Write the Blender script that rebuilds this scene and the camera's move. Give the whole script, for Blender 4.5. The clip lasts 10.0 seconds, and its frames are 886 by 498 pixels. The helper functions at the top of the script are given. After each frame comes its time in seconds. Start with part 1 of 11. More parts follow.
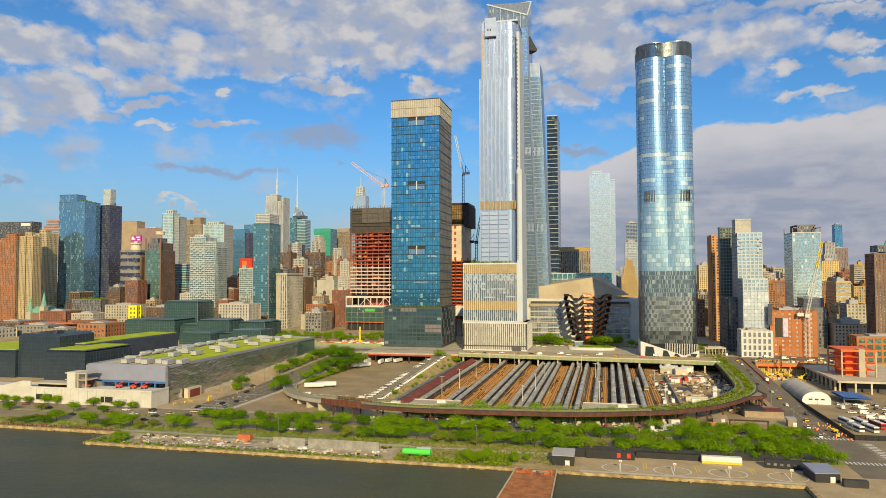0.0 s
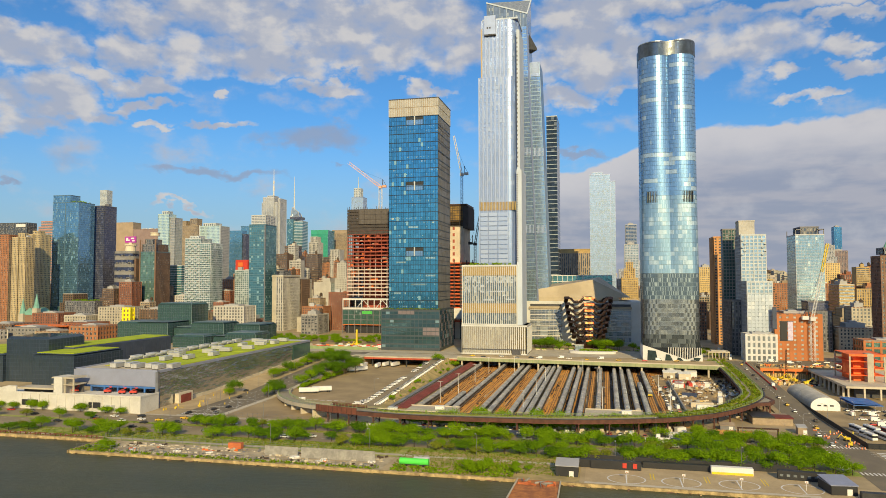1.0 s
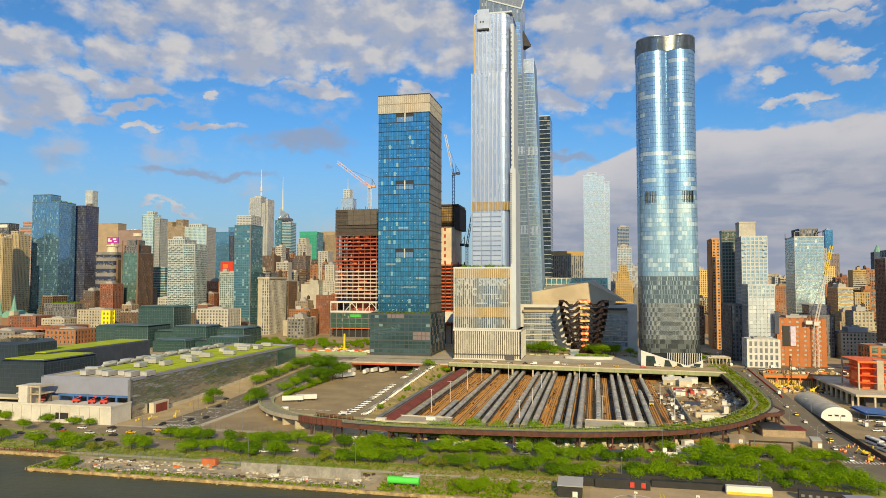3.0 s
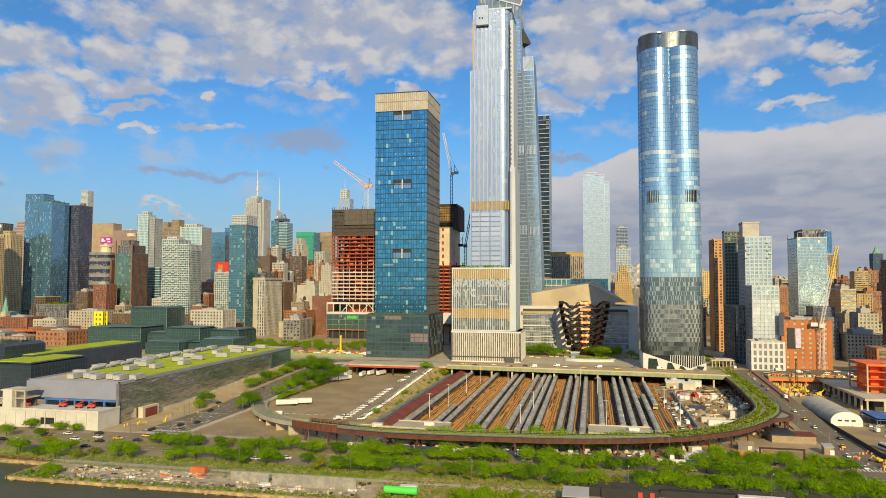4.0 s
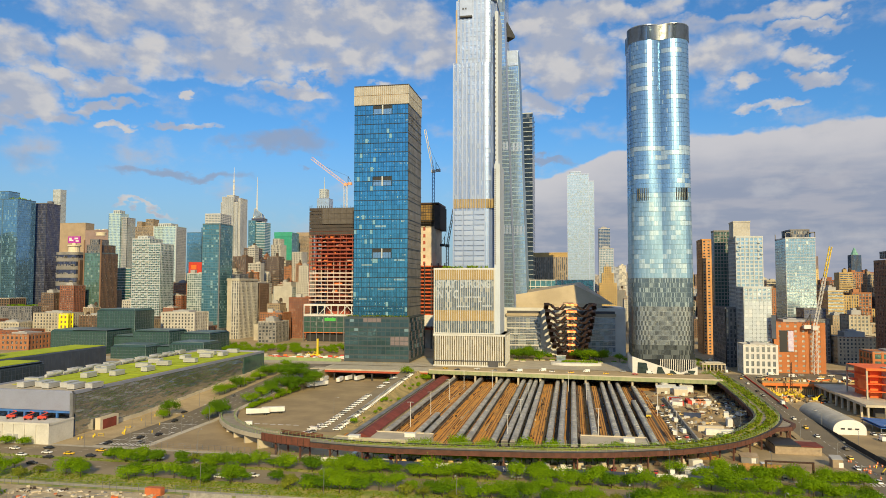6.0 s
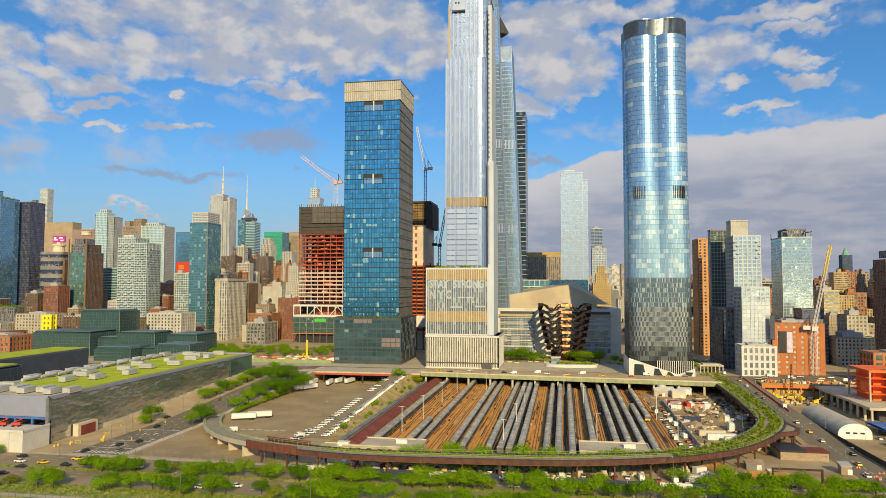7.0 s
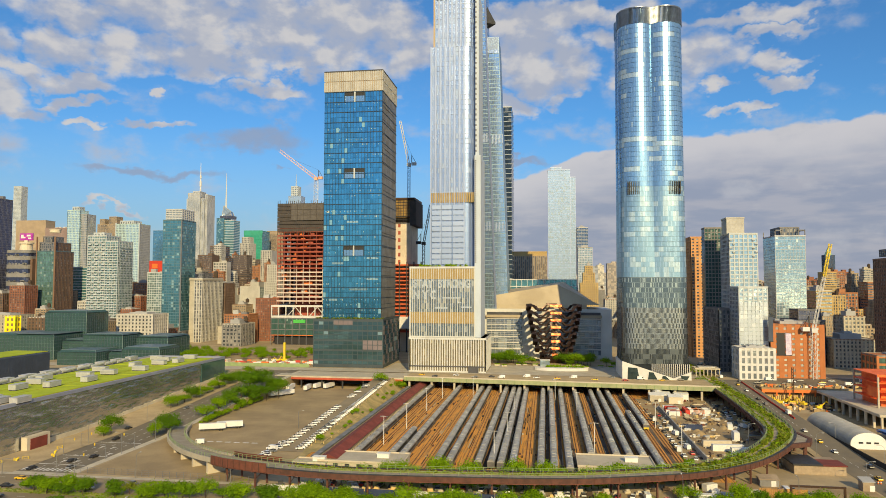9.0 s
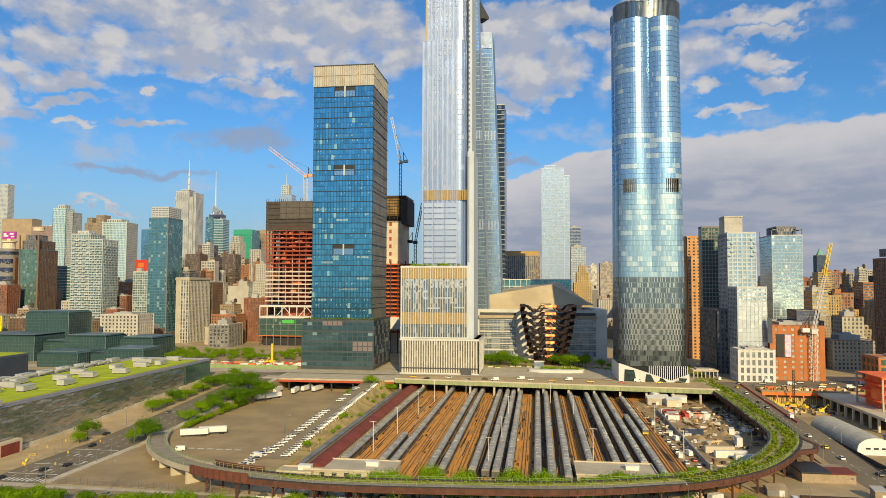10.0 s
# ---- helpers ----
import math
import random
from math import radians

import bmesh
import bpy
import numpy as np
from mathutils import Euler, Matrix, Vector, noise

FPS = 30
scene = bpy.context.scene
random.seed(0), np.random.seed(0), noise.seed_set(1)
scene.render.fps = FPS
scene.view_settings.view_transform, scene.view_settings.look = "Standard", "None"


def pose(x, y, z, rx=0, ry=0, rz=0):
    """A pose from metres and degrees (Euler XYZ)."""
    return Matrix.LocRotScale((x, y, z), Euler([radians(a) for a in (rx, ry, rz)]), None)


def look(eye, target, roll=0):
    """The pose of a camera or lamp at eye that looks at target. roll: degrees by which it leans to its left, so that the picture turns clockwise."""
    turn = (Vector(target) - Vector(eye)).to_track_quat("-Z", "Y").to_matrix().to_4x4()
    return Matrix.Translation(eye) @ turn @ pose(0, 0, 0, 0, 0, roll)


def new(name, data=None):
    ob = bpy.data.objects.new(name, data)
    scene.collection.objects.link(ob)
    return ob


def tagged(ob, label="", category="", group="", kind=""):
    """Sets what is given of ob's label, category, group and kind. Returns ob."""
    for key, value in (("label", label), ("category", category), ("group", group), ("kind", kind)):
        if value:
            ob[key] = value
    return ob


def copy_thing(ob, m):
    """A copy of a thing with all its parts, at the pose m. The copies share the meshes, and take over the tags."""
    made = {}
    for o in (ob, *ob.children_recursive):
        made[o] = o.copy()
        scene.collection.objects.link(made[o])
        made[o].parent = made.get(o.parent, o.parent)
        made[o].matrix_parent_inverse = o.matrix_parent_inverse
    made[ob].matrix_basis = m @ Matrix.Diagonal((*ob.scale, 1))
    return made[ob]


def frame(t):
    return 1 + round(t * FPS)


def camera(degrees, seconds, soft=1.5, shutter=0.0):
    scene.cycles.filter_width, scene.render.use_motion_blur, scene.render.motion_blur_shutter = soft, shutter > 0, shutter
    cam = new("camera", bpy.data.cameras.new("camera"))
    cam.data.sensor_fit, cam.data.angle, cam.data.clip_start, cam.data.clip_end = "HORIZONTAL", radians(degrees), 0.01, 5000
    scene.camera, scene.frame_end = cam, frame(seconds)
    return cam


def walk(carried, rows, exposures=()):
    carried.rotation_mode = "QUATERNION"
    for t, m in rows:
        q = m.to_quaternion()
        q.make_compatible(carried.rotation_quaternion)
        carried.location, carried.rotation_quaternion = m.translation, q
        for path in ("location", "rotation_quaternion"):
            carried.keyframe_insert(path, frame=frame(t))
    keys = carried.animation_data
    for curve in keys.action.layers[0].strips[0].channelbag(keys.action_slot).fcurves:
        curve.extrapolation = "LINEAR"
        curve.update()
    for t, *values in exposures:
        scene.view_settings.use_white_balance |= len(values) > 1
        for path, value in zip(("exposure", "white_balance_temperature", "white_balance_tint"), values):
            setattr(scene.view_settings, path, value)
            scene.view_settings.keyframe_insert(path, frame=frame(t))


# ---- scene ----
cam = camera(65.3, 10.0, soft=0.8)
METRES, EYE, TILT, LEAN, TURN = 126.2, 77.5, 0.0, 0.0, 13.4
ROWS = [
    (0.0, 0.0, 0.0, 0.0, 0.01, 2.42, 0.15),
    (0.5, -0.0012, 0.0495, 0.0007, 0.03, 2.51, 0.11),
    (1.0, -0.0026, 0.0949, 0.0016, -0.16, 2.58, 0.07),
    (1.5, -0.0043, 0.1424, 0.0026, -0.34, 2.64, 0.03),
    (2.0, -0.0053, 0.1881, 0.003, -0.54, 2.68, -0.01),
    (2.5, -0.0068, 0.2329, 0.0032, -0.79, 2.73, -0.02),
    (4.0, -0.014, 0.3714, 0.0021, -1.21, 2.86, -0.09),
    (4.5, -0.0143, 0.4196, 0.0013, -1.46, 2.91, -0.1),
    (5.0, -0.0158, 0.4675, 0.0015, -2.25, 2.93, -0.09),
    (5.5, -0.016, 0.5173, 0.0011, -2.56, 2.95, -0.11),
    (7.0, -0.0174, 0.673, 0.0004, -3.53, 2.98, -0.09),
    (7.5, -0.0172, 0.7257, 0.0005, -3.85, 2.97, -0.08),
    (8.0, -0.0164, 0.779, 0.0001, -4.17, 2.98, -0.08),
    (8.5, -0.015, 0.8324, -0.0003, -4.52, 2.98, -0.08),
    (9.0, -0.0128, 0.89, -0.0005, -4.93, 2.97, -0.1),
    (9.5, -0.0099, 0.9445, -0.0005, -5.29, 2.96, -0.13),
    (10.0, -0.006, 0.9993, -0.0011, -5.62, 2.96, -0.16),
]
walk(cam, [(t, pose(0, 0, EYE, TILT, LEAN, TURN) @ pose(METRES * x, METRES * y, METRES * z, 90 + pitch, roll, yaw)) for t, x, y, z, yaw, pitch, roll in ROWS], exposures=[(0.0, -0.2, 6950, 10), (10.0, -0.2, 6950, 10)])

# ---- light ----
SUN_ELEVATION, SUN_SIDE = radians(25), radians(18)     # low evening sun behind the camera, a little to the south
to_sun = Vector((math.sin(SUN_SIDE) * math.cos(SUN_ELEVATION), -math.cos(SUN_SIDE) * math.cos(SUN_ELEVATION), math.sin(SUN_ELEVATION)))
sun_data = bpy.data.lights.new("sun", "SUN")
sun_data.energy, sun_data.angle, sun_data.color = 5.2, radians(0.53), (1.0, 0.81, 0.44)
sun = new("sun", sun_data)
sun.matrix_world = look(to_sun * 3000, (0, 0, 0))

world = bpy.data.worlds.new("sky")
scene.world = world
world.use_nodes = True


class Nodes:
    """Short hand for shader nodes."""

    def __init__(self, tree):
        self.tree = tree
        tree.nodes.clear()

    def add(self, kind, inputs=None):
        n = self.tree.nodes.new(kind)
        for key, value in (inputs or {}).items():
            if isinstance(value, bpy.types.NodeSocket):
                self.tree.links.new(value, n.inputs[key])
            else:
                n.inputs[key].default_value = value
        return n

    def math(self, op, a, b=0.0, c=0.0, clamp=False):
        n = self.add("ShaderNodeMath", {0: a, 1: b, 2: c})
        n.operation, n.use_clamp = op, clamp
        return n.outputs[0]

    def vec(self, op, a, b=(0, 0, 0)):
        n = self.add("ShaderNodeVectorMath", {0: a, 1: b})
        n.operation = op
        return n.outputs[0]

    def step(self, v, lo, hi):
        n = self.add("ShaderNodeMapRange", {0: v, 1: lo, 2: hi, 3: 0.0, 4: 1.0})
        n.interpolation_type = "SMOOTHSTEP"
        return n.outputs[0]

    def noise(self, v, scale, detail=4.0, rough=0.55):
        return self.add("ShaderNodeTexNoise", {"Vector": v, "Scale": scale, "Detail": detail, "Roughness": rough}).outputs[0]

    def mix(self, f, a, b, blend="MIX"):
        n = self.tree.nodes.new("ShaderNodeMix")
        n.data_type, n.blend_type = "RGBA", blend
        for i, value in ((0, f), (6, a), (7, b)):
            if isinstance(value, bpy.types.NodeSocket):
                self.tree.links.new(value, n.inputs[i])
            elif i:
                n.inputs[i].default_value = (*value[:3], 1)
            else:
                n.inputs[i].default_value = value
        return n.outputs[2]


w = Nodes(world.node_tree)
ray_way = w.add("ShaderNodeTexCoord").outputs["Generated"]
air_node = w.add("ShaderNodeTexSky")
air_node.sky_type, air_node.sun_disc, air_node.sun_elevation, air_node.sun_rotation = "NISHITA", False, SUN_ELEVATION, math.pi - SUN_SIDE
air_node.altitude, air_node.air_density, air_node.dust_density, air_node.ozone_density = 80, 1.0, 0.6, 2.5
air = air_node.outputs[0]
sep = w.add("ShaderNodeSeparateXYZ", {0: ray_way})
wx, wy, wz = sep.outputs
# azimuth from the walk's first heading, and elevation, both in degrees
turn = radians(TURN)
ahead = w.math("ADD", w.math("MULTIPLY", wx, -math.sin(turn)), w.math("MULTIPLY", wy, math.cos(turn)))
aside = w.math("ADD", w.math("MULTIPLY", wx, math.cos(turn)), w.math("MULTIPLY", wy, math.sin(turn)))
azimuth = w.math("MULTIPLY", w.math("ARCTAN2", aside, ahead), 180 / math.pi)
elevation = w.math("MULTIPLY", w.math("ARCSINE", wz), 180 / math.pi)
# sheets of cloud seen in perspective
flat = w.math("ADD", w.math("MAXIMUM", wz, 0.0), 0.16)
sheet = w.add("ShaderNodeCombineXYZ", {0: w.math("DIVIDE", aside, flat), 1: w.math("DIVIDE", ahead, flat), 2: 0.3}).outputs[0]


banks = w.math("MULTIPLY", wz, 0.0)
drift = w.add("ShaderNodeCombineXYZ", {0: azimuth, 1: w.math("MULTIPLY", elevation, 1.4), 2: 3.0}).outputs[0]
bent_az = w.math("ADD", azimuth, w.math("MULTIPLY", w.math("SUBTRACT", w.noise(drift, 0.28, 4.0), 0.5), 9.0))
bent_el = w.math("ADD", elevation, w.math("MULTIPLY", w.math("SUBTRACT", w.noise(w.vec("ADD", drift, (40.0, 17.0, 5.0)), 0.32, 4.0), 0.5), 5.0))


def cloud_bank(az, el, ra, re):
    """Adds a cloud that fills an ellipse of the sky: its middle and half-widths in degrees."""
    global banks
    u = w.math("DIVIDE", w.math("SUBTRACT", bent_az, az), ra)
    v = w.math("DIVIDE", w.math("SUBTRACT", bent_el, el), re)
    d = w.math("ADD", w.math("MULTIPLY", u, u), w.math("MULTIPLY", v, v))
    banks = w.math("MAXIMUM", banks, w.math("SUBTRACT", 1.6, d))


cloud_bank(-24.0, 19.6, 4.2, 1.4)
cloud_bank(-31.6, 16.3, 4.7, 1.5)
cloud_bank(-24.2, 17.0, 2.8, 1.4)
cloud_bank(-25.2, 14.8, 4.4, 0.7)
cloud_bank(-30.5, 12.9, 4.7, 1.4)
cloud_bank(-31.5, 11.5, 3.3, 0.9)
cloud_bank(-27.0, 12.5, 2.3, 0.6)
cloud_bank(-23.6, 13.2, 2.2, 0.4)
cloud_bank(-18.3, 21.3, 7.0, 1.0)
cloud_bank(-18.8, 17.6, 4.0, 1.5)
cloud_bank(-14.1, 20.0, 6.6, 2.3)
cloud_bank(-7.8, 20.4, 7.5, 3.1)
cloud_bank(-2.9, 20.5, 6.1, 3.1)
cloud_bank(-14.0, 17.0, 4.4, 1.1)
cloud_bank(-7.8, 18.1, 5.6, 1.8)
cloud_bank(-2.9, 18.6, 4.2, 1.8)
cloud_bank(-7.6, 16.8, 2.8, 0.6)
cloud_bank(-9.0, 15.3, 2.7, 0.6)
cloud_bank(-1.3, 15.6, 2.0, 0.5)
cloud_bank(-17.4, 14.2, 0.7, 0.4)
cloud_bank(-22.2, 11.9, 1.4, 0.3)
cloud_bank(-18.2, 12.4, 2.8, 0.3)
cloud_bank(-20.1, 5.4, 1.7, 0.25)
cloud_bank(1.8, 19.7, 3.7, 2.3)
cloud_bank(11.6, 18.9, 4.2, 2.3)
cloud_bank(13.3, 16.4, 3.5, 1.7)
cloud_bank(10.1, 14.4, 2.8, 0.7)
cloud_bank(14.6, 14.9, 1.6, 0.7)
cloud_bank(10.7, 21.0, 5.6, 1.4)
cloud_bank(24.1, 17.6, 4.4, 1.9)
cloud_bank(13.0, 18.4, 4.6, 1.5)
cloud_bank(9.0, 17.2, 3.0, 1.2)
cloud_bank(16.5, 21.4, 5.0, 1.0)
cloud_bank(21.7, 16.2, 2.3, 0.9)
cloud_bank(21.5, 19.6, 4.4, 1.0)
cloud_bank(26.6, 19.9, 7.0, 0.7)
cloud_bank(30.8, 18.5, 2.8, 0.5)
cloud_bank(30.9, 16.5, 2.7, 0.6)
cloud_bank(28.3, 13.3, 2.1, 0.4)
cloud_bank(31.7, 15.0, 1.9, 0.4)
cloud_bank(26.7, 15.3, 1.4, 0.4)
# small clouds in full shade
light_banks, banks = banks, w.math("MULTIPLY", wz, 0.0)
cloud_bank(-10.3, 11.4, 4.7, 1.1)
cloud_bank(-18.1, 8.6, 6.1, 0.5)
cloud_bank(-9.0, 9.3, 0.8, 0.3)
cloud_bank(-32.4, 7.1, 1.4, 0.3)
cloud_bank(11.0, 10.5, 2.8, 0.5)
dusk_banks, banks = banks, light_banks
# fair-weather cloud over the rest of the sky
around = w.step(w.math("ABSOLUTE", azimuth), 38.0, 50.0)
high = w.step(elevation, 24.0, 32.0)
elsewhere = w.math("MULTIPLY", w.math("MAXIMUM", around, high), w.math("MULTIPLY", w.math("SUBTRACT", w.noise(sheet, 1.3, 5.0), 0.42), 6.0))
banks = w.math("MAXIMUM", banks, elsewhere)
angles = w.add("ShaderNodeCombineXYZ", {0: azimuth, 1: w.math("MULTIPLY", elevation, 1.5), 2: 0.0}).outputs[0]
billow = w.noise(angles, 0.30, 8.0, 0.54)
puff = w.noise(angles, 0.11, 3.0, 0.5)
ragged = w.math("ADD", w.math("MULTIPLY", w.math("SUBTRACT", billow, 0.5), 3.1), w.math("MULTIPLY", w.math("SUBTRACT", puff, 0.5), 1.2))
shape = w.math("ADD", w.math("MULTIPLY", banks, 0.88), ragged)
cover = w.step(shape, -0.05, 1.4)
dusk = w.step(w.math("ADD", w.math("MULTIPLY", dusk_banks, 0.88), ragged), 0.1, 1.5)
# the cloud seen a little higher and sunward: where it is thin there, the sun lights its edge
upper = w.vec("ADD", angles, (0.9, 1.5, 0.0))
thick = w.noise(upper, 0.30, 6.0, 0.50)
lit = w.step(w.math("SUBTRACT", w.math("ADD", w.noise(angles, 0.30, 6.0, 0.50), w.math("MULTIPLY", w.math("SUBTRACT", 1.0, cover), 0.10)), thick), -0.05, 0.17)
# broad grey bank low in the south-east
crest = w.math("ADD", w.math("MULTIPLY", w.step(azimuth, 7.0, 24.0), 3.4), 8.6)
ridge = w.math("ADD", w.math("SUBTRACT", crest, elevation), w.math("MULTIPLY", w.math("SUBTRACT", w.noise(angles, 0.22, 5.0, 0.5), 0.5), 3.0))
bank_cover = w.math("MULTIPLY", w.step(ridge, 0.0, 0.35), w.math("MULTIPLY", w.step(azimuth, 3.5, 8.0), w.step(w.math("SUBTRACT", 120.0, azimuth), 0.0, 40.0)))
bank_lit = w.math("SUBTRACT", 1.0, w.step(ridge, 0.3, 5.0))
streak = w.noise(w.vec("MULTIPLY", angles, (0.35, 1.2, 1.0)), 0.5, 4.0)

air = w.mix(1.0, air, (0.49, 1.06, 1.54), "MULTIPLY")
haze = w.step(w.math("SUBTRACT", 14.0, elevation), 0.0, 14.0)
air = w.mix(w.math("MULTIPLY", haze, 0.8), air, (3.9, 5.0, 6.05))
cloud = w.mix(lit, (4.5, 5.05, 6.4), (7.1, 7.1, 7.3))
low_cloud = w.mix(bank_lit, w.mix(w.step(streak, 0.4, 0.65), (3.3, 3.8, 5.2), (4.5, 4.7, 5.7)), (6.7, 6.7, 7.2))
colour = w.mix(w.math("MULTIPLY", bank_cover, 0.93), air, low_cloud)
colour = w.mix(w.math("MULTIPLY", cover, 0.92), colour, cloud)
colour = w.mix(w.math("MULTIPLY", dusk, 0.8), colour, (3.2, 4.1, 6.0))
back = w.add("ShaderNodeBackground", {0: colour, 1: 0.1})
w.tree.links.new(back.outputs[0], w.add("ShaderNodeOutputWorld").inputs[0])

# ---- materials ----
def principled(name):
    m = bpy.data.materials.new(name)
    m.use_nodes = True
    n = Nodes(m.node_tree)
    b = n.add("ShaderNodeBsdfPrincipled")
    n.tree.links.new(b.outputs[0], n.add("ShaderNodeOutputMaterial").inputs[0])
    return m, n, b


def surface(name, colour, other=None, rough=0.8, metal=0.0, scale=0.25, fine=3.0, bump=0.0, pieces=0.0, spread=0.18):
    """A weathered surface: broad stains from colour to other, fine grain, and a shade for each piece."""
    m, n, b = principled(name)
    place = n.add("ShaderNodeNewGeometry").outputs["Position"]
    other = other or tuple(c * 0.72 for c in colour)
    broad = n.step(n.noise(place, scale, 5.0, 0.6), 0.32, 0.68)
    grain = n.noise(place, fine, 3.0, 0.6)
    c = n.mix(broad, colour, other)
    c = n.mix(1.0, c, n.add("ShaderNodeCombineXYZ", {i: n.math("ADD", n.math("MULTIPLY", grain, spread * 2), 1.0 - spread) for i in range(3)}).outputs[0], "MULTIPLY")
    if pieces:
        r = n.add("ShaderNodeObjectInfo").outputs["Random"]
        i = n.add("ShaderNodeNewGeometry").outputs["Random Per Island"]
        k = n.math("ADD", n.math("MULTIPLY", n.math("ADD", r, i), pieces), 1.0 - pieces)
        c = n.mix(1.0, c, n.add("ShaderNodeCombineXYZ", {j: k for j in range(3)}).outputs[0], "MULTIPLY")
    n.tree.links.new(c, b.inputs["Base Color"])
    b.inputs["Metallic"].default_value = metal
    n.tree.links.new(n.math("ADD", n.math("MULTIPLY", broad, 0.15), rough - 0.07), b.inputs["Roughness"])
    if bump:
        bm_node = n.add("ShaderNodeBump", {"Strength": 0.6, "Distance": bump, "Height": grain})
        n.tree.links.new(bm_node.outputs[0], b.inputs["Normal"])
    return m


def glazing(name, tint, blind=(0.42, 0.46, 0.46), share=0.12, metal=0.55, rough=0.07, cell=(1.6, 1.6, 3.6), vary=0.5, wave=0.012):
    """Coated window glass: panes of slightly different tint, some with blinds drawn."""
    m, n, b = principled(name)
    place = n.add("ShaderNodeNewGeometry").outputs["Position"]
    slot = n.vec("FLOOR", n.vec("DIVIDE", n.vec("ADD", place, (0.37, 0.41, 0.2)), cell))
    chance = n.add("ShaderNodeTexWhiteNoise", {"Vector": slot}).outputs[0]
    tone = n.add("ShaderNodeTexWhiteNoise", {"Vector": n.vec("ADD", slot, (7.3, 1.9, 4.1))}).outputs[0]
    k = n.math("ADD", n.math("MULTIPLY", tone, vary), 1.0 - vary * 0.6)
    c = n.mix(1.0, tint, n.add("ShaderNodeCombineXYZ", {j: k for j in range(3)}).outputs[0], "MULTIPLY")
    drawn = n.math("LESS_THAN", chance, share)
    c = n.mix(n.math("MULTIPLY", drawn, 0.55), c, blind)
    n.tree.links.new(c, b.inputs["Base Color"])
    n.tree.links.new(n.math("SUBTRACT", metal, n.math("MULTIPLY", drawn, metal * 0.6)), b.inputs["Metallic"])
    n.tree.links.new(n.math("ADD", n.math("MULTIPLY", drawn, 0.2), rough), b.inputs["Roughness"])
    if wave:
        ripple = n.noise(place, 0.22, 2.0)
        n.tree.links.new(n.add("ShaderNodeBump", {"Strength": 1.0, "Distance": wave * 10, "Height": ripple}).outputs[0], b.inputs["Normal"])
    return m


def panes(name, tint, light, share=0.25, metal=0.6, rough=0.06, spread=0.35, dull=0.25):
    """Glass whose every pane differs a little in tint; a share of them pale with blinds."""
    m, n, b = principled(name)
    r = n.math("FRACT", n.math("ADD", n.add("ShaderNodeObjectInfo").outputs["Random"], n.add("ShaderNodeNewGeometry").outputs["Random Per Island"]))
    drawn = n.math("LESS_THAN", r, share)
    k = n.math("ADD", n.math("MULTIPLY", n.math("FRACT", n.math("MULTIPLY", r, 17.0)), spread), 1.0 - spread * 0.55)
    c = n.mix(1.0, tint, n.add("ShaderNodeCombineXYZ", {j: k for j in range(3)}).outputs[0], "MULTIPLY")
    c = n.mix(drawn, c, light)
    n.tree.links.new(c, b.inputs["Base Color"])
    n.tree.links.new(n.math("SUBTRACT", metal, n.math("MULTIPLY", drawn, metal * 2.0 * dull)), b.inputs["Metallic"])
    n.tree.links.new(n.math("ADD", n.math("MULTIPLY", drawn, dull), rough), b.inputs["Roughness"])
    return m


def foliage(name, dark, light):
    m, n, b = principled(name)
    i = n.add("ShaderNodeNewGeometry").outputs["Random Per Island"]
    r = n.add("ShaderNodeObjectInfo").outputs["Random"]
    f = n.math("ADD", n.math("MULTIPLY", i, 0.65), n.math("MULTIPLY", r, 0.35))
    n.tree.links.new(n.mix(f, dark, light), b.inputs["Base Color"])
    b.inputs["Roughness"].default_value = 0.7
    b.inputs["Specular IOR Level"].default_value = 0.2
    thin = n.add("ShaderNodeBsdfTranslucent", {"Color": n.mix(0.5, n.mix(f, dark, light), light)})
    both = n.add("ShaderNodeMixShader", {0: 0.42, 1: b.outputs[0], 2: thin.outputs[0]})
    n.tree.links.new(both.outputs[0], next(q for q in n.tree.nodes if q.type == "OUTPUT_MATERIAL").inputs[0])
    return m


M = {}
M["ground"] = surface("ground", (0.48, 0.37, 0.215), (0.34, 0.265, 0.16), 0.95, scale=0.05, fine=0.8)
M["asphalt"] = surface("asphalt", (0.24, 0.19, 0.12), (0.31, 0.25, 0.16), 0.9, scale=0.06, fine=1.5)
M["street"] = surface("street", (0.167, 0.140, 0.099), (0.216, 0.180, 0.126), 0.9, scale=0.08, fine=1.5)
M["lot"] = surface("lot", (0.40, 0.295, 0.155), (0.29, 0.215, 0.12), 0.92, scale=0.045, fine=1.2)
M["ballast"], an, ab = principled("ballast")
ballast_at = an.add("ShaderNodeNewGeometry").outputs["Position"]
runs = an.noise(an.vec("MULTIPLY", ballast_at, (1.6, 0.05, 1.0)), 1.0, 5.0, 0.6)       # oil and rust drawn out along the tracks
blot = an.noise(ballast_at, 0.16, 5.0, 0.6)
stones = an.noise(ballast_at, 1.6, 4.0, 0.7)
bc = an.mix(an.step(runs, 0.33, 0.55), (0.27, 0.145, 0.06), (0.70, 0.32, 0.06))
bc = an.mix(an.step(blot, 0.50, 0.74), bc, (0.47, 0.28, 0.10))
bc = an.mix(an.step(an.noise(an.vec("MULTIPLY", ballast_at, (0.5, 0.03, 1.0)), 1.0, 4.0, 0.6), 0.56, 0.70), bc, (0.22, 0.135, 0.07))
bc = an.mix(an.step(stones, 0.55, 0.8), bc, (0.60, 0.38, 0.15))
an.tree.links.new(bc, ab.inputs["Base Color"])
ab.inputs["Roughness"].default_value = 0.95
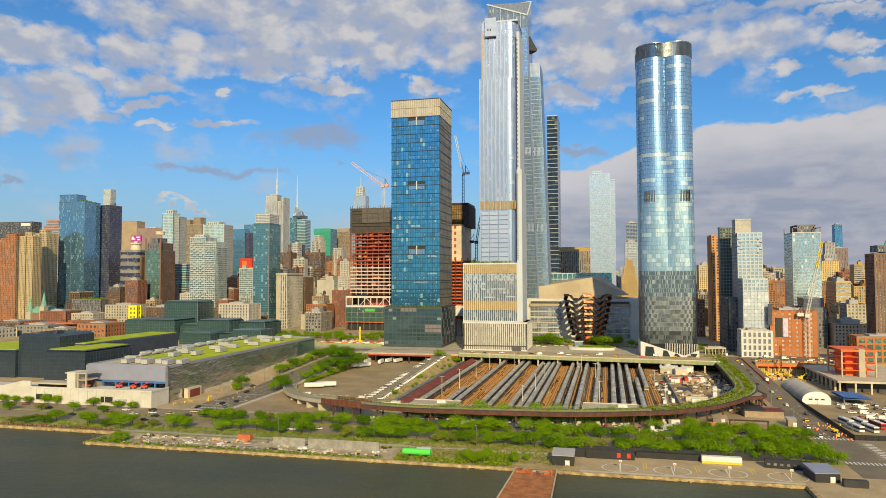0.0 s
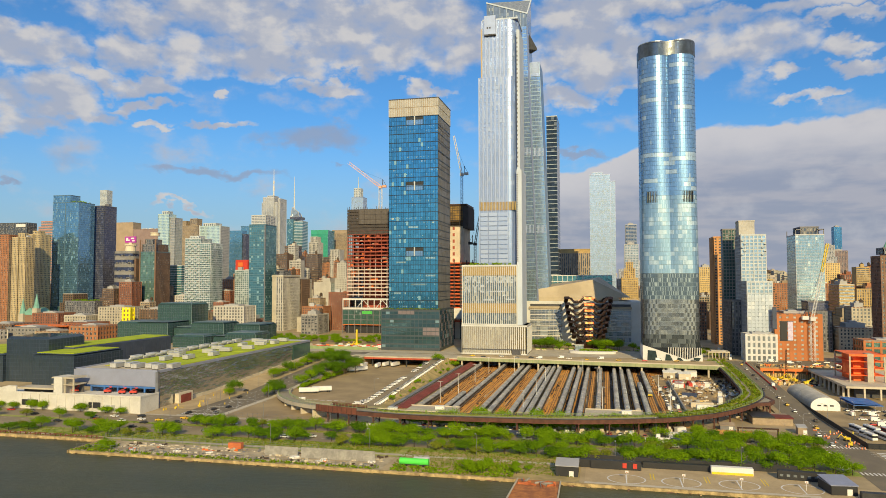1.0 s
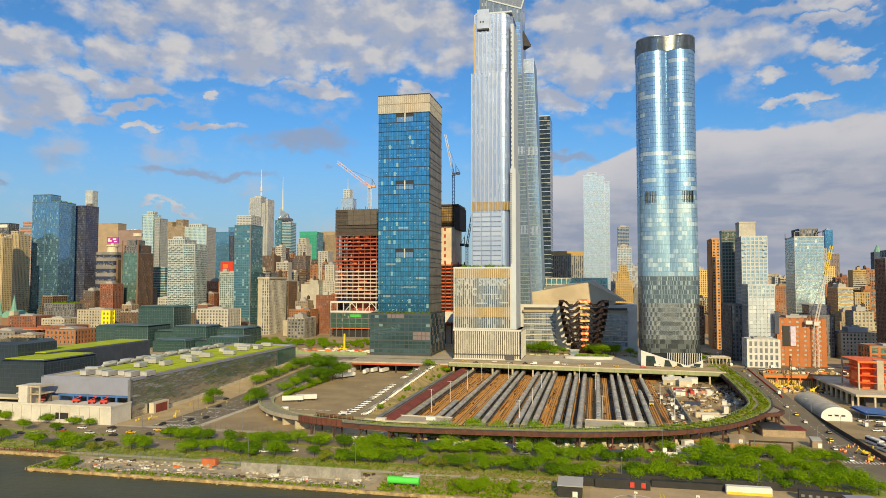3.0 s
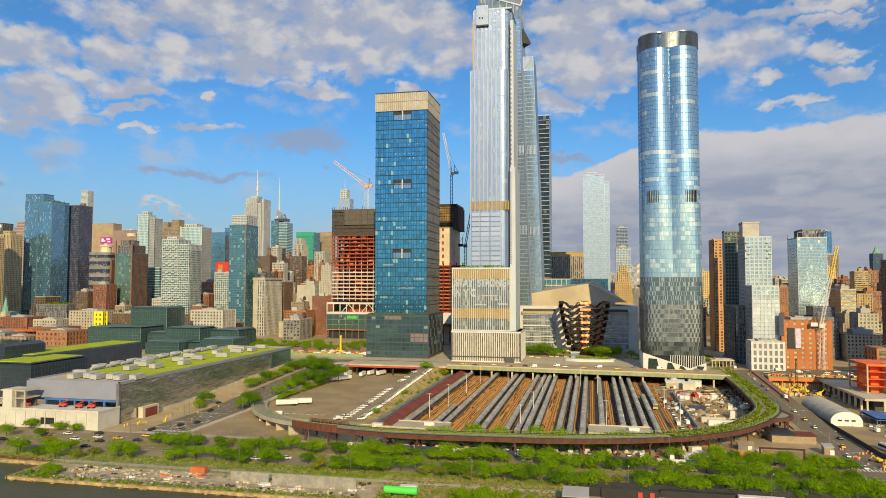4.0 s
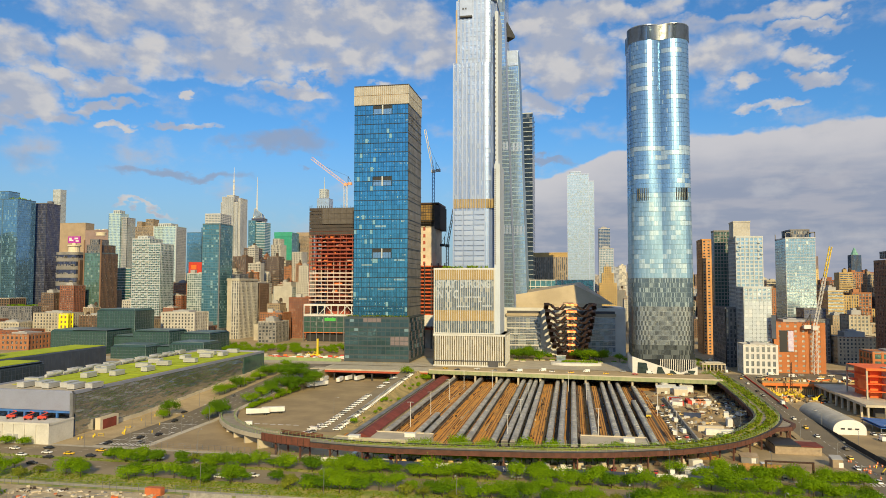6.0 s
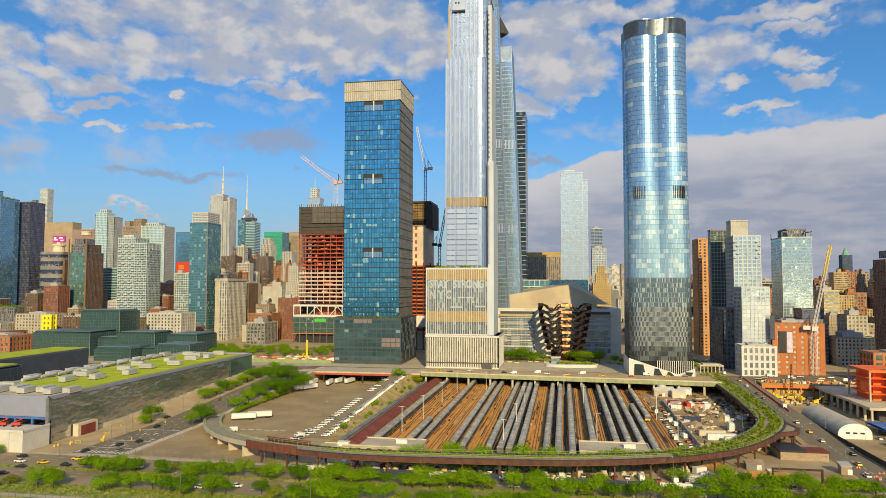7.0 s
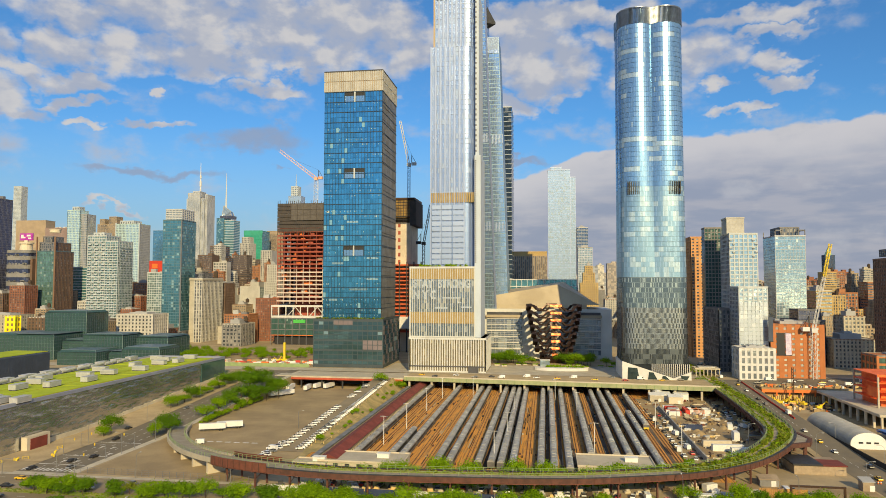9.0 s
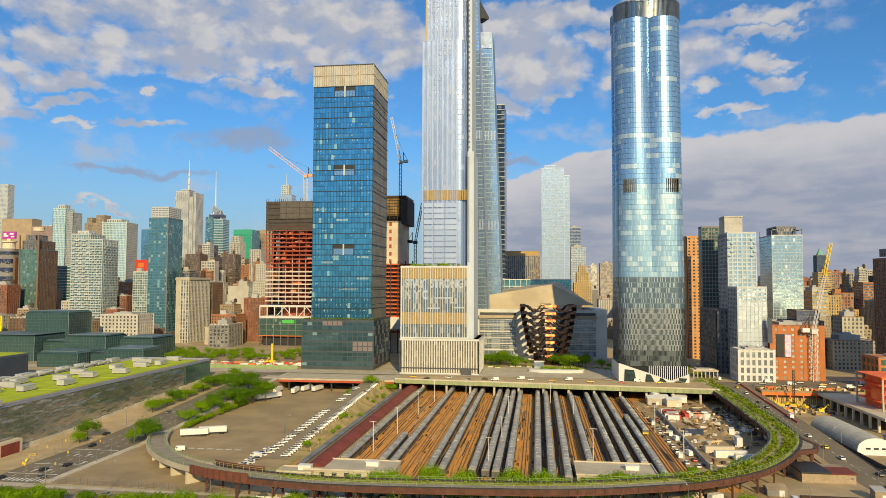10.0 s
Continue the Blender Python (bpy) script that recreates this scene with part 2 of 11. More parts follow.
M["trackbed"] = surface("trackbed", (0.16, 0.11, 0.075), (0.10, 0.08, 0.065), 0.95, scale=0.2, fine=2.0)
M["dirt"] = surface("dirt", (0.414, 0.297, 0.149), (0.297, 0.211, 0.117), 0.95, scale=0.08, fine=1.0)
M["dry_bank"] = surface("dry_bank", (0.48, 0.355, 0.155), (0.27, 0.225, 0.095), 0.95, scale=0.15, fine=1.2, spread=0.4)
M["concrete"] = surface("concrete", (0.54, 0.48, 0.36), (0.42, 0.37, 0.29), 0.85, scale=0.12)
M["pale_concrete"] = surface("pale_concrete", (0.62, 0.55, 0.42), (0.50, 0.44, 0.34), 0.8, scale=0.1)
M["grass"] = surface("grass", (0.17, 0.27, 0.03), (0.46, 0.40, 0.13), 0.95, scale=0.16, fine=1.2, spread=0.45)
M["green_roof"] = surface("green_roof", (0.44, 0.52, 0.012), (0.34, 0.43, 0.012), 0.95, scale=0.08, fine=1.2, spread=0.25)
M["white"] = surface("white", (0.78, 0.77, 0.74), (0.70, 0.69, 0.65), 0.6, scale=0.3)
M["marking"] = surface("marking", (0.75, 0.74, 0.70), (0.6, 0.58, 0.54), 0.8, scale=0.5)
M["yellow"] = surface("yellow", (0.85, 0.62, 0.03), (0.7, 0.5, 0.04), 0.6)
M["bright_yellow"] = surface("bright_yellow", (0.95, 0.82, 0.02), (0.9, 0.75, 0.02), 0.6)
M["red"] = surface("red", (0.65, 0.05, 0.03), (0.5, 0.05, 0.03), 0.6)
M["orange"] = surface("orange", (0.85, 0.20, 0.03), (0.7, 0.17, 0.04), 0.6, scale=0.2)
M["rust"] = surface("rust", (0.135, 0.052, 0.034), (0.085, 0.040, 0.03), 0.85, scale=0.3, fine=2.0, spread=0.3)
M["red_roof"] = surface("red_roof", (0.24, 0.045, 0.03), (0.16, 0.035, 0.026), 0.8, scale=0.15)
M["steel"] = surface("steel", (0.36, 0.36, 0.36), (0.26, 0.26, 0.27), 0.45, 0.7, scale=0.3)
M["dark_steel"] = surface("dark_steel", (0.06, 0.062, 0.065), (0.04, 0.04, 0.042), 0.6, 0.3, scale=0.3)
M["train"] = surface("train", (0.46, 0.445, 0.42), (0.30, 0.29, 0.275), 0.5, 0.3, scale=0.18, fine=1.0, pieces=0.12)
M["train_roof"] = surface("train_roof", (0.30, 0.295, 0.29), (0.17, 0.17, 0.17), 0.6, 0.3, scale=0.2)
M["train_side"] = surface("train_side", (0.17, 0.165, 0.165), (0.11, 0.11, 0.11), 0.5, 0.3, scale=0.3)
M["dark_glass"] = glazing("dark_glass", (0.05, 0.07, 0.08), share=0.05, metal=0.35)
M["rubber"] = surface("rubber", (0.025, 0.025, 0.025), rough=0.85)
M["black"] = surface("black", (0.02, 0.021, 0.023), (0.03, 0.03, 0.032), 0.6)
M["navy"] = surface("navy", (0.03, 0.05, 0.12), rough=0.6)
M["blue"] = surface("blue", (0.05, 0.18, 0.5), (0.05, 0.14, 0.4), 0.6)
M["green_paint"] = surface("green_paint", (0.08, 0.55, 0.09), (0.07, 0.45, 0.08), 0.5)
M["sign_green"] = surface("sign_green", (0.28, 0.36, 0.16), (0.22, 0.3, 0.14), 0.7, scale=0.3)
M["magenta"] = surface("magenta", (0.5, 0.05, 0.45), rough=0.5)
M["bark"] = surface("bark", (0.09, 0.06, 0.04), (0.06, 0.045, 0.035), 0.95, scale=1.0)
M["leaf"] = foliage("leaf", (0.10, 0.22, 0.006), (0.34, 0.52, 0.011))
M["leaf_dark"] = foliage("leaf_dark", (0.055, 0.15, 0.006), (0.20, 0.36, 0.010))
M["leaf_yellow"] = foliage("leaf_yellow", (0.10, 0.15, 0.012), (0.40, 0.43, 0.05))
M["cool_white"] = surface("cool_white", (0.54, 0.58, 0.60), (0.44, 0.48, 0.50), 0.7, scale=0.1)
M["stone"] = surface("stone", (0.63, 0.635, 0.61), (0.55, 0.55, 0.525), 0.7, scale=0.08)
M["slate"] = surface("slate", (0.20, 0.20, 0.215), (0.15, 0.15, 0.165), 0.7, 0.1, scale=0.1)
M["pier_stone"] = surface("pier_stone", (0.54, 0.61, 0.70), (0.49, 0.55, 0.62), 0.7, scale=0.05)
M["bronze"] = surface("bronze", (0.42, 0.30, 0.12), (0.34, 0.24, 0.1), 0.5, 0.3, scale=0.2)
M["copper"] = surface("copper", (0.62, 0.22, 0.10), (0.45, 0.15, 0.07), 0.22, 0.95, scale=0.4)
M["bronze_dark"] = surface("bronze_dark", (0.10, 0.055, 0.035), (0.07, 0.04, 0.03), 0.45, 0.5, scale=0.4)
M["cream_panel"] = surface("cream_panel", (0.47, 0.455, 0.42), (0.39, 0.38, 0.35), 0.6, scale=0.2, pieces=0.14)
M["water"], wn, wb = principled("water")
wb.inputs["Base Color"].default_value, wb.inputs["Roughness"].default_value = (0.066, 0.062, 0.036, 1), 0.35
wb.inputs["Specular IOR Level"].default_value = 0.06
wave_place = wn.add("ShaderNodeNewGeometry").outputs["Position"]
wave_h = wn.math("ADD", wn.noise(wn.vec("MULTIPLY", wave_place, (0.5, 1.0, 1.0)), 0.35, 4.0), wn.math("MULTIPLY", wn.noise(wave_place, 1.8, 3.0), 0.35))
silt = wn.step(wn.noise(wn.vec("MULTIPLY", wave_place, (0.5, 1.4, 1.0)), 0.022, 3.0), 0.35, 0.68)
wn.tree.links.new(wn.mix(silt, (0.088, 0.090, 0.046), (0.062, 0.072, 0.042)), wb.inputs["Base Color"])
wn.tree.links.new(wn.add("ShaderNodeBump", {"Strength": 0.5, "Distance": 0.5, "Height": wave_h}).outputs[0], wb.inputs["Normal"])
# walls of the city
for key, c1, c2 in (("brick_red", (0.42, 0.15, 0.075), (0.33, 0.12, 0.065)), ("brick_orange", (0.62, 0.24, 0.08), (0.52, 0.2, 0.075)),
                    ("brick_brown", (0.26, 0.15, 0.095), (0.2, 0.12, 0.08)), ("brick_tan", (0.55, 0.41, 0.25), (0.46, 0.35, 0.22)),
                    ("cream", (0.70, 0.62, 0.46), (0.62, 0.54, 0.41)), ("grey_wall", (0.42, 0.42, 0.42), (0.34, 0.34, 0.35)),
                    ("white_wall", (0.70, 0.69, 0.66), (0.60, 0.59, 0.57)), ("dark_wall", (0.09, 0.09, 0.1), (0.07, 0.07, 0.075)),
                    ("mint_wall", (0.52, 0.68, 0.66), (0.45, 0.6, 0.6)), ("brown_wall", (0.42, 0.32, 0.22), (0.35, 0.27, 0.19)),
                    ("gold_wall", (0.72, 0.52, 0.22), (0.62, 0.45, 0.2)), ("mauve_wall", (0.30, 0.22, 0.2), (0.25, 0.18, 0.17))):
    M[key] = surface(key, c1, c2, 0.85, scale=0.06, fine=0.7, spread=0.12)
for key, tint, share, metal in (("glass_blue", (0.16, 0.42, 0.62), 0.06, 0.75), ("glass_pale", (0.50, 0.64, 0.72), 0.08, 0.7), ("glass_teal", (0.14, 0.34, 0.38), 0.08, 0.6),
                                ("glass_dark", (0.07, 0.09, 0.11), 0.10, 0.5), ("glass_green", (0.10, 0.20, 0.18), 0.12, 0.45), ("glass_emerald", (0.06, 0.42, 0.26), 0.1, 0.4),
                                ("glass_deep", (0.06, 0.16, 0.30), 0.06, 0.6), ("glass_grey", (0.30, 0.34, 0.36), 0.15, 0.5), ("glass_smoke", (0.05, 0.08, 0.085), 0.03, 0.45)):
    M[key] = glazing(key, tint, share=share * 0.35, metal=metal, vary=0.35)
for key, c1, c2 in (("old_red", (0.30, 0.115, 0.065), (0.22, 0.09, 0.055)), ("old_orange", (0.42, 0.18, 0.08), (0.32, 0.14, 0.07)), ("old_brown", (0.18, 0.11, 0.075), (0.13, 0.085, 0.06)), ("old_tan", (0.39, 0.30, 0.20), (0.30, 0.23, 0.16)),
                    ("old_cream", (0.50, 0.45, 0.35), (0.41, 0.37, 0.29)), ("old_grey", (0.27, 0.26, 0.25), (0.20, 0.195, 0.19)), ("old_white", (0.55, 0.53, 0.48), (0.44, 0.42, 0.38)), ("old_gold", (0.55, 0.38, 0.15), (0.44, 0.31, 0.14))):
    M[key] = surface(key, c1, c2, 0.88, scale=0.09, fine=0.8, spread=0.3)

# ---- building blocks ----
class Mesh:
    """Collects the faces of one mesh."""

    def __init__(self):
        self.v, self.f, self.m, self.slot = [], [], [], 0

    def face(self, *points):
        i = len(self.v)
        self.v.extend(points)
        self.f.append(tuple(range(i, i + len(points))))
        self.m.append(self.slot)
        return self

    def box(self, x0, x1, y0, y1, z0, z1):
        i = len(self.v)
        self.v.extend(((x0, y0, z0), (x1, y0, z0), (x1, y1, z0), (x0, y1, z0), (x0, y0, z1), (x1, y0, z1), (x1, y1, z1), (x0, y1, z1)))
        for q in ((3, 2, 1, 0), (4, 5, 6, 7), (0, 1, 5, 4), (1, 2, 6, 5), (2, 3, 7, 6), (3, 0, 4, 7)):
            self.f.append(tuple(i + k for k in q))
            self.m.append(self.slot)
        return self

    def block(self, x, y, z, sx, sy, sz, turn=0.0):
        """A box standing on z, turned about its middle by degrees."""
        c, s = math.cos(radians(turn)), math.sin(radians(turn))
        i = len(self.v)
        for zz in (z, z + sz):
            for ax, ay in ((-1, -1), (1, -1), (1, 1), (-1, 1)):
                px, py = ax * sx / 2, ay * sy / 2
                self.v.append((x + px * c - py * s, y + px * s + py * c, zz))
        for q in ((3, 2, 1, 0), (4, 5, 6, 7), (0, 1, 5, 4), (1, 2, 6, 5), (2, 3, 7, 6), (3, 0, 4, 7)):
            self.f.append(tuple(i + k for k in q))
            self.m.append(self.slot)
        return self

    def prism(self, outline, z0, z1, top=None):
        """Upright walls over an outline (counter-clockwise), with a floor and a roof; top may be another outline."""
        n, i, top = len(outline), len(self.v), top or outline
        self.v.extend((x, y, z0) for x, y in outline)
        self.v.extend((x, y, z1) for x, y in top)
        for k in range(n):
            j = (k + 1) % n
            self.f.append((i + k, i + j, i + n + j, i + n + k))
        self.f.append(tuple(i + n + k for k in range(n)))
        self.f.append(tuple(i + n - 1 - k for k in range(n)))
        self.m.extend([self.slot] * (n + 2))
        return self

    def round(self, x, y, z0, z1, r0, r1=None, n=10):
        r1 = r0 if r1 is None else r1
        a = [(x + r0 * math.cos(2 * math.pi * k / n), y + r0 * math.sin(2 * math.pi * k / n)) for k in range(n)]
        b = [(x + r1 * math.cos(2 * math.pi * k / n), y + r1 * math.sin(2 * math.pi * k / n)) for k in range(n)]
        return self.prism(a, z0, z1, b)

    def bar(self, a, b, r, n=4, r1=None):
        """A bar from a to b."""
        a, b = Vector(a), Vector(b)
        q = (b - a).to_track_quat("Z", "Y")
        i = len(self.v)
        for p, rr in ((a, r), (b, r if r1 is None else r1)):
            for k in range(n):
                t = 2 * math.pi * (k + 0.5) / n
                self.v.append(tuple(p + q @ Vector((rr * math.cos(t), rr * math.sin(t), 0))))
        for k in range(n):
            j = (k + 1) % n
            self.f.append((i + k, i + j, i + n + j, i + n + k))
        self.f.append(tuple(i + n + k for k in range(n)))
        self.f.append(tuple(i + n - 1 - k for k in range(n)))
        self.m.extend([self.slot] * (n + 2))
        return self

    def data(self, name, *materials):
        me = bpy.data.meshes.new(name)
        me.from_pydata(self.v, [], self.f)
        for m in materials:
            me.materials.append(m)
        if any(self.m):
            me.polygons.foreach_set("material_index", self.m)
        me.update()
        return me


def thing(name, x, y, z, label, category, group="", turn=0.0):
    """An Empty at the thing's base, which parents its parts."""
    e = new(name)
    e.empty_display_size = 0.5
    e.matrix_basis = pose(x, y, z, 0, 0, turn)
    return tagged(e, label, category, group)


def part(name, mesh, material, parent=None, label="", kind=""):
    me = mesh if isinstance(mesh, bpy.types.Mesh) else mesh.data(name, *(material if isinstance(material, (list, tuple)) else [material]))
    ob = new(name, me)
    ob.parent = parent
    return tagged(ob, label, kind=kind)


def structure(name, mesh, material, label, category):
    return tagged(part(name, mesh, material), label, category, kind="structure")


def lattice(mesh, x0, x1, y0, y1, z0, z1, floor, bay, pier, band, out):
    """Spandrels at each floor and piers at each bay, standing proud of a glass core."""
    n = max(1, round((z1 - z0) / floor))
    for k in range(n + 1):
        z = z0 + (z1 - z0) * k / n
        mesh.box(x0 - out * 0.7, x1 + out * 0.7, y0 - out * 0.7, y1 + out * 0.7, z - band / 2, z + band / 2)
    if pier <= 0:
        return mesh
    nx, ny = max(1, round((x1 - x0) / bay)), max(1, round((y1 - y0) / bay))
    for k in range(nx + 1):
        x = x0 + (x1 - x0) * k / nx
        for y in (y0, y1):
            mesh.box(x - pier / 2, x + pier / 2, y - out, y + out, z0, z1 + band / 2)
    for k in range(1, ny):
        y = y0 + (y1 - y0) * k / ny
        for x in (x0, x1):
            mesh.box(x - out, x + out, y - pier / 2, y + pier / 2, z0, z1 + band / 2)
    return mesh


def tower(name, x0, x1, y0, y1, z1, wall, glass, label, floor=3.5, bay=4.0, pier=1.2, band=1.2, out=0.35, z0=9.0, cap=5.0, category="building", group="", tank=False, setbacks=()):
    """A city building: glass core, framed walls, parapet, roof plant; setbacks are (share of height, inset)."""
    cx, cy, w_, d_ = (x0 + x1) / 2, (y0 + y1) / 2, x1 - x0, y1 - y0
    e = thing(name, cx, cy, z0, label, category, group)
    h = z1 - z0
    steps = [(0.0, 0.0), *setbacks, (1.0, 0.0)]
    core, frame_, roof = Mesh(), Mesh(), Mesh()
    for k in range(len(steps) - 1):
        a, b, inset = h * steps[k][0], h * steps[k + 1][0], steps[k][1]
        hx, hy = w_ / 2 - inset, d_ / 2 - inset
        core.box(-hx, hx, -hy, hy, a, b)
        lattice(frame_, -hx, hx, -hy, hy, a, b, floor, bay, pier, band, out)
        if k < len(steps) - 2:
            frame_.box(-hx + 0.3, hx - 0.3, -hy + 0.3, hy - 0.3, b, b + 0.5)
    part("window_glass", core, glass, e)
    part("wall", frame_, wall, e, kind="stuff")
    hx, hy = w_ / 2 - steps[-2][1], d_ / 2 - steps[-2][1]
    # flat roof sunk behind a parapet, one closed shell
    rim = lambda q, z: [(-hx - q, -hy - q, z), (hx + q, -hy - q, z), (hx + q, hy + q, z), (-hx - q, hy + q, z)]
    shells = [rim(0.25, h), rim(0.25, h + 1.1), rim(-0.25, h + 1.1), rim(-0.25, h + 0.5)]
    roof.v.extend(p for r_ in shells for p in r_)
    for r_ in range(3):
        for q in range(4):
            roof.f.append((r_ * 4 + q, r_ * 4 + (q + 1) % 4, r_ * 4 + 4 + (q + 1) % 4, r_ * 4 + 4 + q))
            roof.m.append(0)
    roof.f.append((12, 13, 14, 15))
    roof.m.append(0)
    part("roof", roof, M[("roof_tar", "roof_pale", "roof_tar", "brick_brown")[int(abs(cx * 7 + cy * 3)) % 4]], e)
    if cap:
        plant = Mesh().box(-hx * 0.55, hx * 0.45, -hy * 0.5, hy * 0.55, h + 0.5, h + cap)
        plant.box(-hx * 0.3, hx * 0.1, -hy * 0.3, hy * 0.2, h + cap, h + cap * 1.35)
        part("roof_plant", plant, M["grey_wall"], e)
    if tank:
        t = Mesh().round(hx * 0.55, hy * 0.3, h + 3.2, h + 7, 2.2).round(hx * 0.55, hy * 0.3, h + 7, h + 8.5, 2.3, 0.2)
        for sx in (-1, 1):
            for sy in (-1, 1):
                t.box(hx * 0.55 + sx * 1.5 - 0.15, hx * 0.55 + sx * 1.5 + 0.15, hy * 0.3 + sy * 1.5 - 0.15, hy * 0.3 + sy * 1.5 + 0.15, h, h + 3.2)
        part("water_tank", t, M["bark"], e)
    return e

# ---- ground, river, streets ----
def height(x, y):
    """The lie of the land: river edge and rail yard low, the avenue behind and all the city on a deck 9 m higher."""
    if -217.9 < x < 91.9:
        return 0.0 if y < 640.1 else 9.0
    if 112.9 < x < 230.1:
        return 0.0 if y < 612.1 else 9.0
    return 9.0 * min(1.0, max(0.0, (y - 440) / 185))


xs = [-6000, -3000, -1500, -800, -500, -330, -262, -243, -218, -217.8, -150, -60, 30, 71, 91.8, 92, 112.8, 113, 170, 230, 230.2, 300, 500, 900, 1500, 3000, 6000]
ys = [284, 330, 440, 500, 560, 612, 612.2, 625, 640, 640.2, 700, 900, 1400, 2200, 3200, 4900]
land = Mesh()
for j in range(len(ys) - 1):
    for i in range(len(xs) - 1):
        a, b, c, d = (xs[i], ys[j]), (xs[i + 1], ys[j]), (xs[i + 1], ys[j + 1]), (xs[i], ys[j + 1])
        if j == 0 and b[0] <= -243:
            a, b = (a[0], 306), (b[0], 306)
        if j == 0 and a[0] >= 70.9:
            a, b = (a[0], 267), (b[0], 267)
        land.face(*[(x, y, height(x, y)) for x, y in (a, b, c, d)])
structure("ground", land, M["ground"], "pale sandy ground that carries streets and lots", "ground")
structure("water", Mesh().face((-6000, -3000, -0.8), (6000, -3000, -0.8), (6000, 306, -0.8), (-6000, 306, -0.8)), M["water"], "dark grey-green river water with small ripples", "water")

# the river wall: a timber-faced bulkhead with a stone cap, stepping in further north
M["quay"] = surface("quay", (0.56, 0.42, 0.20), (0.28, 0.20, 0.10), 0.9, scale=0.4, fine=1.4, spread=0.5)
M["gravel"] = surface("gravel", (0.52, 0.43, 0.28), (0.37, 0.30, 0.19), 0.95, scale=0.2, fine=1.2, spread=0.35)
M["court"] = surface("court", (0.51, 0.39, 0.225), (0.41, 0.31, 0.18), 0.9, scale=0.1, fine=1.0)
quay = Mesh().box(-243, 71, 283.2, 284.4, -5, 0.35).box(-243.6, -242.6, 283.2, 306, -5, 0.35)
quay.box(71, 330, 266, 268, -5, 0.5).box(70.4, 72, 266, 284, -5, 0.5)
structure("river_wall", quay, M["quay"], "weathered ochre river wall with a pale cap", "wall")
quay_n = Mesh().box(-1500, -243, 304.5, 306.5, -5, 0.5)
structure("river_wall", quay_n, M["quay"], "weathered ochre river wall with a pale cap", "wall")

def sheet_on(name, x0, x1, y0, y1, mat, label, lift=0.05, category="road", n=1):
    """A paved sheet that follows the land."""
    s = Mesh()
    cuts = sorted({y0, y1, *[y for y in (440, 500, 560, 625, 640) if y0 < y < y1]})
    for a, b in zip(cuts, cuts[1:]):
        s.face((x0, a, height(x0, a) + lift), (x1, a, height(x1, a) + lift), (x1, b, height(x1, b) + lift), (x0, b, height(x0, b) + lift))
    return structure(name, s, mat, label, category)


sheet_on("road", -1500, 330, 326, 366, M["asphalt"], "wide grey riverside highway lined with trees", 0.05)
sheet_on("road", -246, -222, 366, 640, M["street"], "sloping asphalt side street beside the metal hall", 0.06)
sheet_on("road", 95, 112.5, 300, 639, M["street"], "asphalt side street climbing beside the elevated park", 0.06)
sheet_on("road", -500, 90, 643, 662, M["concrete"], "avenue on the deck before the towers", 0.07)
sheet_on("pavement", -217, -139, 372, 612, M["lot"], "broad brown-grey asphalt lorry lot", 0.06, "pavement")
sheet_on("pavement", 113.5, 230, 372, 560, M["lot"], "asphalt bus and car parking lot", 0.06, "pavement")
sheet_on("pavement", -12, 71, 285, 318, M["court"], "worn tan concrete ball courts by the river", 0.06, "pavement")
sheet_on("pavement", -242, -94, 285.5, 306, M["gravel"], "gravel works yard by the river", 0.06, "pavement")
sheet_on("lawn", -1200, -92, 306.6, 325.8, M["grass"], "rough green verge beside the highway", 0.04, "grass")
sheet_on("lawn", -92, 95, 318.2, 325.8, M["grass"], "rough green verge beside the highway", 0.04, "grass")
sheet_on("lawn", -90, -14, 286, 318, M["dry_bank"], "dry yellow grass by the river", 0.05, "grass")
sheet_on("lawn", -1200, 95, 344, 348, M["grass"], "planted median of the highway", 0.09, "grass")
sheet_on("pavement", -136, 46, 392, 640, M["ballast"], "rust-orange ballast of the rail yard", 0.04, "ballast")
sheet_on("pavement", 46, 90, 425, 600, M["dirt"], "bare sandy works yard", 0.05, "ground")
sheet_on("pavement", 32.2, 45.9, 410, 600, M["dirt"], "bare tan service road beside the last track", 0.07, "ground")
sheet_on("pavement", -138.8, -135, 392, 600, M["dry_bank"], "scrubby dry bank beside the yard", 0.3, "ground")
sheet_on("pavement", 72, 330, 268, 300, M["court"], "worn tan concrete apron by the river", 0.05, "pavement")
sheet_on("pavement", -269.4, -246.1, 386, 640, M["court"], "pale concrete pavement below the metal hall", 0.16, "pavement")
sheet_on("pavement", -221.9, -218.1, 372, 640, M["pale_concrete"], "pale concrete pavement of the side street", 0.16, "pavement")
sheet_on("pavement", -246, -222, 367, 371, M["concrete"], "concrete crossing strip at the street mouth", 0.09, "pavement")
sheet_on("pavement", -480, 95, 366.1, 369, M["concrete"], "concrete pavement along the highway", 0.12, "pavement")
sheet_on("road", 113.2, 330, 613, 660, M["street"], "dark asphalt street before the brick buildings", 0.06)
sheet_on("pavement", 113.2, 330, 660.2, 664, M["concrete"], "concrete pavement before the brick buildings", 0.1, "pavement")
sheet_on("pavement", -1200, -20, 309, 312, M["concrete"], "pale riverside footpath", 0.08, "pavement")
sheet_on("pavement", -12, 71, 284.6, 287.6, M["pale_concrete"], "pale concrete edge of the courts", 0.1, "pavement")
stones, sr = Mesh(), random.Random(44)
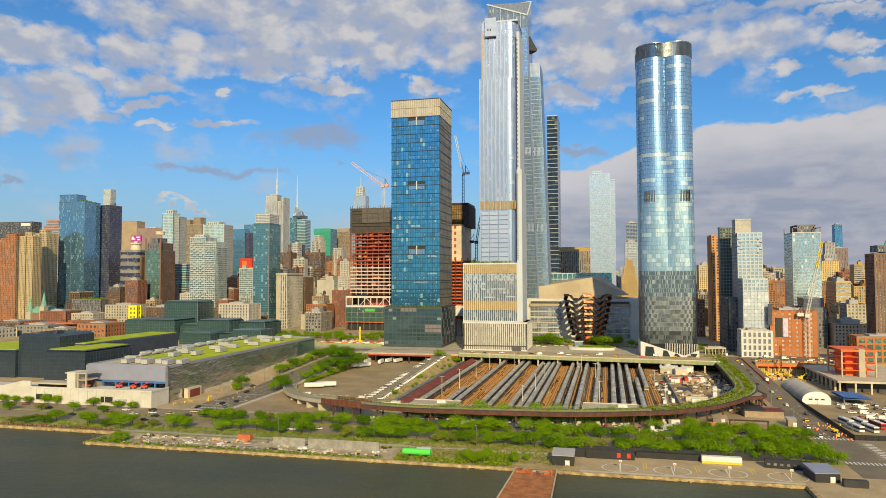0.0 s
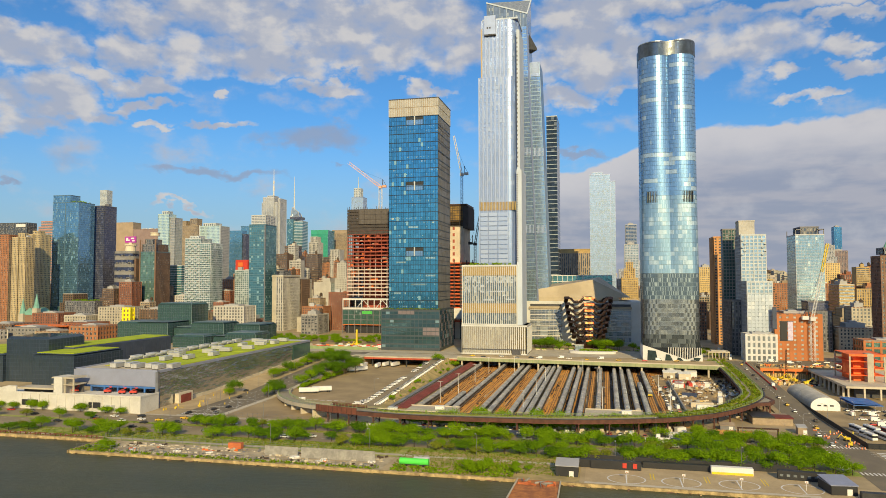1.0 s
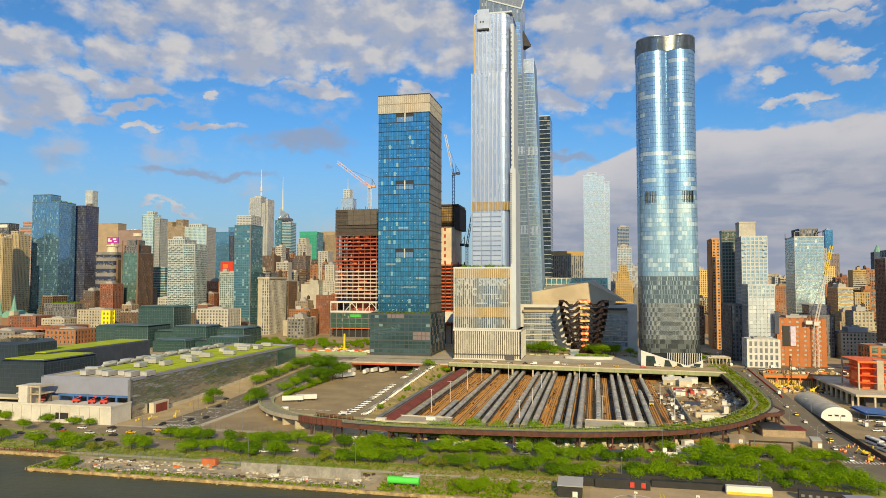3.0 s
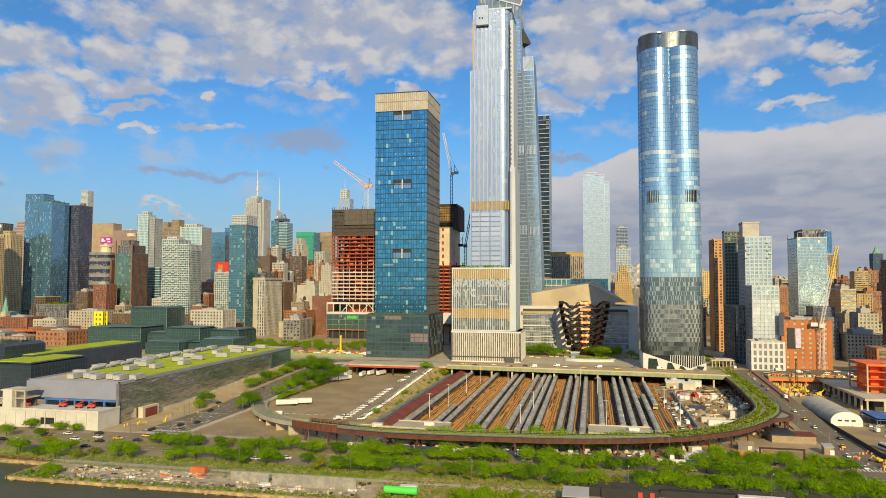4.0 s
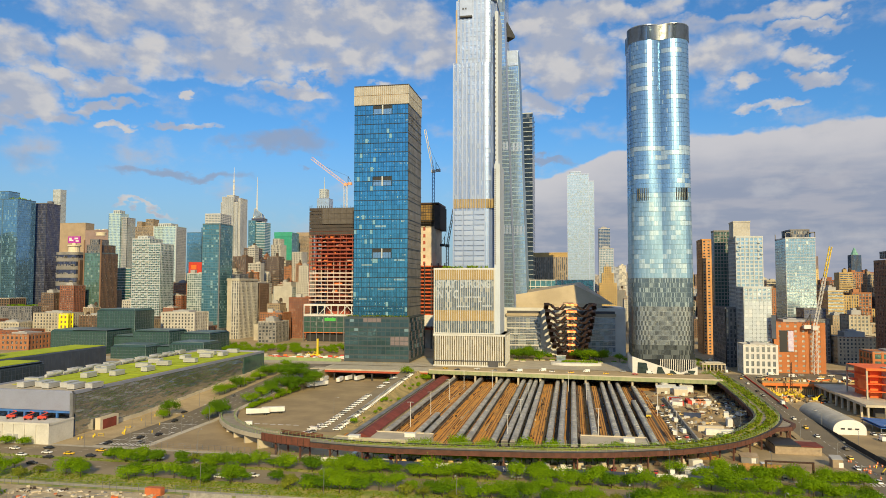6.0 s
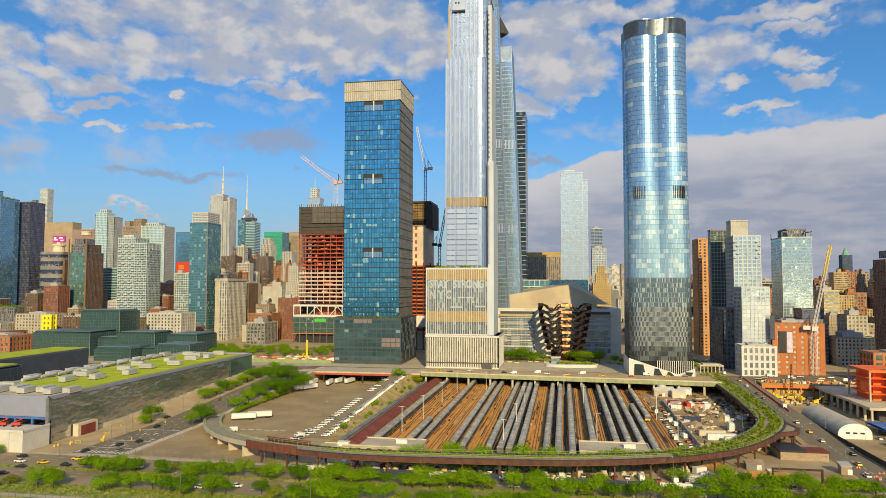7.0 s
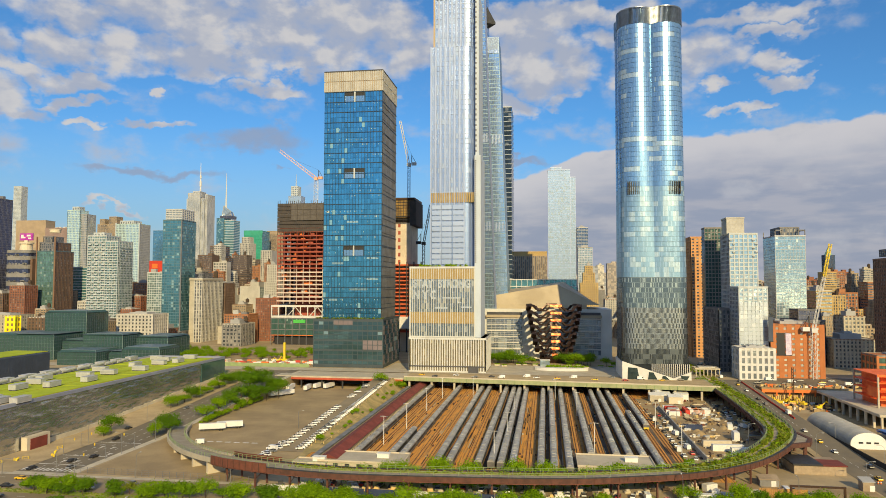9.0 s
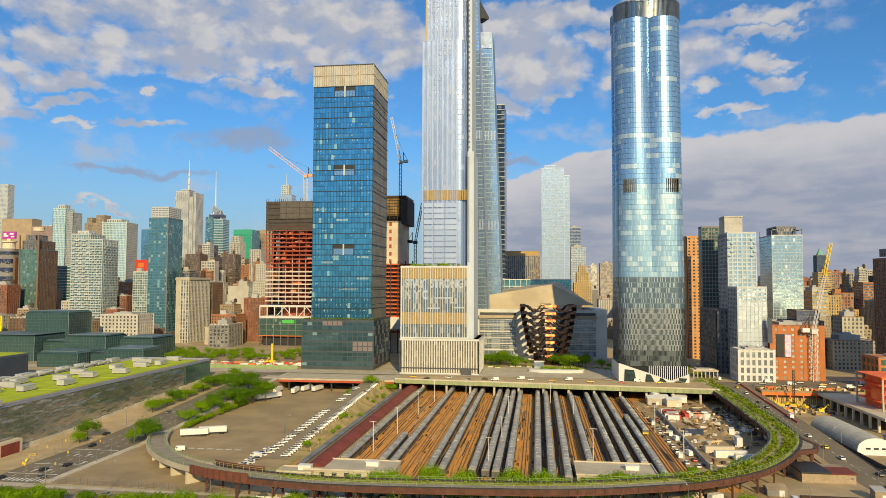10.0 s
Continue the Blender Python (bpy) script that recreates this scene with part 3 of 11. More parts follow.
for k in range(300):                       # tumbled stones and timbers at the water's edge
    x = sr.uniform(-244, 71) if k % 3 else sr.uniform(-420, -244)
    y = (283.0 if x > -243 else 304.3) - abs(sr.gauss(0, 0.5))
    q = sr.uniform(0.2, 0.7)
    stones.slot = sr.choice((0, 0, 1, 2))
    stones.block(x, y, -1.2, q * sr.uniform(1, 4), q, 0.35 + q * sr.uniform(0.1, 0.6), sr.uniform(0, 180))
tagged(part("shore_rubble", stones, [M["quay"], M["bark"], M["brick_brown"]]), "tumbled stones and timbers along the water", "rubble", kind="stuff")

# ---- the four great towers ----
def pane_field(mesh, x0, x1, z0, z1, y, nx, nz, gap=0.1, tilt=0.004, rng=random.Random(3), skip=None, axis="y", step=1):
    """Rows of separate glass panes on an upright plane, each tilted by a hair. axis y: facing -y at y; axis x: facing +x at x=y."""
    for j in range(nz):
        for i in range(nx):
            if skip and skip(i, j):
                continue
            a, b = x0 + (x1 - x0) * i / nx + gap, x0 + (x1 - x0) * (i + 1) / nx - gap
            c, d = z0 + (z1 - z0) * j / nz + gap, z0 + (z1 - z0) * (j + 1) / nz - gap
            t, u = rng.uniform(-tilt, tilt) * (d - c), rng.uniform(-tilt, tilt) * (b - a)
            if axis == "y":
                mesh.face((a, y, c), (b, y + u, c), (b, y + u + t, d), (a, y + t, d))
            else:
                mesh.face((y, a, c), (y + u, b, c), (y + u + t, b, d), (y + t, a, d))
    return mesh


M["pane_blue"] = panes("pane_blue", (0.09, 0.355, 0.54), (0.26, 0.50, 0.60), 0.03, 0.8, 0.08, 0.36)
M["pane_blind"] = panes("pane_blind", (0.30, 0.46, 0.54), (0.48, 0.58, 0.56), 0.25, 0.35, 0.2, 0.5)
M["pane_podium"] = panes("pane_podium", (0.085, 0.17, 0.21), (0.22, 0.34, 0.39), 0.08, 0.6)
M["pane_white"] = panes("pane_white", (0.48, 0.56, 0.71), (0.54, 0.61, 0.74), 0.3, 0.5, 0.3, 0.06, 0.0)
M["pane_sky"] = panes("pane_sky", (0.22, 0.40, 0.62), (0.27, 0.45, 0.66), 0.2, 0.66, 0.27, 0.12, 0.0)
# paler tint that stands in for panes catching the sun
M["pane_glare"] = panes("pane_glare", (0.42, 0.56, 0.67), (0.48, 0.61, 0.70), 0.3, 0.5, 0.30, 0.08, 0.0)
M["pane_steel"] = panes("pane_steel", (0.47, 0.60, 0.71), (0.60, 0.70, 0.78), 0.14, 0.8, 0.13, 0.16, 0.0)
M["slab_edge"] = surface("slab_edge", (0.27, 0.38, 0.47), (0.22, 0.32, 0.41), 0.4, 0.6, scale=0.1)
M["pane_grey"] = panes("pane_grey", (0.21, 0.37, 0.53), (0.46, 0.60, 0.70), 0.20, 0.66, 0.30, 0.12, 0.04)
M["grid_dark"] = surface("grid_dark", (0.045, 0.075, 0.10), (0.035, 0.055, 0.075), 0.4, 0.5, scale=0.1)
M["podium_wall"] = surface("podium_wall", (0.075, 0.10, 0.11), (0.06, 0.075, 0.085), 0.5, 0.3, scale=0.1)
M["podium_panel"] = surface("podium_panel", (0.20, 0.16, 0.17), (0.16, 0.13, 0.14), 0.6, scale=0.1, pieces=0.1)
M["side_metal"] = surface("side_metal", (0.26, 0.245, 0.23), (0.20, 0.19, 0.18), 0.5, 0.3, scale=0.08, pieces=0.1)


def blue_tower():
    """The blue office tower: gridded podium, glass shaft with sky terraces, cream louvred crown."""
    X0, X1, Y0, Y1 = -214.5, -164.0, 674.0, 729.0
    cx, cy = (X0 + X1) / 2, (Y0 + Y1) / 2
    e = thing("office_tower", cx, cy, 9, "blue glass office tower with gridded podium and cream louvred crown", "skyscraper")
    hw, hd = (X1 - X0) / 2, (Y1 - Y0) / 2
    zt, zc, zp = 251.0, 233.0, 40.0        # heights above the deck: top, foot of crown, podium top
    # podium
    px0, px1, py0, py1 = -220.5 - cx, -160.5 - cx, 667.5 - cy, 731 - cy
    part("podium", Mesh().box(px0, px1, py0, py1, 0, zp), M["podium_wall"], e, "dark blue-grey podium with a window grid")
    nx, nz = 14, 9
    glass, panel = Mesh(), Mesh()
    rng = random.Random(8)
    for j in range(nz):
        for i in range(nx):
            a, b = px0 + 0.6 + (px1 - px0 - 1.2) * i / nx, px0 + 0.6 + (px1 - px0 - 1.2) * (i + 1) / nx
            c, d = 2.5 + (zp - 3.5) * j / nz, 2.5 + (zp - 3.5) * (j + 1) / nz
            taupe = (j == nz - 1 and 4 <= i <= 7) or (j in (3, 4) and i >= 10)
            (panel if taupe else glass).box(a + 0.25, b - 0.25, py0 - 0.12, py0 + 0.2, c + 0.3, d - (0.3 if taupe or j % 2 else 1.3))
    for j in range(nz):
        for i in range(12):
            a, b = py0 + 0.6 + (py1 - py0 - 1.2) * i / 12, py0 + 0.6 + (py1 - py0 - 1.2) * (i + 1) / 12
            c, d = 2.5 + (zp - 3.5) * j / nz, 2.5 + (zp - 3.5) * (j + 1) / nz
            (glass if (i + j // 2) % 3 else panel).box(px1 - 0.2, px1 + 0.12, a + 0.25, b - 0.25, c + 0.3, d - 0.3)
    part("podium_glass", glass, M["pane_podium"], e, kind="stuff")
    part("podium_panel", panel, M["podium_panel"], e, "taupe cladding panels", kind="stuff")
    part("roof_garden", tufts(px0 + 1, px1 - 1, py0 + 0.5, py0 + 5, zp, 90, 1.3), M["leaf_yellow"], e, "planting along the podium edge", kind="stuff")
    # shaft
    part("shaft", Mesh().box(-hw + 0.3, hw - 0.3, -hd + 0.4, hd - 0.3, zp, zc), M["grid_dark"], e)
    floors, bays = 44, 20
    zz = lambda j: zp + (zc - zp) * j / floors
    terraces = ((7, 13, 42, 44), (7, 13, 27, 29), (7, 13, 12, 14))
    hole = lambda i, j: any(a <= i <= b and c <= j < d for a, b, c, d in terraces)
    field = pane_field(Mesh(), -hw, hw, zp, zc, -hd, bays, floors, 0.09, 0.003, random.Random(4), lambda i, j: hole(i, j) or j < 15)
    part("window_glass", field, M["pane_blue"], e, kind="stuff")
    low = Mesh().face((-hw / bays + 0.09, 0, 0.09), (hw / bays - 0.09, 0.003, 0.09), (hw / bays - 0.09, 0.008, (zc - zp) / floors - 0.09), (-hw / bays + 0.09, 0.004, (zc - zp) / floors - 0.09)).data("pane", M["pane_blue"])
    for j in range(15):
        for i in range(bays):
            if not hole(i, j):
                p = part("pane", low, None, e)
                p.location = (-hw + 2 * hw * (i + 0.5) / bays, -hd, zz(j))
                p.rotation_euler = (rng.uniform(-.003, .003), 0, rng.uniform(-.003, .003))
    north = pane_field(Mesh(), -hd, hd, zp, zc, -hw, 20, floors, 0.09, 0.003, random.Random(5), axis="x")
    part("window_glass", north, M["pane_blue"], e, kind="stuff")
    side = Mesh()
    for j in range(16):
        for i in range(11):
            a, b = -hd + 2 * hd * i / 11, -hd + 2 * hd * (i + 1) / 11
            side.box(hw - 0.25, hw + 0.05, a + 0.12, b - 0.12, zp + (zc - zp) * j / 16 + 0.25, zp + (zc - zp) * (j + 1) / 16 - 0.25)
    part("side_cladding", side, M["side_metal"], e, "brown-grey metal south wall", kind="stuff")
    grid = Mesh()
    for j in range(0, floors + 1, 2):
        grid.box(-hw - 0.35, hw + 0.3, -hd - 0.45, hd + 0.3, zz(j) - 0.28, zz(j) + 0.28)
    for i in range(bays + 1):
        x = -hw + 2 * hw * i / bays
        grid.box(x - 0.09, x + 0.09, -hd - 0.25, -hd + 0.3, zp, zc)
    for a, b, c, d in terraces:       # frames of the sky terraces
        x0, x1 = -hw + 2 * hw * a / bays, -hw + 2 * hw * (b + 1) / bays
        for q0, q1 in ((x0 - 0.4, x0 + 0.4), (x1 - 0.4, x1 + 0.4)):
            grid.box(q0, q1, -hd - 0.5, -hd + 0.4, zz(c), zz(d))
    part("mullion_grid", grid, M["grid_dark"], e, "dark steel grid", kind="stuff")
    for a, b, c, d in terraces:
        x0, x1 = -hw + 2 * hw * a / bays, -hw + 2 * hw * (b + 1) / bays
        # terrace depth is only a black panel; the shade is its colour
        part("terrace", Mesh().box(x0 + 0.4, x1 - 0.4, -hd + 0.1, -hd + 0.38, zz(c) + 0.3, zz(d) - 0.3), M["black"], e, "black backing that stands for the deep shade of a sky terrace")
        part("terrace_glass", Mesh().box(x0 + 0.4, x1 - 0.4, -hd - 0.05, -hd + 0.09, zz(c) + 0.3, (zz(c) + zz(d)) / 2 + 0.8), M["pane_sky"], e)
        part("column", Mesh().box(-0.6 + (x0 + x1) / 2, 0.6 + (x0 + x1) / 2, -hd - 0.5, -hd + 0.2, zz(c), zz(d)), M["cool_white"], e, "pale terrace column")
    # drawn blinds and lit offices behind the glass, office light put in as pale colour
    blind, lamps = Mesh(), random.Random(31)
    for j in range(floors):
        busy = lamps.random() < (0.55 if j > 6 else 0.85)
        for i in range(bays * 2):
            if busy and not hole(i // 2, j) and lamps.random() < (0.20 if j > 12 else 0.28):
                x, h = -hw + hw * (i + 0.5) / bays, lamps.choice((0.5, 0.6, 0.9, 1.5))
                blind.box(x - lamps.uniform(0.12, 0.36), x + lamps.uniform(0.12, 0.36), -hd - 0.06, -hd + 0.02, zz(j) + 2.9 - h * 0.7, zz(j) + 3.3)
    for j, i0, i1 in ((7, 15, 19), (5, 9, 15), (11, 15, 19), (10, 3, 7), (3, 2, 5), (20, 1, 2), (18, 8, 12)):
        blind.box(-hw + 2 * hw * i0 / bays, -hw + 2 * hw * i1 / bays, -hd - 0.06, -hd + 0.02, zz(j) + 1.8, zz(j) + 3.4)
    part("blind", blind, M["pane_blind"], e, "pale panels for drawn blinds and lit offices", kind="stuff")
    # crown
    crown, ribs = Mesh().box(-hw, hw, -hd, hd, zc, zt), Mesh()
    part("crown", crown, M["brown_wall"], e)
    for i in range(27):
        x = -hw + 2 * hw * i / 26
        for z0_, z1_ in ((zc + 0.4, zc + 8.8), (zc + 9.4, zt - 0.5)):
            ribs.box(x - 0.75, x + 0.75, -hd - 0.4, -hd + 0.1, z0_, z1_)
    for i in range(29):
        y = -hd + 2 * hd * i / 28
        for z0_, z1_ in ((zc + 0.4, zc + 8.8), (zc + 9.4, zt - 0.5)):
            ribs.box(hw - 0.1, hw + 0.4, y - 0.75, y + 0.75, z0_, z1_)
    part("louvre", ribs, M["cream_panel"], e, "cream upright louvres", kind="stuff")
    part("parapet", Mesh().box(-hw - 0.6, hw + 0.6, -hd - 0.7, hd + 0.6, zt - 0.5, zt + 0.3), M["dark_wall"], e)
    part("roof_plant", Mesh().box(2, 15, -8, 12, zt, zt + 3.5), M["concrete"], e)


def tufts(x0, x1, y0, y1, z, n, size, seed=1):
    """Loose clumps of leaves over a strip."""
    m, rng = Mesh(), random.Random(seed)
    for _ in range(n):
        x, y = rng.uniform(x0, x1), rng.uniform(y0, y1)
        h = size * rng.uniform(0.4, 1.1)
        for k in range(5):
            a, q = rng.uniform(0, 6.28), Vector((x + rng.uniform(-.5, .5) * size, y + rng.uniform(-.5, .5) * size, z + rng.uniform(0.1, 1) * h))
            u = Vector((math.cos(a), math.sin(a), rng.uniform(-.4, .4))) * size * 0.4
            v = Vector((-math.sin(a) * 0.5, math.cos(a) * 0.5, rng.uniform(0.3, 1))) * size * 0.4
            m.face(tuple(q - u), tuple(q - v), tuple(q + u), tuple(q + v))
    return m


def stone_tower():
    """The pale residential tower: ribbed stone podium, white glazed shaft with a rounded corner, bronze band, notched crown."""
    ox, oy = -108.0, 676.0
    e = thing("apartment_tower", ox, oy, 9, "pale stone and white glass tower with ribbed podium", "skyscraper")
    X = lambda x: x - ox
    # base and podium
    def ribbed(name, x0, x1, y0, y1, z0, z1, step, w_, glass):
        part(name + "_glass", Mesh().box(X(x0) + 0.5, X(x1) - 0.5, y0 - oy + 0.6, y1 - oy, z0, z1), M[glass], e)
        r = Mesh()
        n = round((x1 - x0) / step)
        for i in range(n + 1):
            x = X(x0) + (x1 - x0) * i / n
            r.box(x - w_ / 2, x + w_ / 2, y0 - oy - 0.4, y0 - oy + 0.7, z0, z1)
        n = round((y1 - y0) / step)
        for i in range(n + 1):
            y = y0 - oy + (y1 - y0) * i / n
            for x in (X(x0), X(x1)):
                r.box(x - 0.5, x + 0.5, y - w_ / 2, y + w_ / 2, z0, z1)
        r.box(X(x0) - 0.6, X(x1) + 0.6, y0 - oy - 0.6, y1 - oy + 0.6, z1 - 1.6, z1)
        r.box(X(x0) - 0.5, X(x1) + 0.5, y0 - oy - 0.5, y1 - oy + 0.5, z0, z0 + 1.0)
        part(name + "_rib", r, M["stone"], e, "pale limestone ribs", kind="stuff")
    ribbed("base", -135, -74.5, 650, 694, 0, 27, 1.9, 0.8, "glass_bronze")
    ribbed("podium", -135, -83.5, 652, 700, 27, 83, 1.9, 0.42, "glass_banner")
    for z0, z1 in ((73, 81.5), (38, 47)):
        part("gold_screen", Mesh().box(X(-134.6), X(-84), 651.9 - oy, 652.5 - oy, z0, z1), M["bronze"], e, "golden bronze screen behind the ribs")
    part("canopy", Mesh().box(X(-88), X(-80), -27.4, -25.8, 0, 5).box(X(-134.5), X(-75), -26.8, -26.2, 4.2, 5.0), M["dark_wall"], e)
    part("stone_pier", Mesh().box(X(-83.5), X(-78.6), 653.5 - oy, 690 - oy, 27, 172).box(X(-83.0), X(-80.2), 656 - oy, 690 - oy, 172, 306), M["pier_stone"], e, "tall blank limestone pier")
    vents = Mesh()
    for k in range(50):
        vents.box(X(-83.3), X(-82.1), 653.3 - oy, 653.6 - oy, 86 + k * 1.65, 86.9 + k * 1.65)
    for k in range(30):
        vents.box(X(-82.9), X(-82.0), 655.8 - oy, 656.1 - oy, 175 + k * 4.2, 176.6 + k * 4.2)
    part("vent", vents, M["slate"], e, "dark vents up the pier", kind="stuff")
    part("roof_garden", tufts(X(-130), X(-90), 653 - oy, 660 - oy, 83, 50, 2.0, 4), M["leaf"], e, kind="stuff")
    # shaft: flat front that rounds into the corner
    def outline(x0, x1, y0, y1, r):
        pts = [(X(x0), y1 - oy), (X(x0), y0 - oy)]
        for k in range(9):
            a = -math.pi / 2 + math.pi / 2 * k / 8
            pts.append((X(x1) - r + r * math.cos(a), y0 - oy + r + r * math.sin(a)))
        pts.append((X(x1), y1 - oy))
        return pts
    for x0, x1, y0, y1, z0, z1 in ((-119.2, -83.2, 657, 698, 83, 262), (-116.6, -82.6, 659, 698, 262, 318)):
        o = outline(x0, x1, y0, y1, 9)
        part("shaft", Mesh().prism(o, z0, z1), M["glass_white"], e, "white-tinted glass shaft")
        f = Mesh()
        n = round((z1 - z0) / 4.0)
        for k in range(n + 1):
            z = z0 + (z1 - z0) * k / n
            big = [(px * 1.004, py * 1.004 - 0.25) for px, py in o]
            f.prism(big, z - 0.16, z + 0.16)
        part("floor_band", f, M["lilac"], e, kind="stuff")
        fins = Mesh()
        width = x1 - x0 - 9
        for i in range(29):
            x, q = X(x0) + width * i / 28, (0.60 if i % 4 == 0 else 0.15)
            fins.box(x - q, x + q, y0 - oy - (0.7 if i % 4 == 0 else 0.45), y0 - oy + 0.2, z0, z1)
        for k in range(1, 9):
            a = -math.pi / 2 + math.pi / 2 * k / 9
            fins.block(X(x1) - 9 + 9.2 * math.cos(a), y0 - oy + 9 + 9.2 * math.sin(a), z0, 0.3, 0.5, z1 - z0, math.degrees(a) + 90)
        part("fin", fins, M["lilac"], e, "white upright fins", kind="stuff")
    b = Mesh()
    for i in range(26):
        x = X(-118.6) + 35 * i / 25
        b.box(x - 0.45, x + 0.45, 656.2 - oy, 657.4 - oy, 134.5, 142.5)
    part("plant_band", b, M["bronze"], e, "bronze louvres round the plant floor", kind="stuff")
    part("crown_box", Mesh().box(X(-114.0), X(-103), 656.6 - oy, 680 - oy, 304, 322), M["lilac"], e, "white plant box on the crown")
    part("crown_opening", Mesh().box(X(-111.5), X(-110.3), 656.4 - oy, 656.8 - oy, 309.4, 311).box(X(-109), X(-107.8), 656.4 - oy, 656.8 - oy, 309.4, 311).box(X(-114), X(-103), 656.5 - oy, 659 - oy, 302.6, 304), M["dark_wall"], e)
    part("edge_panel", Mesh().box(X(-117.6), X(-116.4), 658 - oy, 690 - oy, 262, 310), M["brick_tan"], e, "sunlit tan edge panel")
    # broad white panels over the floors below the bronze band
    wide = Mesh()
    for k in range(11):
        for x0, x1 in ((-118.2, -111.2), (-110.2, -102.2), (-101.2, -92.5)):
            wide.box(X(x0), X(x1), 655.9 - oy, 657 - oy, 85 + k * 4.4, 88.3 + k * 4.4)
    part("panel", wide, M["pane_white"], e, "white glazed panels", kind="stuff")
    part("crown_frame", Mesh().box(X(-116), X(-82), 659 - oy, 697 - oy, 318, 319.5), M["pier_stone"], e)
    # the banner's lettering behind the ribs
    for text, long_, x, z in (("STAY", 16.6, -132.6, 66.4), ("STRONG", 25.8, -112.4, 66.4), ("N Y C", 18.6, -132.6, 57.4)):
        cu = bpy.data.curves.new("lettering", "FONT")
        cu.body, cu.size, cu.extrude, cu.offset = text, 9.2, 0.03, 0.42
        tmp = new("lettering", cu)
        me = bpy.data.meshes.new_from_object(tmp.evaluated_get(bpy.context.evaluated_depsgraph_get()))
        bpy.data.objects.remove(tmp)
        me.materials.clear()
        me.materials.append(M["banner_white"])
        t = part("lettering", me, None, e, "white banner letters")
        t.rotation_euler = (radians(90), 0, 0)
        t.scale = (long_ / (max(v.co.x for v in me.vertices) - min(v.co.x for v in me.vertices)), 1, 1)
        t.location = (X(x), 652 - oy + 0.5, z)
    for x0, x1, z in ((-109, -103, 57.6), (-102, -94.5, 57.6), (-97, -94, 54), (-115, -104.5, 49.6), (-94, -85.5, 50.2)):
        part("lettering_bar", Mesh().box(X(x0), X(x1), 652 - oy + 0.35, 652 - oy + 0.55, z, z + 1.2), M["banner_white"], e)


M["banner_white"] = surface("banner_white", (0.50, 0.57, 0.66), (0.36, 0.43, 0.52), 0.4, 0.3, scale=0.2)
M["glass_bronze"] = glazing("glass_bronze", (0.36, 0.31, 0.22), (0.5, 0.45, 0.33), 0.08, 0.5, cell=(1.9, 9, 4.5))
M["glass_banner"] = glazing("glass_banner", (0.30, 0.37, 0.43), (0.45, 0.45, 0.40), 0.10, 0.65, cell=(1.9, 9, 4.5))
M["glass_white"] = glazing("glass_white", (0.31, 0.42, 0.62), (0.42, 0.52, 0.70), 0.10, 0.75, 0.30, (2.4, 2.4, 4.0), 0.06)
M["lilac"] = surface("lilac", (0.37, 0.445, 0.62), (0.33, 0.40, 0.57), 0.5, 0.6, scale=0.1)


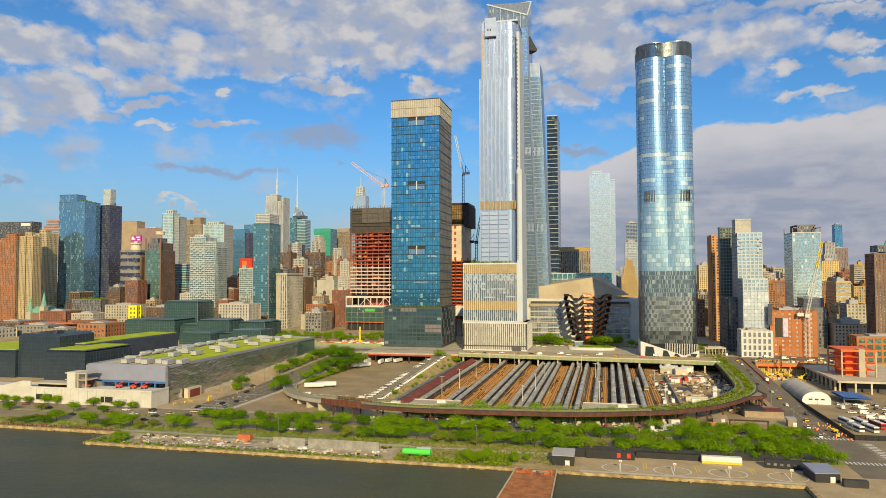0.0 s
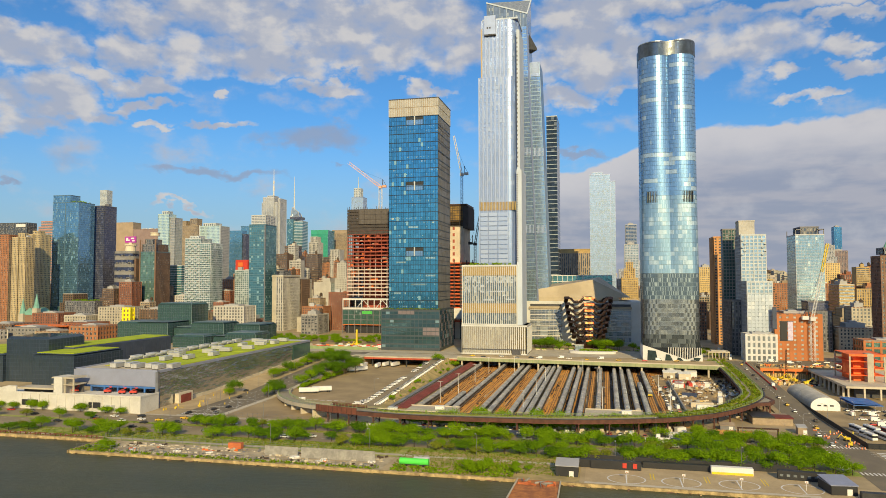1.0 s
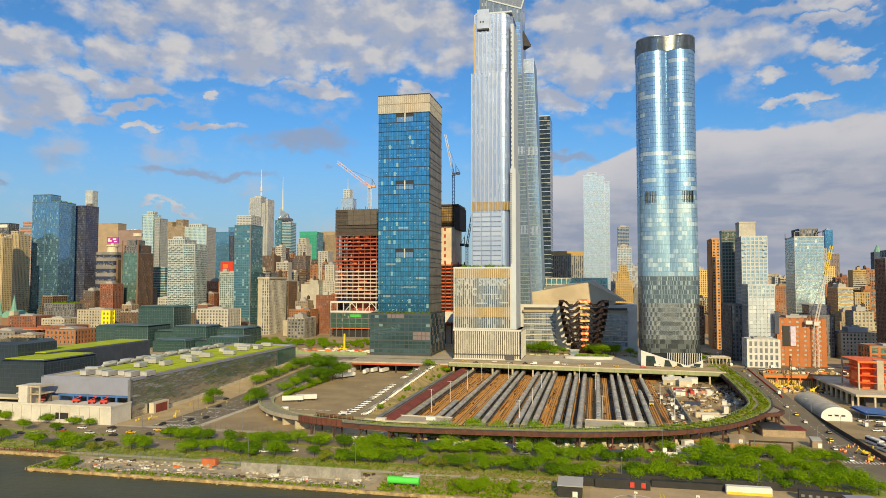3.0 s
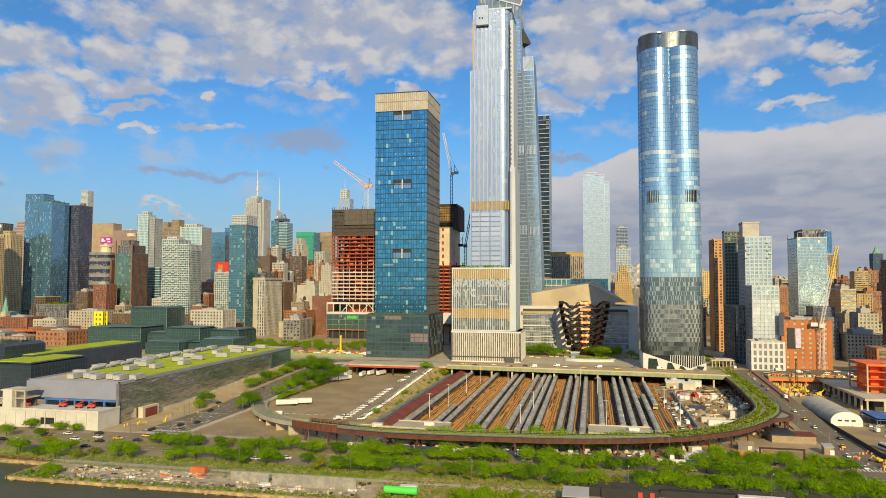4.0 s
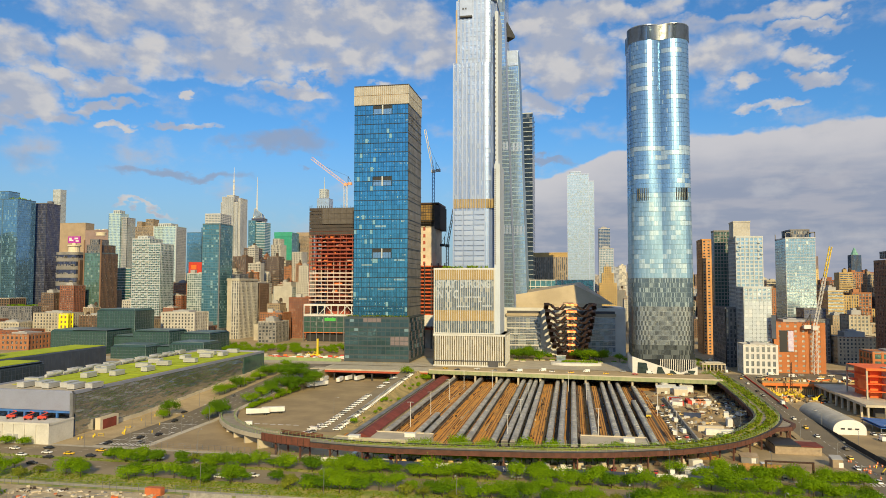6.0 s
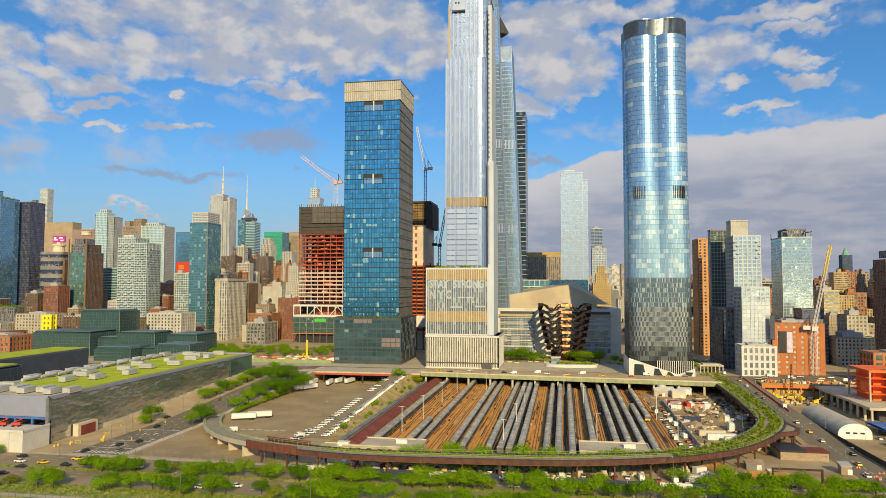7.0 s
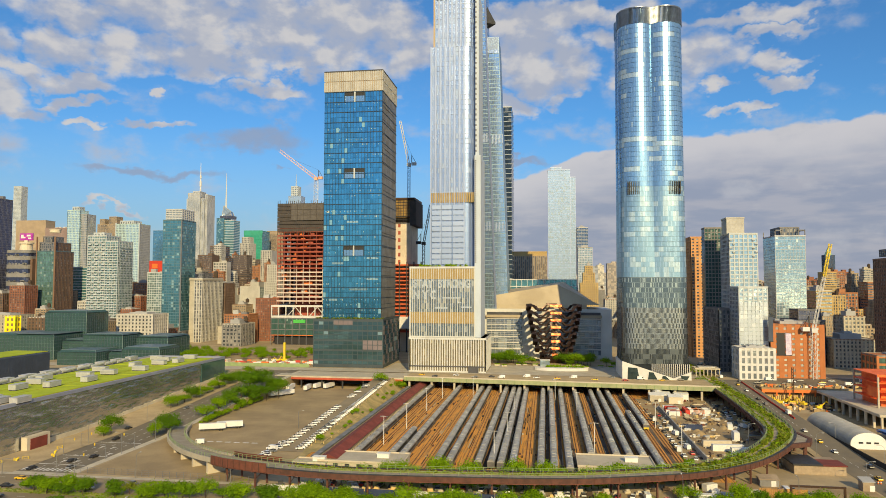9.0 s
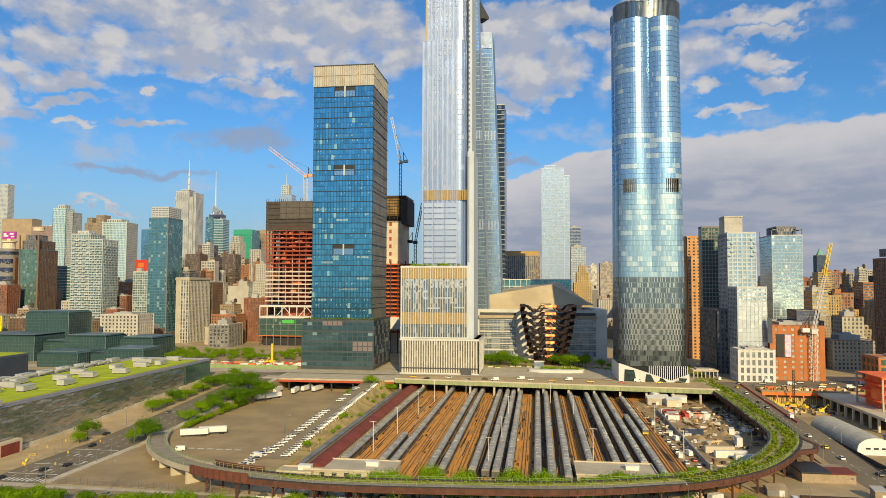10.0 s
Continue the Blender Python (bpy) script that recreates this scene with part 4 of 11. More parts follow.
def wedge_tower():
    """The tallest tower behind: faceted glass, stepped shoulder, a jutting observation deck and a slanted top."""
    ox, oy = -95.0, 790.0
    e = thing("office_tower", ox, oy, 9, "tallest faceted glass office tower with slanted top and jutting deck", "skyscraper")
    k = 770 / 740
    def box_panes(name, bottom, top, z0, z1, tz=None):
        m = Mesh()
        rng = random.Random(int(z1))
        floors = round((z1 - z0) / 4.2)
        n = len(bottom)
        for s in range(n):
            (ax, ay), (bx, by) = bottom[s], bottom[(s + 1) % n]
            (cx_, cy_), (dx, dy) = top[(s + 1) % n], top[s]
            cols = max(1, round(math.hypot(bx - ax, by - ay) / 1.6))
            for j in range(floors):
                for i in range(cols):
                    def at(u, v):
                        lx, ly = ax + (bx - ax) * u, ay + (by - ay) * u
                        ux, uy = dx + (cx_ - dx) * u, dy + (cy_ - dy) * u
                        return (lx + (ux - lx) * v, ly + (uy - ly) * v, z0 + (z1 - z0) * v)
                    g, h = 0.05, 0.06
                    m.face(at((i + g) / cols, (j + h) / floors), at((i + 1 - g) / cols, (j + h) / floors), at((i + 1 - g) / cols, (j + 1 - h * 2) / floors), at((i + g) / cols, (j + 1 - h * 2) / floors))
        part(name, m, M["pane_steel"], e, kind="stuff")
    def solid(b, t, z0, z1, shrink=0.15):
        cb = (sum(p[0] for p in b) / len(b), sum(p[1] for p in b) / len(b))
        sh = lambda o: [(cb[0] + (x - cb[0]) * 0.99, cb[1] + (y - cb[1]) * 0.99) for x, y in o]
        return Mesh().prism(sh(b), z0, z1, sh(t))
    L = lambda pts: [(x - ox, y - oy) for x, y in pts]
    b1, t1 = L([(-133, 768), (-73.5, 768), (-73.5, 822), (-133, 822)]), L([(-131, 772), (-85.2, 772), (-85.2, 815), (-131, 815)])
    part("shaft", solid(b1, t1, 0, 352), M["slab_edge"], e)
    box_panes("window_glass", b1, t1, 0, 352)
    b2, t2 = L([(-73.6, 776), (-62, 776), (-62, 820), (-73.6, 820)]), L([(-84.4, 778), (-72.4, 778), (-72.4, 815), (-84.4, 815)])
    part("shoulder", solid(b2, t2, 0, 312), M["slab_edge"], e)
    box_panes("shoulder_glass", b2, t2, 0, 300)
    rib = Mesh()
    for i in range(12):
        x = -84 - ox + 11.2 * i / 11
        rib.box(x - 0.3, x + 0.3, 777.2 - oy, 778 - oy, 296, 312)
    for z_ in (206, 120):
        f_ = z_ / 352
        x1, x2, y1, y2 = -73.9 - 11.7 * f_ - ox, -62.5 - 10.4 * f_ - ox, 767.2 + 4 * f_ - oy, 775.4 + 2 * f_ - oy
        for i in range(13):
            rib.box(x1 - 1.5 * i - 0.5, x1 - 1.5 * i, y1, y1 + 0.9, z_, z_ + 9)
        for i in range(8):
            rib.box(x2 - 1.4 * i - 0.5, x2 - 1.4 * i, y2, y2 + 0.9, z_, z_ + 9)
    part("shoulder_louvre", rib, M["lilac"], e, kind="stuff")
    part("edge_strip", Mesh().bar((-73.5 - ox, 767.5 - oy, 0), (-85.2 - ox, 771.6 - oy, 352), 1.0), M["lilac"], e, "white metal corner strip")
    # slanted top: an open frame rising to the south
    roof = Mesh()
    A, B, C, D = (-131 - ox, 772 - oy), (-85.2 - ox, 772 - oy), (-85.2 - ox, 815 - oy), (-131 - ox, 815 - oy)
    za, zb = 386.0, 398.0
    roof.face((*A, 352), (*B, 352), (*B, 366), (*A, za - 4))
    roof.face((*B, 352), (*C, 352), (*C, zb), (*B, 366))
    roof.face((*C, 352), (*D, 352), (*D, zb - 2), (*C, zb))
    roof.face((*D, 352), (*A, 352), (*A, za - 4), (*D, zb - 2))
    roof.face((*A, za - 4), (*B, 366), (*C, zb), (*D, zb - 2))
    part("slanted_top", roof, M["glass_grey"], e, "slanted faceted top")
    trim = Mesh().bar((*A, za - 4), (*B, 366), 1.0).bar((*B, 366), (*C, zb), 1.0).bar((*A, za - 4), (*D, zb - 2), 1.0).bar((*D, zb - 2), (*C, zb), 1.0)
    for i in range(1, 6):
        trim.bar((A[0] + (B[0] - A[0]) * i / 6, A[1] - 0.3, 352), (A[0] + (B[0] - A[0]) * i / 6, A[1] - 0.3, za - 4 + (366 - za + 4) * i / 6), 0.25)
    part("top_frame", trim, M["pier_stone"], e, "white steel frame round the top")
    deck = Mesh()
    P, Q, R_ = (-86.5 - ox, 788 - oy), (-86.5 - ox, 808 - oy), (-76.5 - ox, 794 - oy)
    deck.prism([P, R_, Q], 331, 333.5)
    deck.face((*P, 333), (*R_, 333), (-86.5 - ox, 796 - oy, 353))
    deck.face((*R_, 333), (*Q, 333), (-86.5 - ox, 796 - oy, 353))
    part("observation_deck", deck, M["dark_steel"], e, "dark triangular deck jutting out")


def lobed_tower():
    """The rounded glass tower: square at the foot, swelling into four lobes at the top."""
    ox, oy, half = 51.2, 656.0, 23.7
    e = thing("apartment_tower", ox, oy, 9, "lobed glass apartment tower shimmering with sun", "skyscraper")
    N = 96
    def ring(s):
        """Outline at morph s (0 square, 1 clover)."""
        pts = []
        for k in range(N):
            a = 2 * math.pi * k / N + 1e-6
            c, sn = math.cos(a), math.sin(a)
            sq = half / ((abs(c) ** 9 + abs(sn) ** 9) ** (1 / 9))
            q = math.pi / 4 + math.pi / 2 * math.floor(a / (math.pi / 2))
            d, r = 13.2, 14.4           # four circles of radius r, d from the middle along the diagonals
            dx = a - q
            cl = d * math.cos(dx) + math.sqrt(max(0.0, r * r - (d * math.sin(dx)) ** 2))
            pts.append((c * (sq * (1 - s) + cl * s * 1.0), sn * (sq * (1 - s) + cl * s * 1.0)))
        return pts
    top, crown = 277.0, 264.5
    floors = 68
    morph = lambda z: max(0.0, min(1.0, (z - 60) / 170)) ** 1.1
    core, foot, low, mid, high = Mesh(), Mesh(), Mesh(), Mesh(), Mesh()
    rng = random.Random(12)
    zs = [11 + (crown - 11) * j / floors for j in range(floors + 1)]
    for z in zs:
        core.v.extend((x * 0.988, y * 0.988, z) for x, y in ring(morph(z)))
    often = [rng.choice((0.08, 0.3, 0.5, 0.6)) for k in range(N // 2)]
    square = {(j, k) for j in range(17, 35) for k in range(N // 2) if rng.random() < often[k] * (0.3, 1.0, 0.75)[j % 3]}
    wide = set()                     # runs of pale panels, floor by floor: sun glare put into their colour
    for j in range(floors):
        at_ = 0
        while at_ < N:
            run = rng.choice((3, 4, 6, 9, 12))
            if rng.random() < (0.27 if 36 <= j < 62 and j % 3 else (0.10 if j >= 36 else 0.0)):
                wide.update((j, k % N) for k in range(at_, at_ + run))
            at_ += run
    for j in range(floors):
        a, b = ring(morph(zs[j])), ring(morph(zs[j + 1]))
        for i in range(N):
            core.f.append((j * N + i, j * N + (i + 1) % N, (j + 1) * N + (i + 1) % N, (j + 1) * N + i))
            core.m.append(2 if j < 3 else (1 if j < 11 else (3 if j < 17 else 0)))
        dest = foot if j < 11 else (low if j < 17 else (mid if j < 35 else high))
        n_sub = 4 if dest is low else 2
        for i in range(N):
            (x0, y0), (x1, y1) = a[i], a[(i + 1) % N]
            (x2, y2), (x3, y3) = b[(i + 1) % N], b[i]
            for q in range(n_sub):
                dest.slot = 0
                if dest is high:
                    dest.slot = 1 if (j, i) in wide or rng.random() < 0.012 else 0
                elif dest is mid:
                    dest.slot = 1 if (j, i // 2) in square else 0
                elif j < 3 and (i // 3) % 3 == j % 3:
                    continue
                g_ = 0.27 if j < 11 else (0.1 if j < 17 else 0.03)
                shift = 0.5 if j < 11 and j % 2 else 0.0
                u0, u1 = (q + g_ + shift) / n_sub, (q + 1 - g_ + shift) / n_sub
                v0, v1 = 0.02, (0.97 if j < 11 else (0.88 if j < 17 else 0.955))
                t = rng.uniform(-0.0005, 0.0005)
                def at(u, v):
                    lx, ly = x0 + (x1 - x0) * u, y0 + (y1 - y0) * u
                    hx_, hy_ = x3 + (x2 - x3) * u, y3 + (y2 - y3) * u
                    f = 1 + t * v * 0.6
                    return ((lx + (hx_ - lx) * v) * f, (ly + (hy_ - ly) * v) * f, zs[j] + (zs[j + 1] - zs[j]) * v)
                dest.face(at(u0, v0), at(u1, v0), at(u1, v1), at(u0, v1))
    part("core", core, [M["slab_edge"], M["foot_rib"], M["foot_dark"], M["slab_dark"]], e)
    part("window_glass", foot, M["pane_foot"], e, kind="stuff")
    part("window_glass", low, M["pane_ribbed"], e, "dark grey glass set in rippling ribs", kind="stuff")
    part("window_glass", mid, [M["pane_mid"], M["pane_pale"]], e, "pale glass with squares of paler panes", kind="stuff")
    part("window_glass", high, [M["pane_sky"], M["pane_glare"]], e, "sky-blue glass with runs of panes painted as sun glare", kind="stuff")
    # crown of upright blades
    c = ring(1.0)
    blades = Mesh()
    for i in range(N):
        for q in range(2):
            x = c[i][0] + (c[(i + 1) % N][0] - c[i][0]) * q / 2
            y = c[i][1] + (c[(i + 1) % N][1] - c[i][1]) * q / 2
            blades.block(x, y, crown - 0.3, 0.35, 0.9, top - crown, math.degrees(math.atan2(y, x)) + 90)
    part("crown_blade", blades, M["silver"], e, "silvery steel blades round the crown", kind="stuff")
    part("crown_wall", Mesh().prism([(x * 0.97, y * 0.97) for x, y in c], crown - 0.2, top - 1.5), M["pane_steel"], e)
    part("crown_ring", Mesh().prism([(x * 1.01, y * 1.01) for x, y in c], top - 0.7, top), M["silver"], e)
    # louvred plant openings
    for x in (-14.5, 15.0):
        louvre = Mesh()
        for i in range(7):
            louvre.box(x - 4 + 8 * i / 6 - 0.24, x - 4 + 8 * i / 6 + 0.24, -half - 0.5, -half + 1.5, 135.5, 145)
        part("louvre", louvre, M["dark_steel"], e, "dark steel plant louvres")
    # wedge-shaped white base: high at one corner, lowest right of the middle, ribbed
    edge = lambda x: 13 - (x + 25.4) * 12 / 37.4 if x < 12 else 1 + (x - 12) * 5 / 13.6
    part("lobby_core", Mesh().box(-23.1, 23.1, -22.9, 23.1, 0, 16), M["pane_foot"], e, "dark lobby glass")
    wall = Mesh().prism([(-24.1, 0), (24.3, 0), (24.3, 6), (12, 1.2), (-24.1, 13)], 0, 1.2)
    wall.v = [(x, -24.6 + z, y) for x, y, z in wall.v]
    part("base_wall", wall, M["white_wall"], e, "slanting pale concrete base")
    for x0, x1, lean, h in ((-20.5, -12.5, 1.6, 8.2), (-6.0, -0.5, 2.6, 5.2), (3.5, 8.0, 2.8, 2.8), (17.5, 22.0, -1.6, 3.0)):
        op = Mesh().prism([(x0, 0.2), (x1 + lean * 0.4, 0.2), (x1 - lean * 0.6, h), (x0 + lean * 0.3, h * 1.06)], 0, 0.3)
        op.v = [(x, -24.8 + z, y) for x, y, z in op.v]
        part("lobby_opening", op, M["glass_smoke"], e, "dark slanted lobby opening")
    for side, x in (("w", -24.1), ("e", 23.3)):
        part("base_wall", Mesh().box(x, x + 0.9, -23.3, 23.7, 0, 12 if side == "w" else 5), M["white_wall"], e)
    for i in range(20):
        x = -3 + 26.2 * i / 19
        part("base_rib", Mesh().bar((x, -24.1, edge(x) + 0.2), (x, -24.1, 11.4), 0.3, 4), M["white_wall"], e)


M["pane_ribbed"] = panes("pane_ribbed", (0.14, 0.20, 0.25), (0.36, 0.45, 0.49), 0.22, 0.5, 0.25, 0.3, 0.1)
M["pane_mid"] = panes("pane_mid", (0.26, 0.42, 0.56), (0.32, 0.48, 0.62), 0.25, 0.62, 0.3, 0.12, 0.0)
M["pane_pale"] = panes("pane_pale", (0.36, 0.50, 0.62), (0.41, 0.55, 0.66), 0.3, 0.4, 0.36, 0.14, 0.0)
M["slab_dark"] = surface("slab_dark", (0.16, 0.22, 0.26), (0.13, 0.18, 0.22), 0.4, 0.6, scale=0.1)
M["foot_dark"] = surface("foot_dark", (0.13, 0.15, 0.16), (0.10, 0.12, 0.13), 0.4, 0.6, scale=0.2)
M["pane_foot"] = panes("pane_foot", (0.05, 0.06, 0.07), (0.14, 0.16, 0.17), 0.12, 0.5, 0.2)
M["foot_rib"] = surface("foot_rib", (0.44, 0.48, 0.50), (0.37, 0.41, 0.43), 0.35, 0.85, scale=0.2)
M["silver"] = surface("silver", (0.34, 0.37, 0.40), (0.26, 0.29, 0.32), 0.36, 0.9, scale=0.3)
blue_tower()
stone_tower()
wedge_tower()
lobed_tower()


def vessel():
    """The honeycomb stair tower: storeys of zigzag flights, each wider than the one below, dark steel with polished copper soffits."""
    ox, oy = -21.0, 737.0
    e = thing("stair_sculpture", ox, oy, 9, "dark bronze honeycomb stair sculpture with polished copper soffits", "sculpture")
    levels, periods = 8, 6
    at = lambda r, a, z: (r * math.cos(a), r * math.sin(a), z)
    turn_ = -math.pi / 2 + radians(4)

    def wave(u):
        """Height of the zigzag at a share u of one period: 1 on the high landings, -1 on the low ones."""
        u = abs(((u + 0.5) % 1.0) - 0.5) * 2
        return 1.0 if u < 0.34 else (-1.0 if u > 0.72 else 1.0 - 2.0 * (u - 0.34) / 0.38)

    marks = (0.0, 0.17, 0.36, 0.5, 0.64, 0.83)
    for k in range(levels):
        z, r = 5.5 + 43.0 * k / (levels - 1), 12.6 + 11.9 * (k / (levels - 1)) ** 0.55
        spots_ = [(turn_ + 2 * math.pi * (p + u) / periods, wave(u)) for p in range(periods) for u in marks]
        band, tread, n = Mesh(), Mesh(), len(spots_)
        for i in range(n):
            (a0, h0), (a1, h1) = spots_[i], spots_[(i + 1) % n]
            b0, b1 = z + 2.1 * h0, z + 2.1 * h1
            for q in (0.0,):                            # the outer parapet, with thickness
                o, w_ = r + q, 0.35
                A, B, C, D = at(o, a0, b0 - 0.7), at(o, a1, b1 - 0.7), at(o + 0.35, a1, b1 + 0.6), at(o + 0.35, a0, b0 + 0.6)
                E_, F_, G_, H_ = at(o - w_, a0, b0 - 0.7), at(o - w_, a1, b1 - 0.7), at(o + 0.35 - w_, a1, b1 + 0.6), at(o + 0.35 - w_, a0, b0 + 0.6)
                band.face(A, B, C, D).face(D, C, G_, H_).face(F_, E_, H_, G_).face(E_, F_, B, A)
            tread.face(at(r - 3.4, a0, b0 - 0.35), at(r, a0, b0 - 0.35), at(r, a1, b1 - 0.35), at(r - 3.4, a1, b1 - 0.35))
            tread.face(at(r - 3.4, a1, b1 - 0.85), at(r, a1, b1 - 0.85), at(r, a0, b0 - 0.85), at(r - 3.4, a0, b0 - 0.85))
        part("parapet", band, M["copper_soft"], e, "dark bronze parapets of one storey", kind="stuff")
        part("stair_flight", tread, M["bronze_dark"], e, "dark flights and landings of one storey", kind="stuff")
        for p in range(periods):                        # panel leaning back under each high landing; only the front one gets the sun-glow colour
            a = turn_ + 2 * math.pi * p / periods
            w_, q = 0.185 * 2 * math.pi / periods, r + 0.6
            face = Mesh().prism([(-q * w_, 0.0), (q * w_, 0.0), (q * w_, 0.3), (-q * w_, 0.3)], 0, 1.9, [(-q * w_, 0.45), (q * w_, 0.45), (q * w_, 0.75), (-q * w_, 0.75)])
            c = part("soffit_panel", face, M["copper_sunlit"] if p == 0 else M["copper_soft"], e, "copper panel with the sun's glow put into its colour" if p == 0 else "")
            c.matrix_basis = Matrix.Rotation(a + math.pi / 2, 4, "Z") @ pose(0, -q - 0.2, z + 1.1)
    part("lift_shaft", Mesh().box(-1.2, 1.2, 5.5, 8.0, 0, 44), M["bronze_dark"], e, "dark lift shaft")
    part("base", Mesh().round(0, 0, 0, 4.5, 9.5, 11.5, 24), M["bronze_dark"], e)


# panel copper in two tones: sun glow painted into the first, unlit in the second
M["copper_sunlit"] = surface("copper_sunlit", (0.80, 0.19, 0.085), (0.62, 0.13, 0.055), 0.5, 1.0, scale=0.4)
M["copper_soft"] = surface("copper_soft", (0.115, 0.070, 0.060), (0.075, 0.048, 0.042), 0.42, 0.55, scale=0.3)
vessel()


def shops():
    """The shopping building and slanted hall behind the square."""
    e = thing("shopping_building", -30, 800, 9, "pale stone shopping building with slanted tan roof hall", "building")
    body = Mesh().box(-57, 62, -36, 40, 0, 46)
    part("wall", body, M["stone"], e)
    for x0, x1 in ((-53, -20), (14, 52)):
        g, b, bars = Mesh().box(x0, x1, -36.6, -35, 3, 38), Mesh(), Mesh()
        for k in range(7):
            b.box(x0 - 0.3, x1 + 0.3, -37.2, -36, 3 + k * 5.6, 3.9 + k * 5.6)
        n = round((x1 - x0) / 4)
        for k in range(n + 1):
            x = x0 + (x1 - x0) * k / n
            bars.box(x - 0.15, x + 0.15, -36.9, -36.4, 3, 38)
        part("window_glass", g, M["glass_mall"], e, "blue-grey shop front glass")
        part("floor_band", b, M["white_wall"], e, kind="stuff")
        part("mullion", bars, M["grey_wall"], e, kind="stuff")
        louvres = Mesh()
        for k in range(18):
            louvres.box(x0 + 0.4, x1 - 0.4, -37.3, -36.9, 8 + 1.55 * k, 8.3 + 1.55 * k)
        part("sun_louvre", louvres, M["shade_wall"], e, "pale blue-grey sun louvres", kind="stuff")
        part("cornice", Mesh().box(x0 - 1, x1 + 1, -39, -35.8, 38, 40.5), M["tan_metal"], e)
        part("soffit", Mesh().box(x0, x1, -36.7, -35.5, 40.5, 43), M["dark_wall"], e)
    hall = Mesh()
    hall.prism([(-52, -30), (40, -30), (40, 34), (-52, 34)], 46, 50)
    hall.face((-52, -30, 50), (40, -30, 50), (52, -30, 50), (13, -22, 69), (-50, -26, 58))
    hall.face((13, -22, 69), (52, -30, 50), (52, 34, 50), (20, 30, 72))
    hall.face((-50, -26, 58), (13, -22, 69), (20, 30, 72), (-50, 30, 62))
    hall.face((-50, -26, 58), (-50, 30, 62), (-52, 34, 50), (-52, -30, 50))
    part("slanted_hall", hall, M["tan_metal"], e, "faceted tan metal hall")
    part("roof_glass", Mesh().box(-40, 34, 42, 60, 40, 74), M["glass_teal"], e)
    frames = Mesh()
    for k in range(14):
        x = -40 + 74 * k / 13
        frames.box(x - 0.25, x + 0.25, 41.2, 41.9, 46, 74)
    for z in (60, 67, 74):
        frames.box(-40.5, 34.5, 41.0, 41.8, z - 0.4, z + 0.4)
    part("roof_frame", frames, M["white_wall"], e, kind="stuff")


M["shade_wall"] = surface("shade_wall", (0.50, 0.51, 0.53), (0.42, 0.43, 0.45), 0.6, 0.2, scale=0.1)
M["glass_mall"] = glazing("glass_mall", (0.30, 0.37, 0.48), share=0.2, metal=0.6, rough=0.1, cell=(4, 4, 5.6), vary=0.3)
M["tan_metal"] = surface("tan_metal", (0.48, 0.40, 0.28), (0.40, 0.33, 0.23), 0.6, 0.2, scale=0.05)
shops()

# ---- the skyline, north to south ----
M["glass_dark"] = glazing("glass_dark", (0.13, 0.15, 0.175), (0.44, 0.41, 0.35), 0.24, 0.5, 0.12, (1.7, 1.7, 3.4), 0.6)
M["brick_dull"] = surface("brick_dull", (0.50, 0.175, 0.06), (0.42, 0.15, 0.055), 0.85, scale=0.08, spread=0.2)
M["glass_blind"] = glazing("glass_blind", (0.40, 0.40, 0.36), (0.6, 0.56, 0.46), 0.3, 0.2, 0.2, (3.0, 3.0, 3.9), 0.4)
# tint whitened to carry the sun's reflection
M["pane_sheen"] = panes("pane_sheen", (0.56, 0.61, 0.65), (0.60, 0.64, 0.67), 0.15, 0.55, 0.3, 0.12)
M["glass_sea"] = glazing("glass_sea", (0.42, 0.56, 0.62), (0.56, 0.66, 0.68), 0.03, 0.7, 0.12, (2, 2, 3.4), 0.3)
M["glass_moss"] = glazing("glass_moss", (0.16, 0.30, 0.26), (0.4, 0.45, 0.4), 0.06, 0.5, 0.1, (3, 3, 3.5), 0.5)
M["verdigris"] = surface("verdigris", (0.20, 0.42, 0.34), (0.15, 0.34, 0.28), 0.8)
M["glass_mirror"] = glazing("glass_mirror", (0.20, 0.43, 0.64), (0.32, 0.52, 0.66), 0.10, 0.8, 0.06, (1.8, 1.8, 3.6), 0.35, 0.02)
M["glass_night"] = glazing("glass_night", (0.05, 0.08, 0.115), (0.16, 0.19, 0.23), 0.05, 0.45, 0.1, (4.5, 4.5, 4.0), 0.5)
M["glass_ink"] = glazing("glass_ink", (0.085, 0.10, 0.17), (0.13, 0.14, 0.22), 0.10, 0.6, 0.14, (2.4, 2.4, 3.6), 0.3)
M["glass_lagoon"] = glazing("glass_lagoon", (0.11, 0.32, 0.41), (0.42, 0.58, 0.60), 0.14, 0.65, 0.1, (3.0, 3.0, 3.2), 0.4)
M["glass_frost"] = glazing("glass_frost", (0.52, 0.64, 0.74), (0.14, 0.22, 0.32), 0.13, 0.55, 0.22, (2.2, 2.2, 3.4), 0.14)
M["glass_balcony"] = glazing("glass_balcony", (0.22, 0.34, 0.34), (0.44, 0.48, 0.46), 0.18, 0.5, 0.12, (2.5, 2.5, 3.1), 0.5)
M["frame_blue"] = surface("frame_blue", (0.16, 0.27, 0.36), (0.12, 0.21, 0.29), 0.45, 0.4, scale=0.1)
M["frame_teal"] = surface("frame_teal", (0.16, 0.26, 0.29), (0.12, 0.20, 0.23), 0.45, 0.4, scale=0.1)
M["frame_green"] = surface("frame_green", (0.05, 0.42, 0.27), (0.045, 0.34, 0.22), 0.5, 0.2, scale=0.1)
M["screen_rod"] = surface("screen_rod", (0.56, 0.57, 0.58), (0.47, 0.48, 0.49), 0.6, scale=0.06)
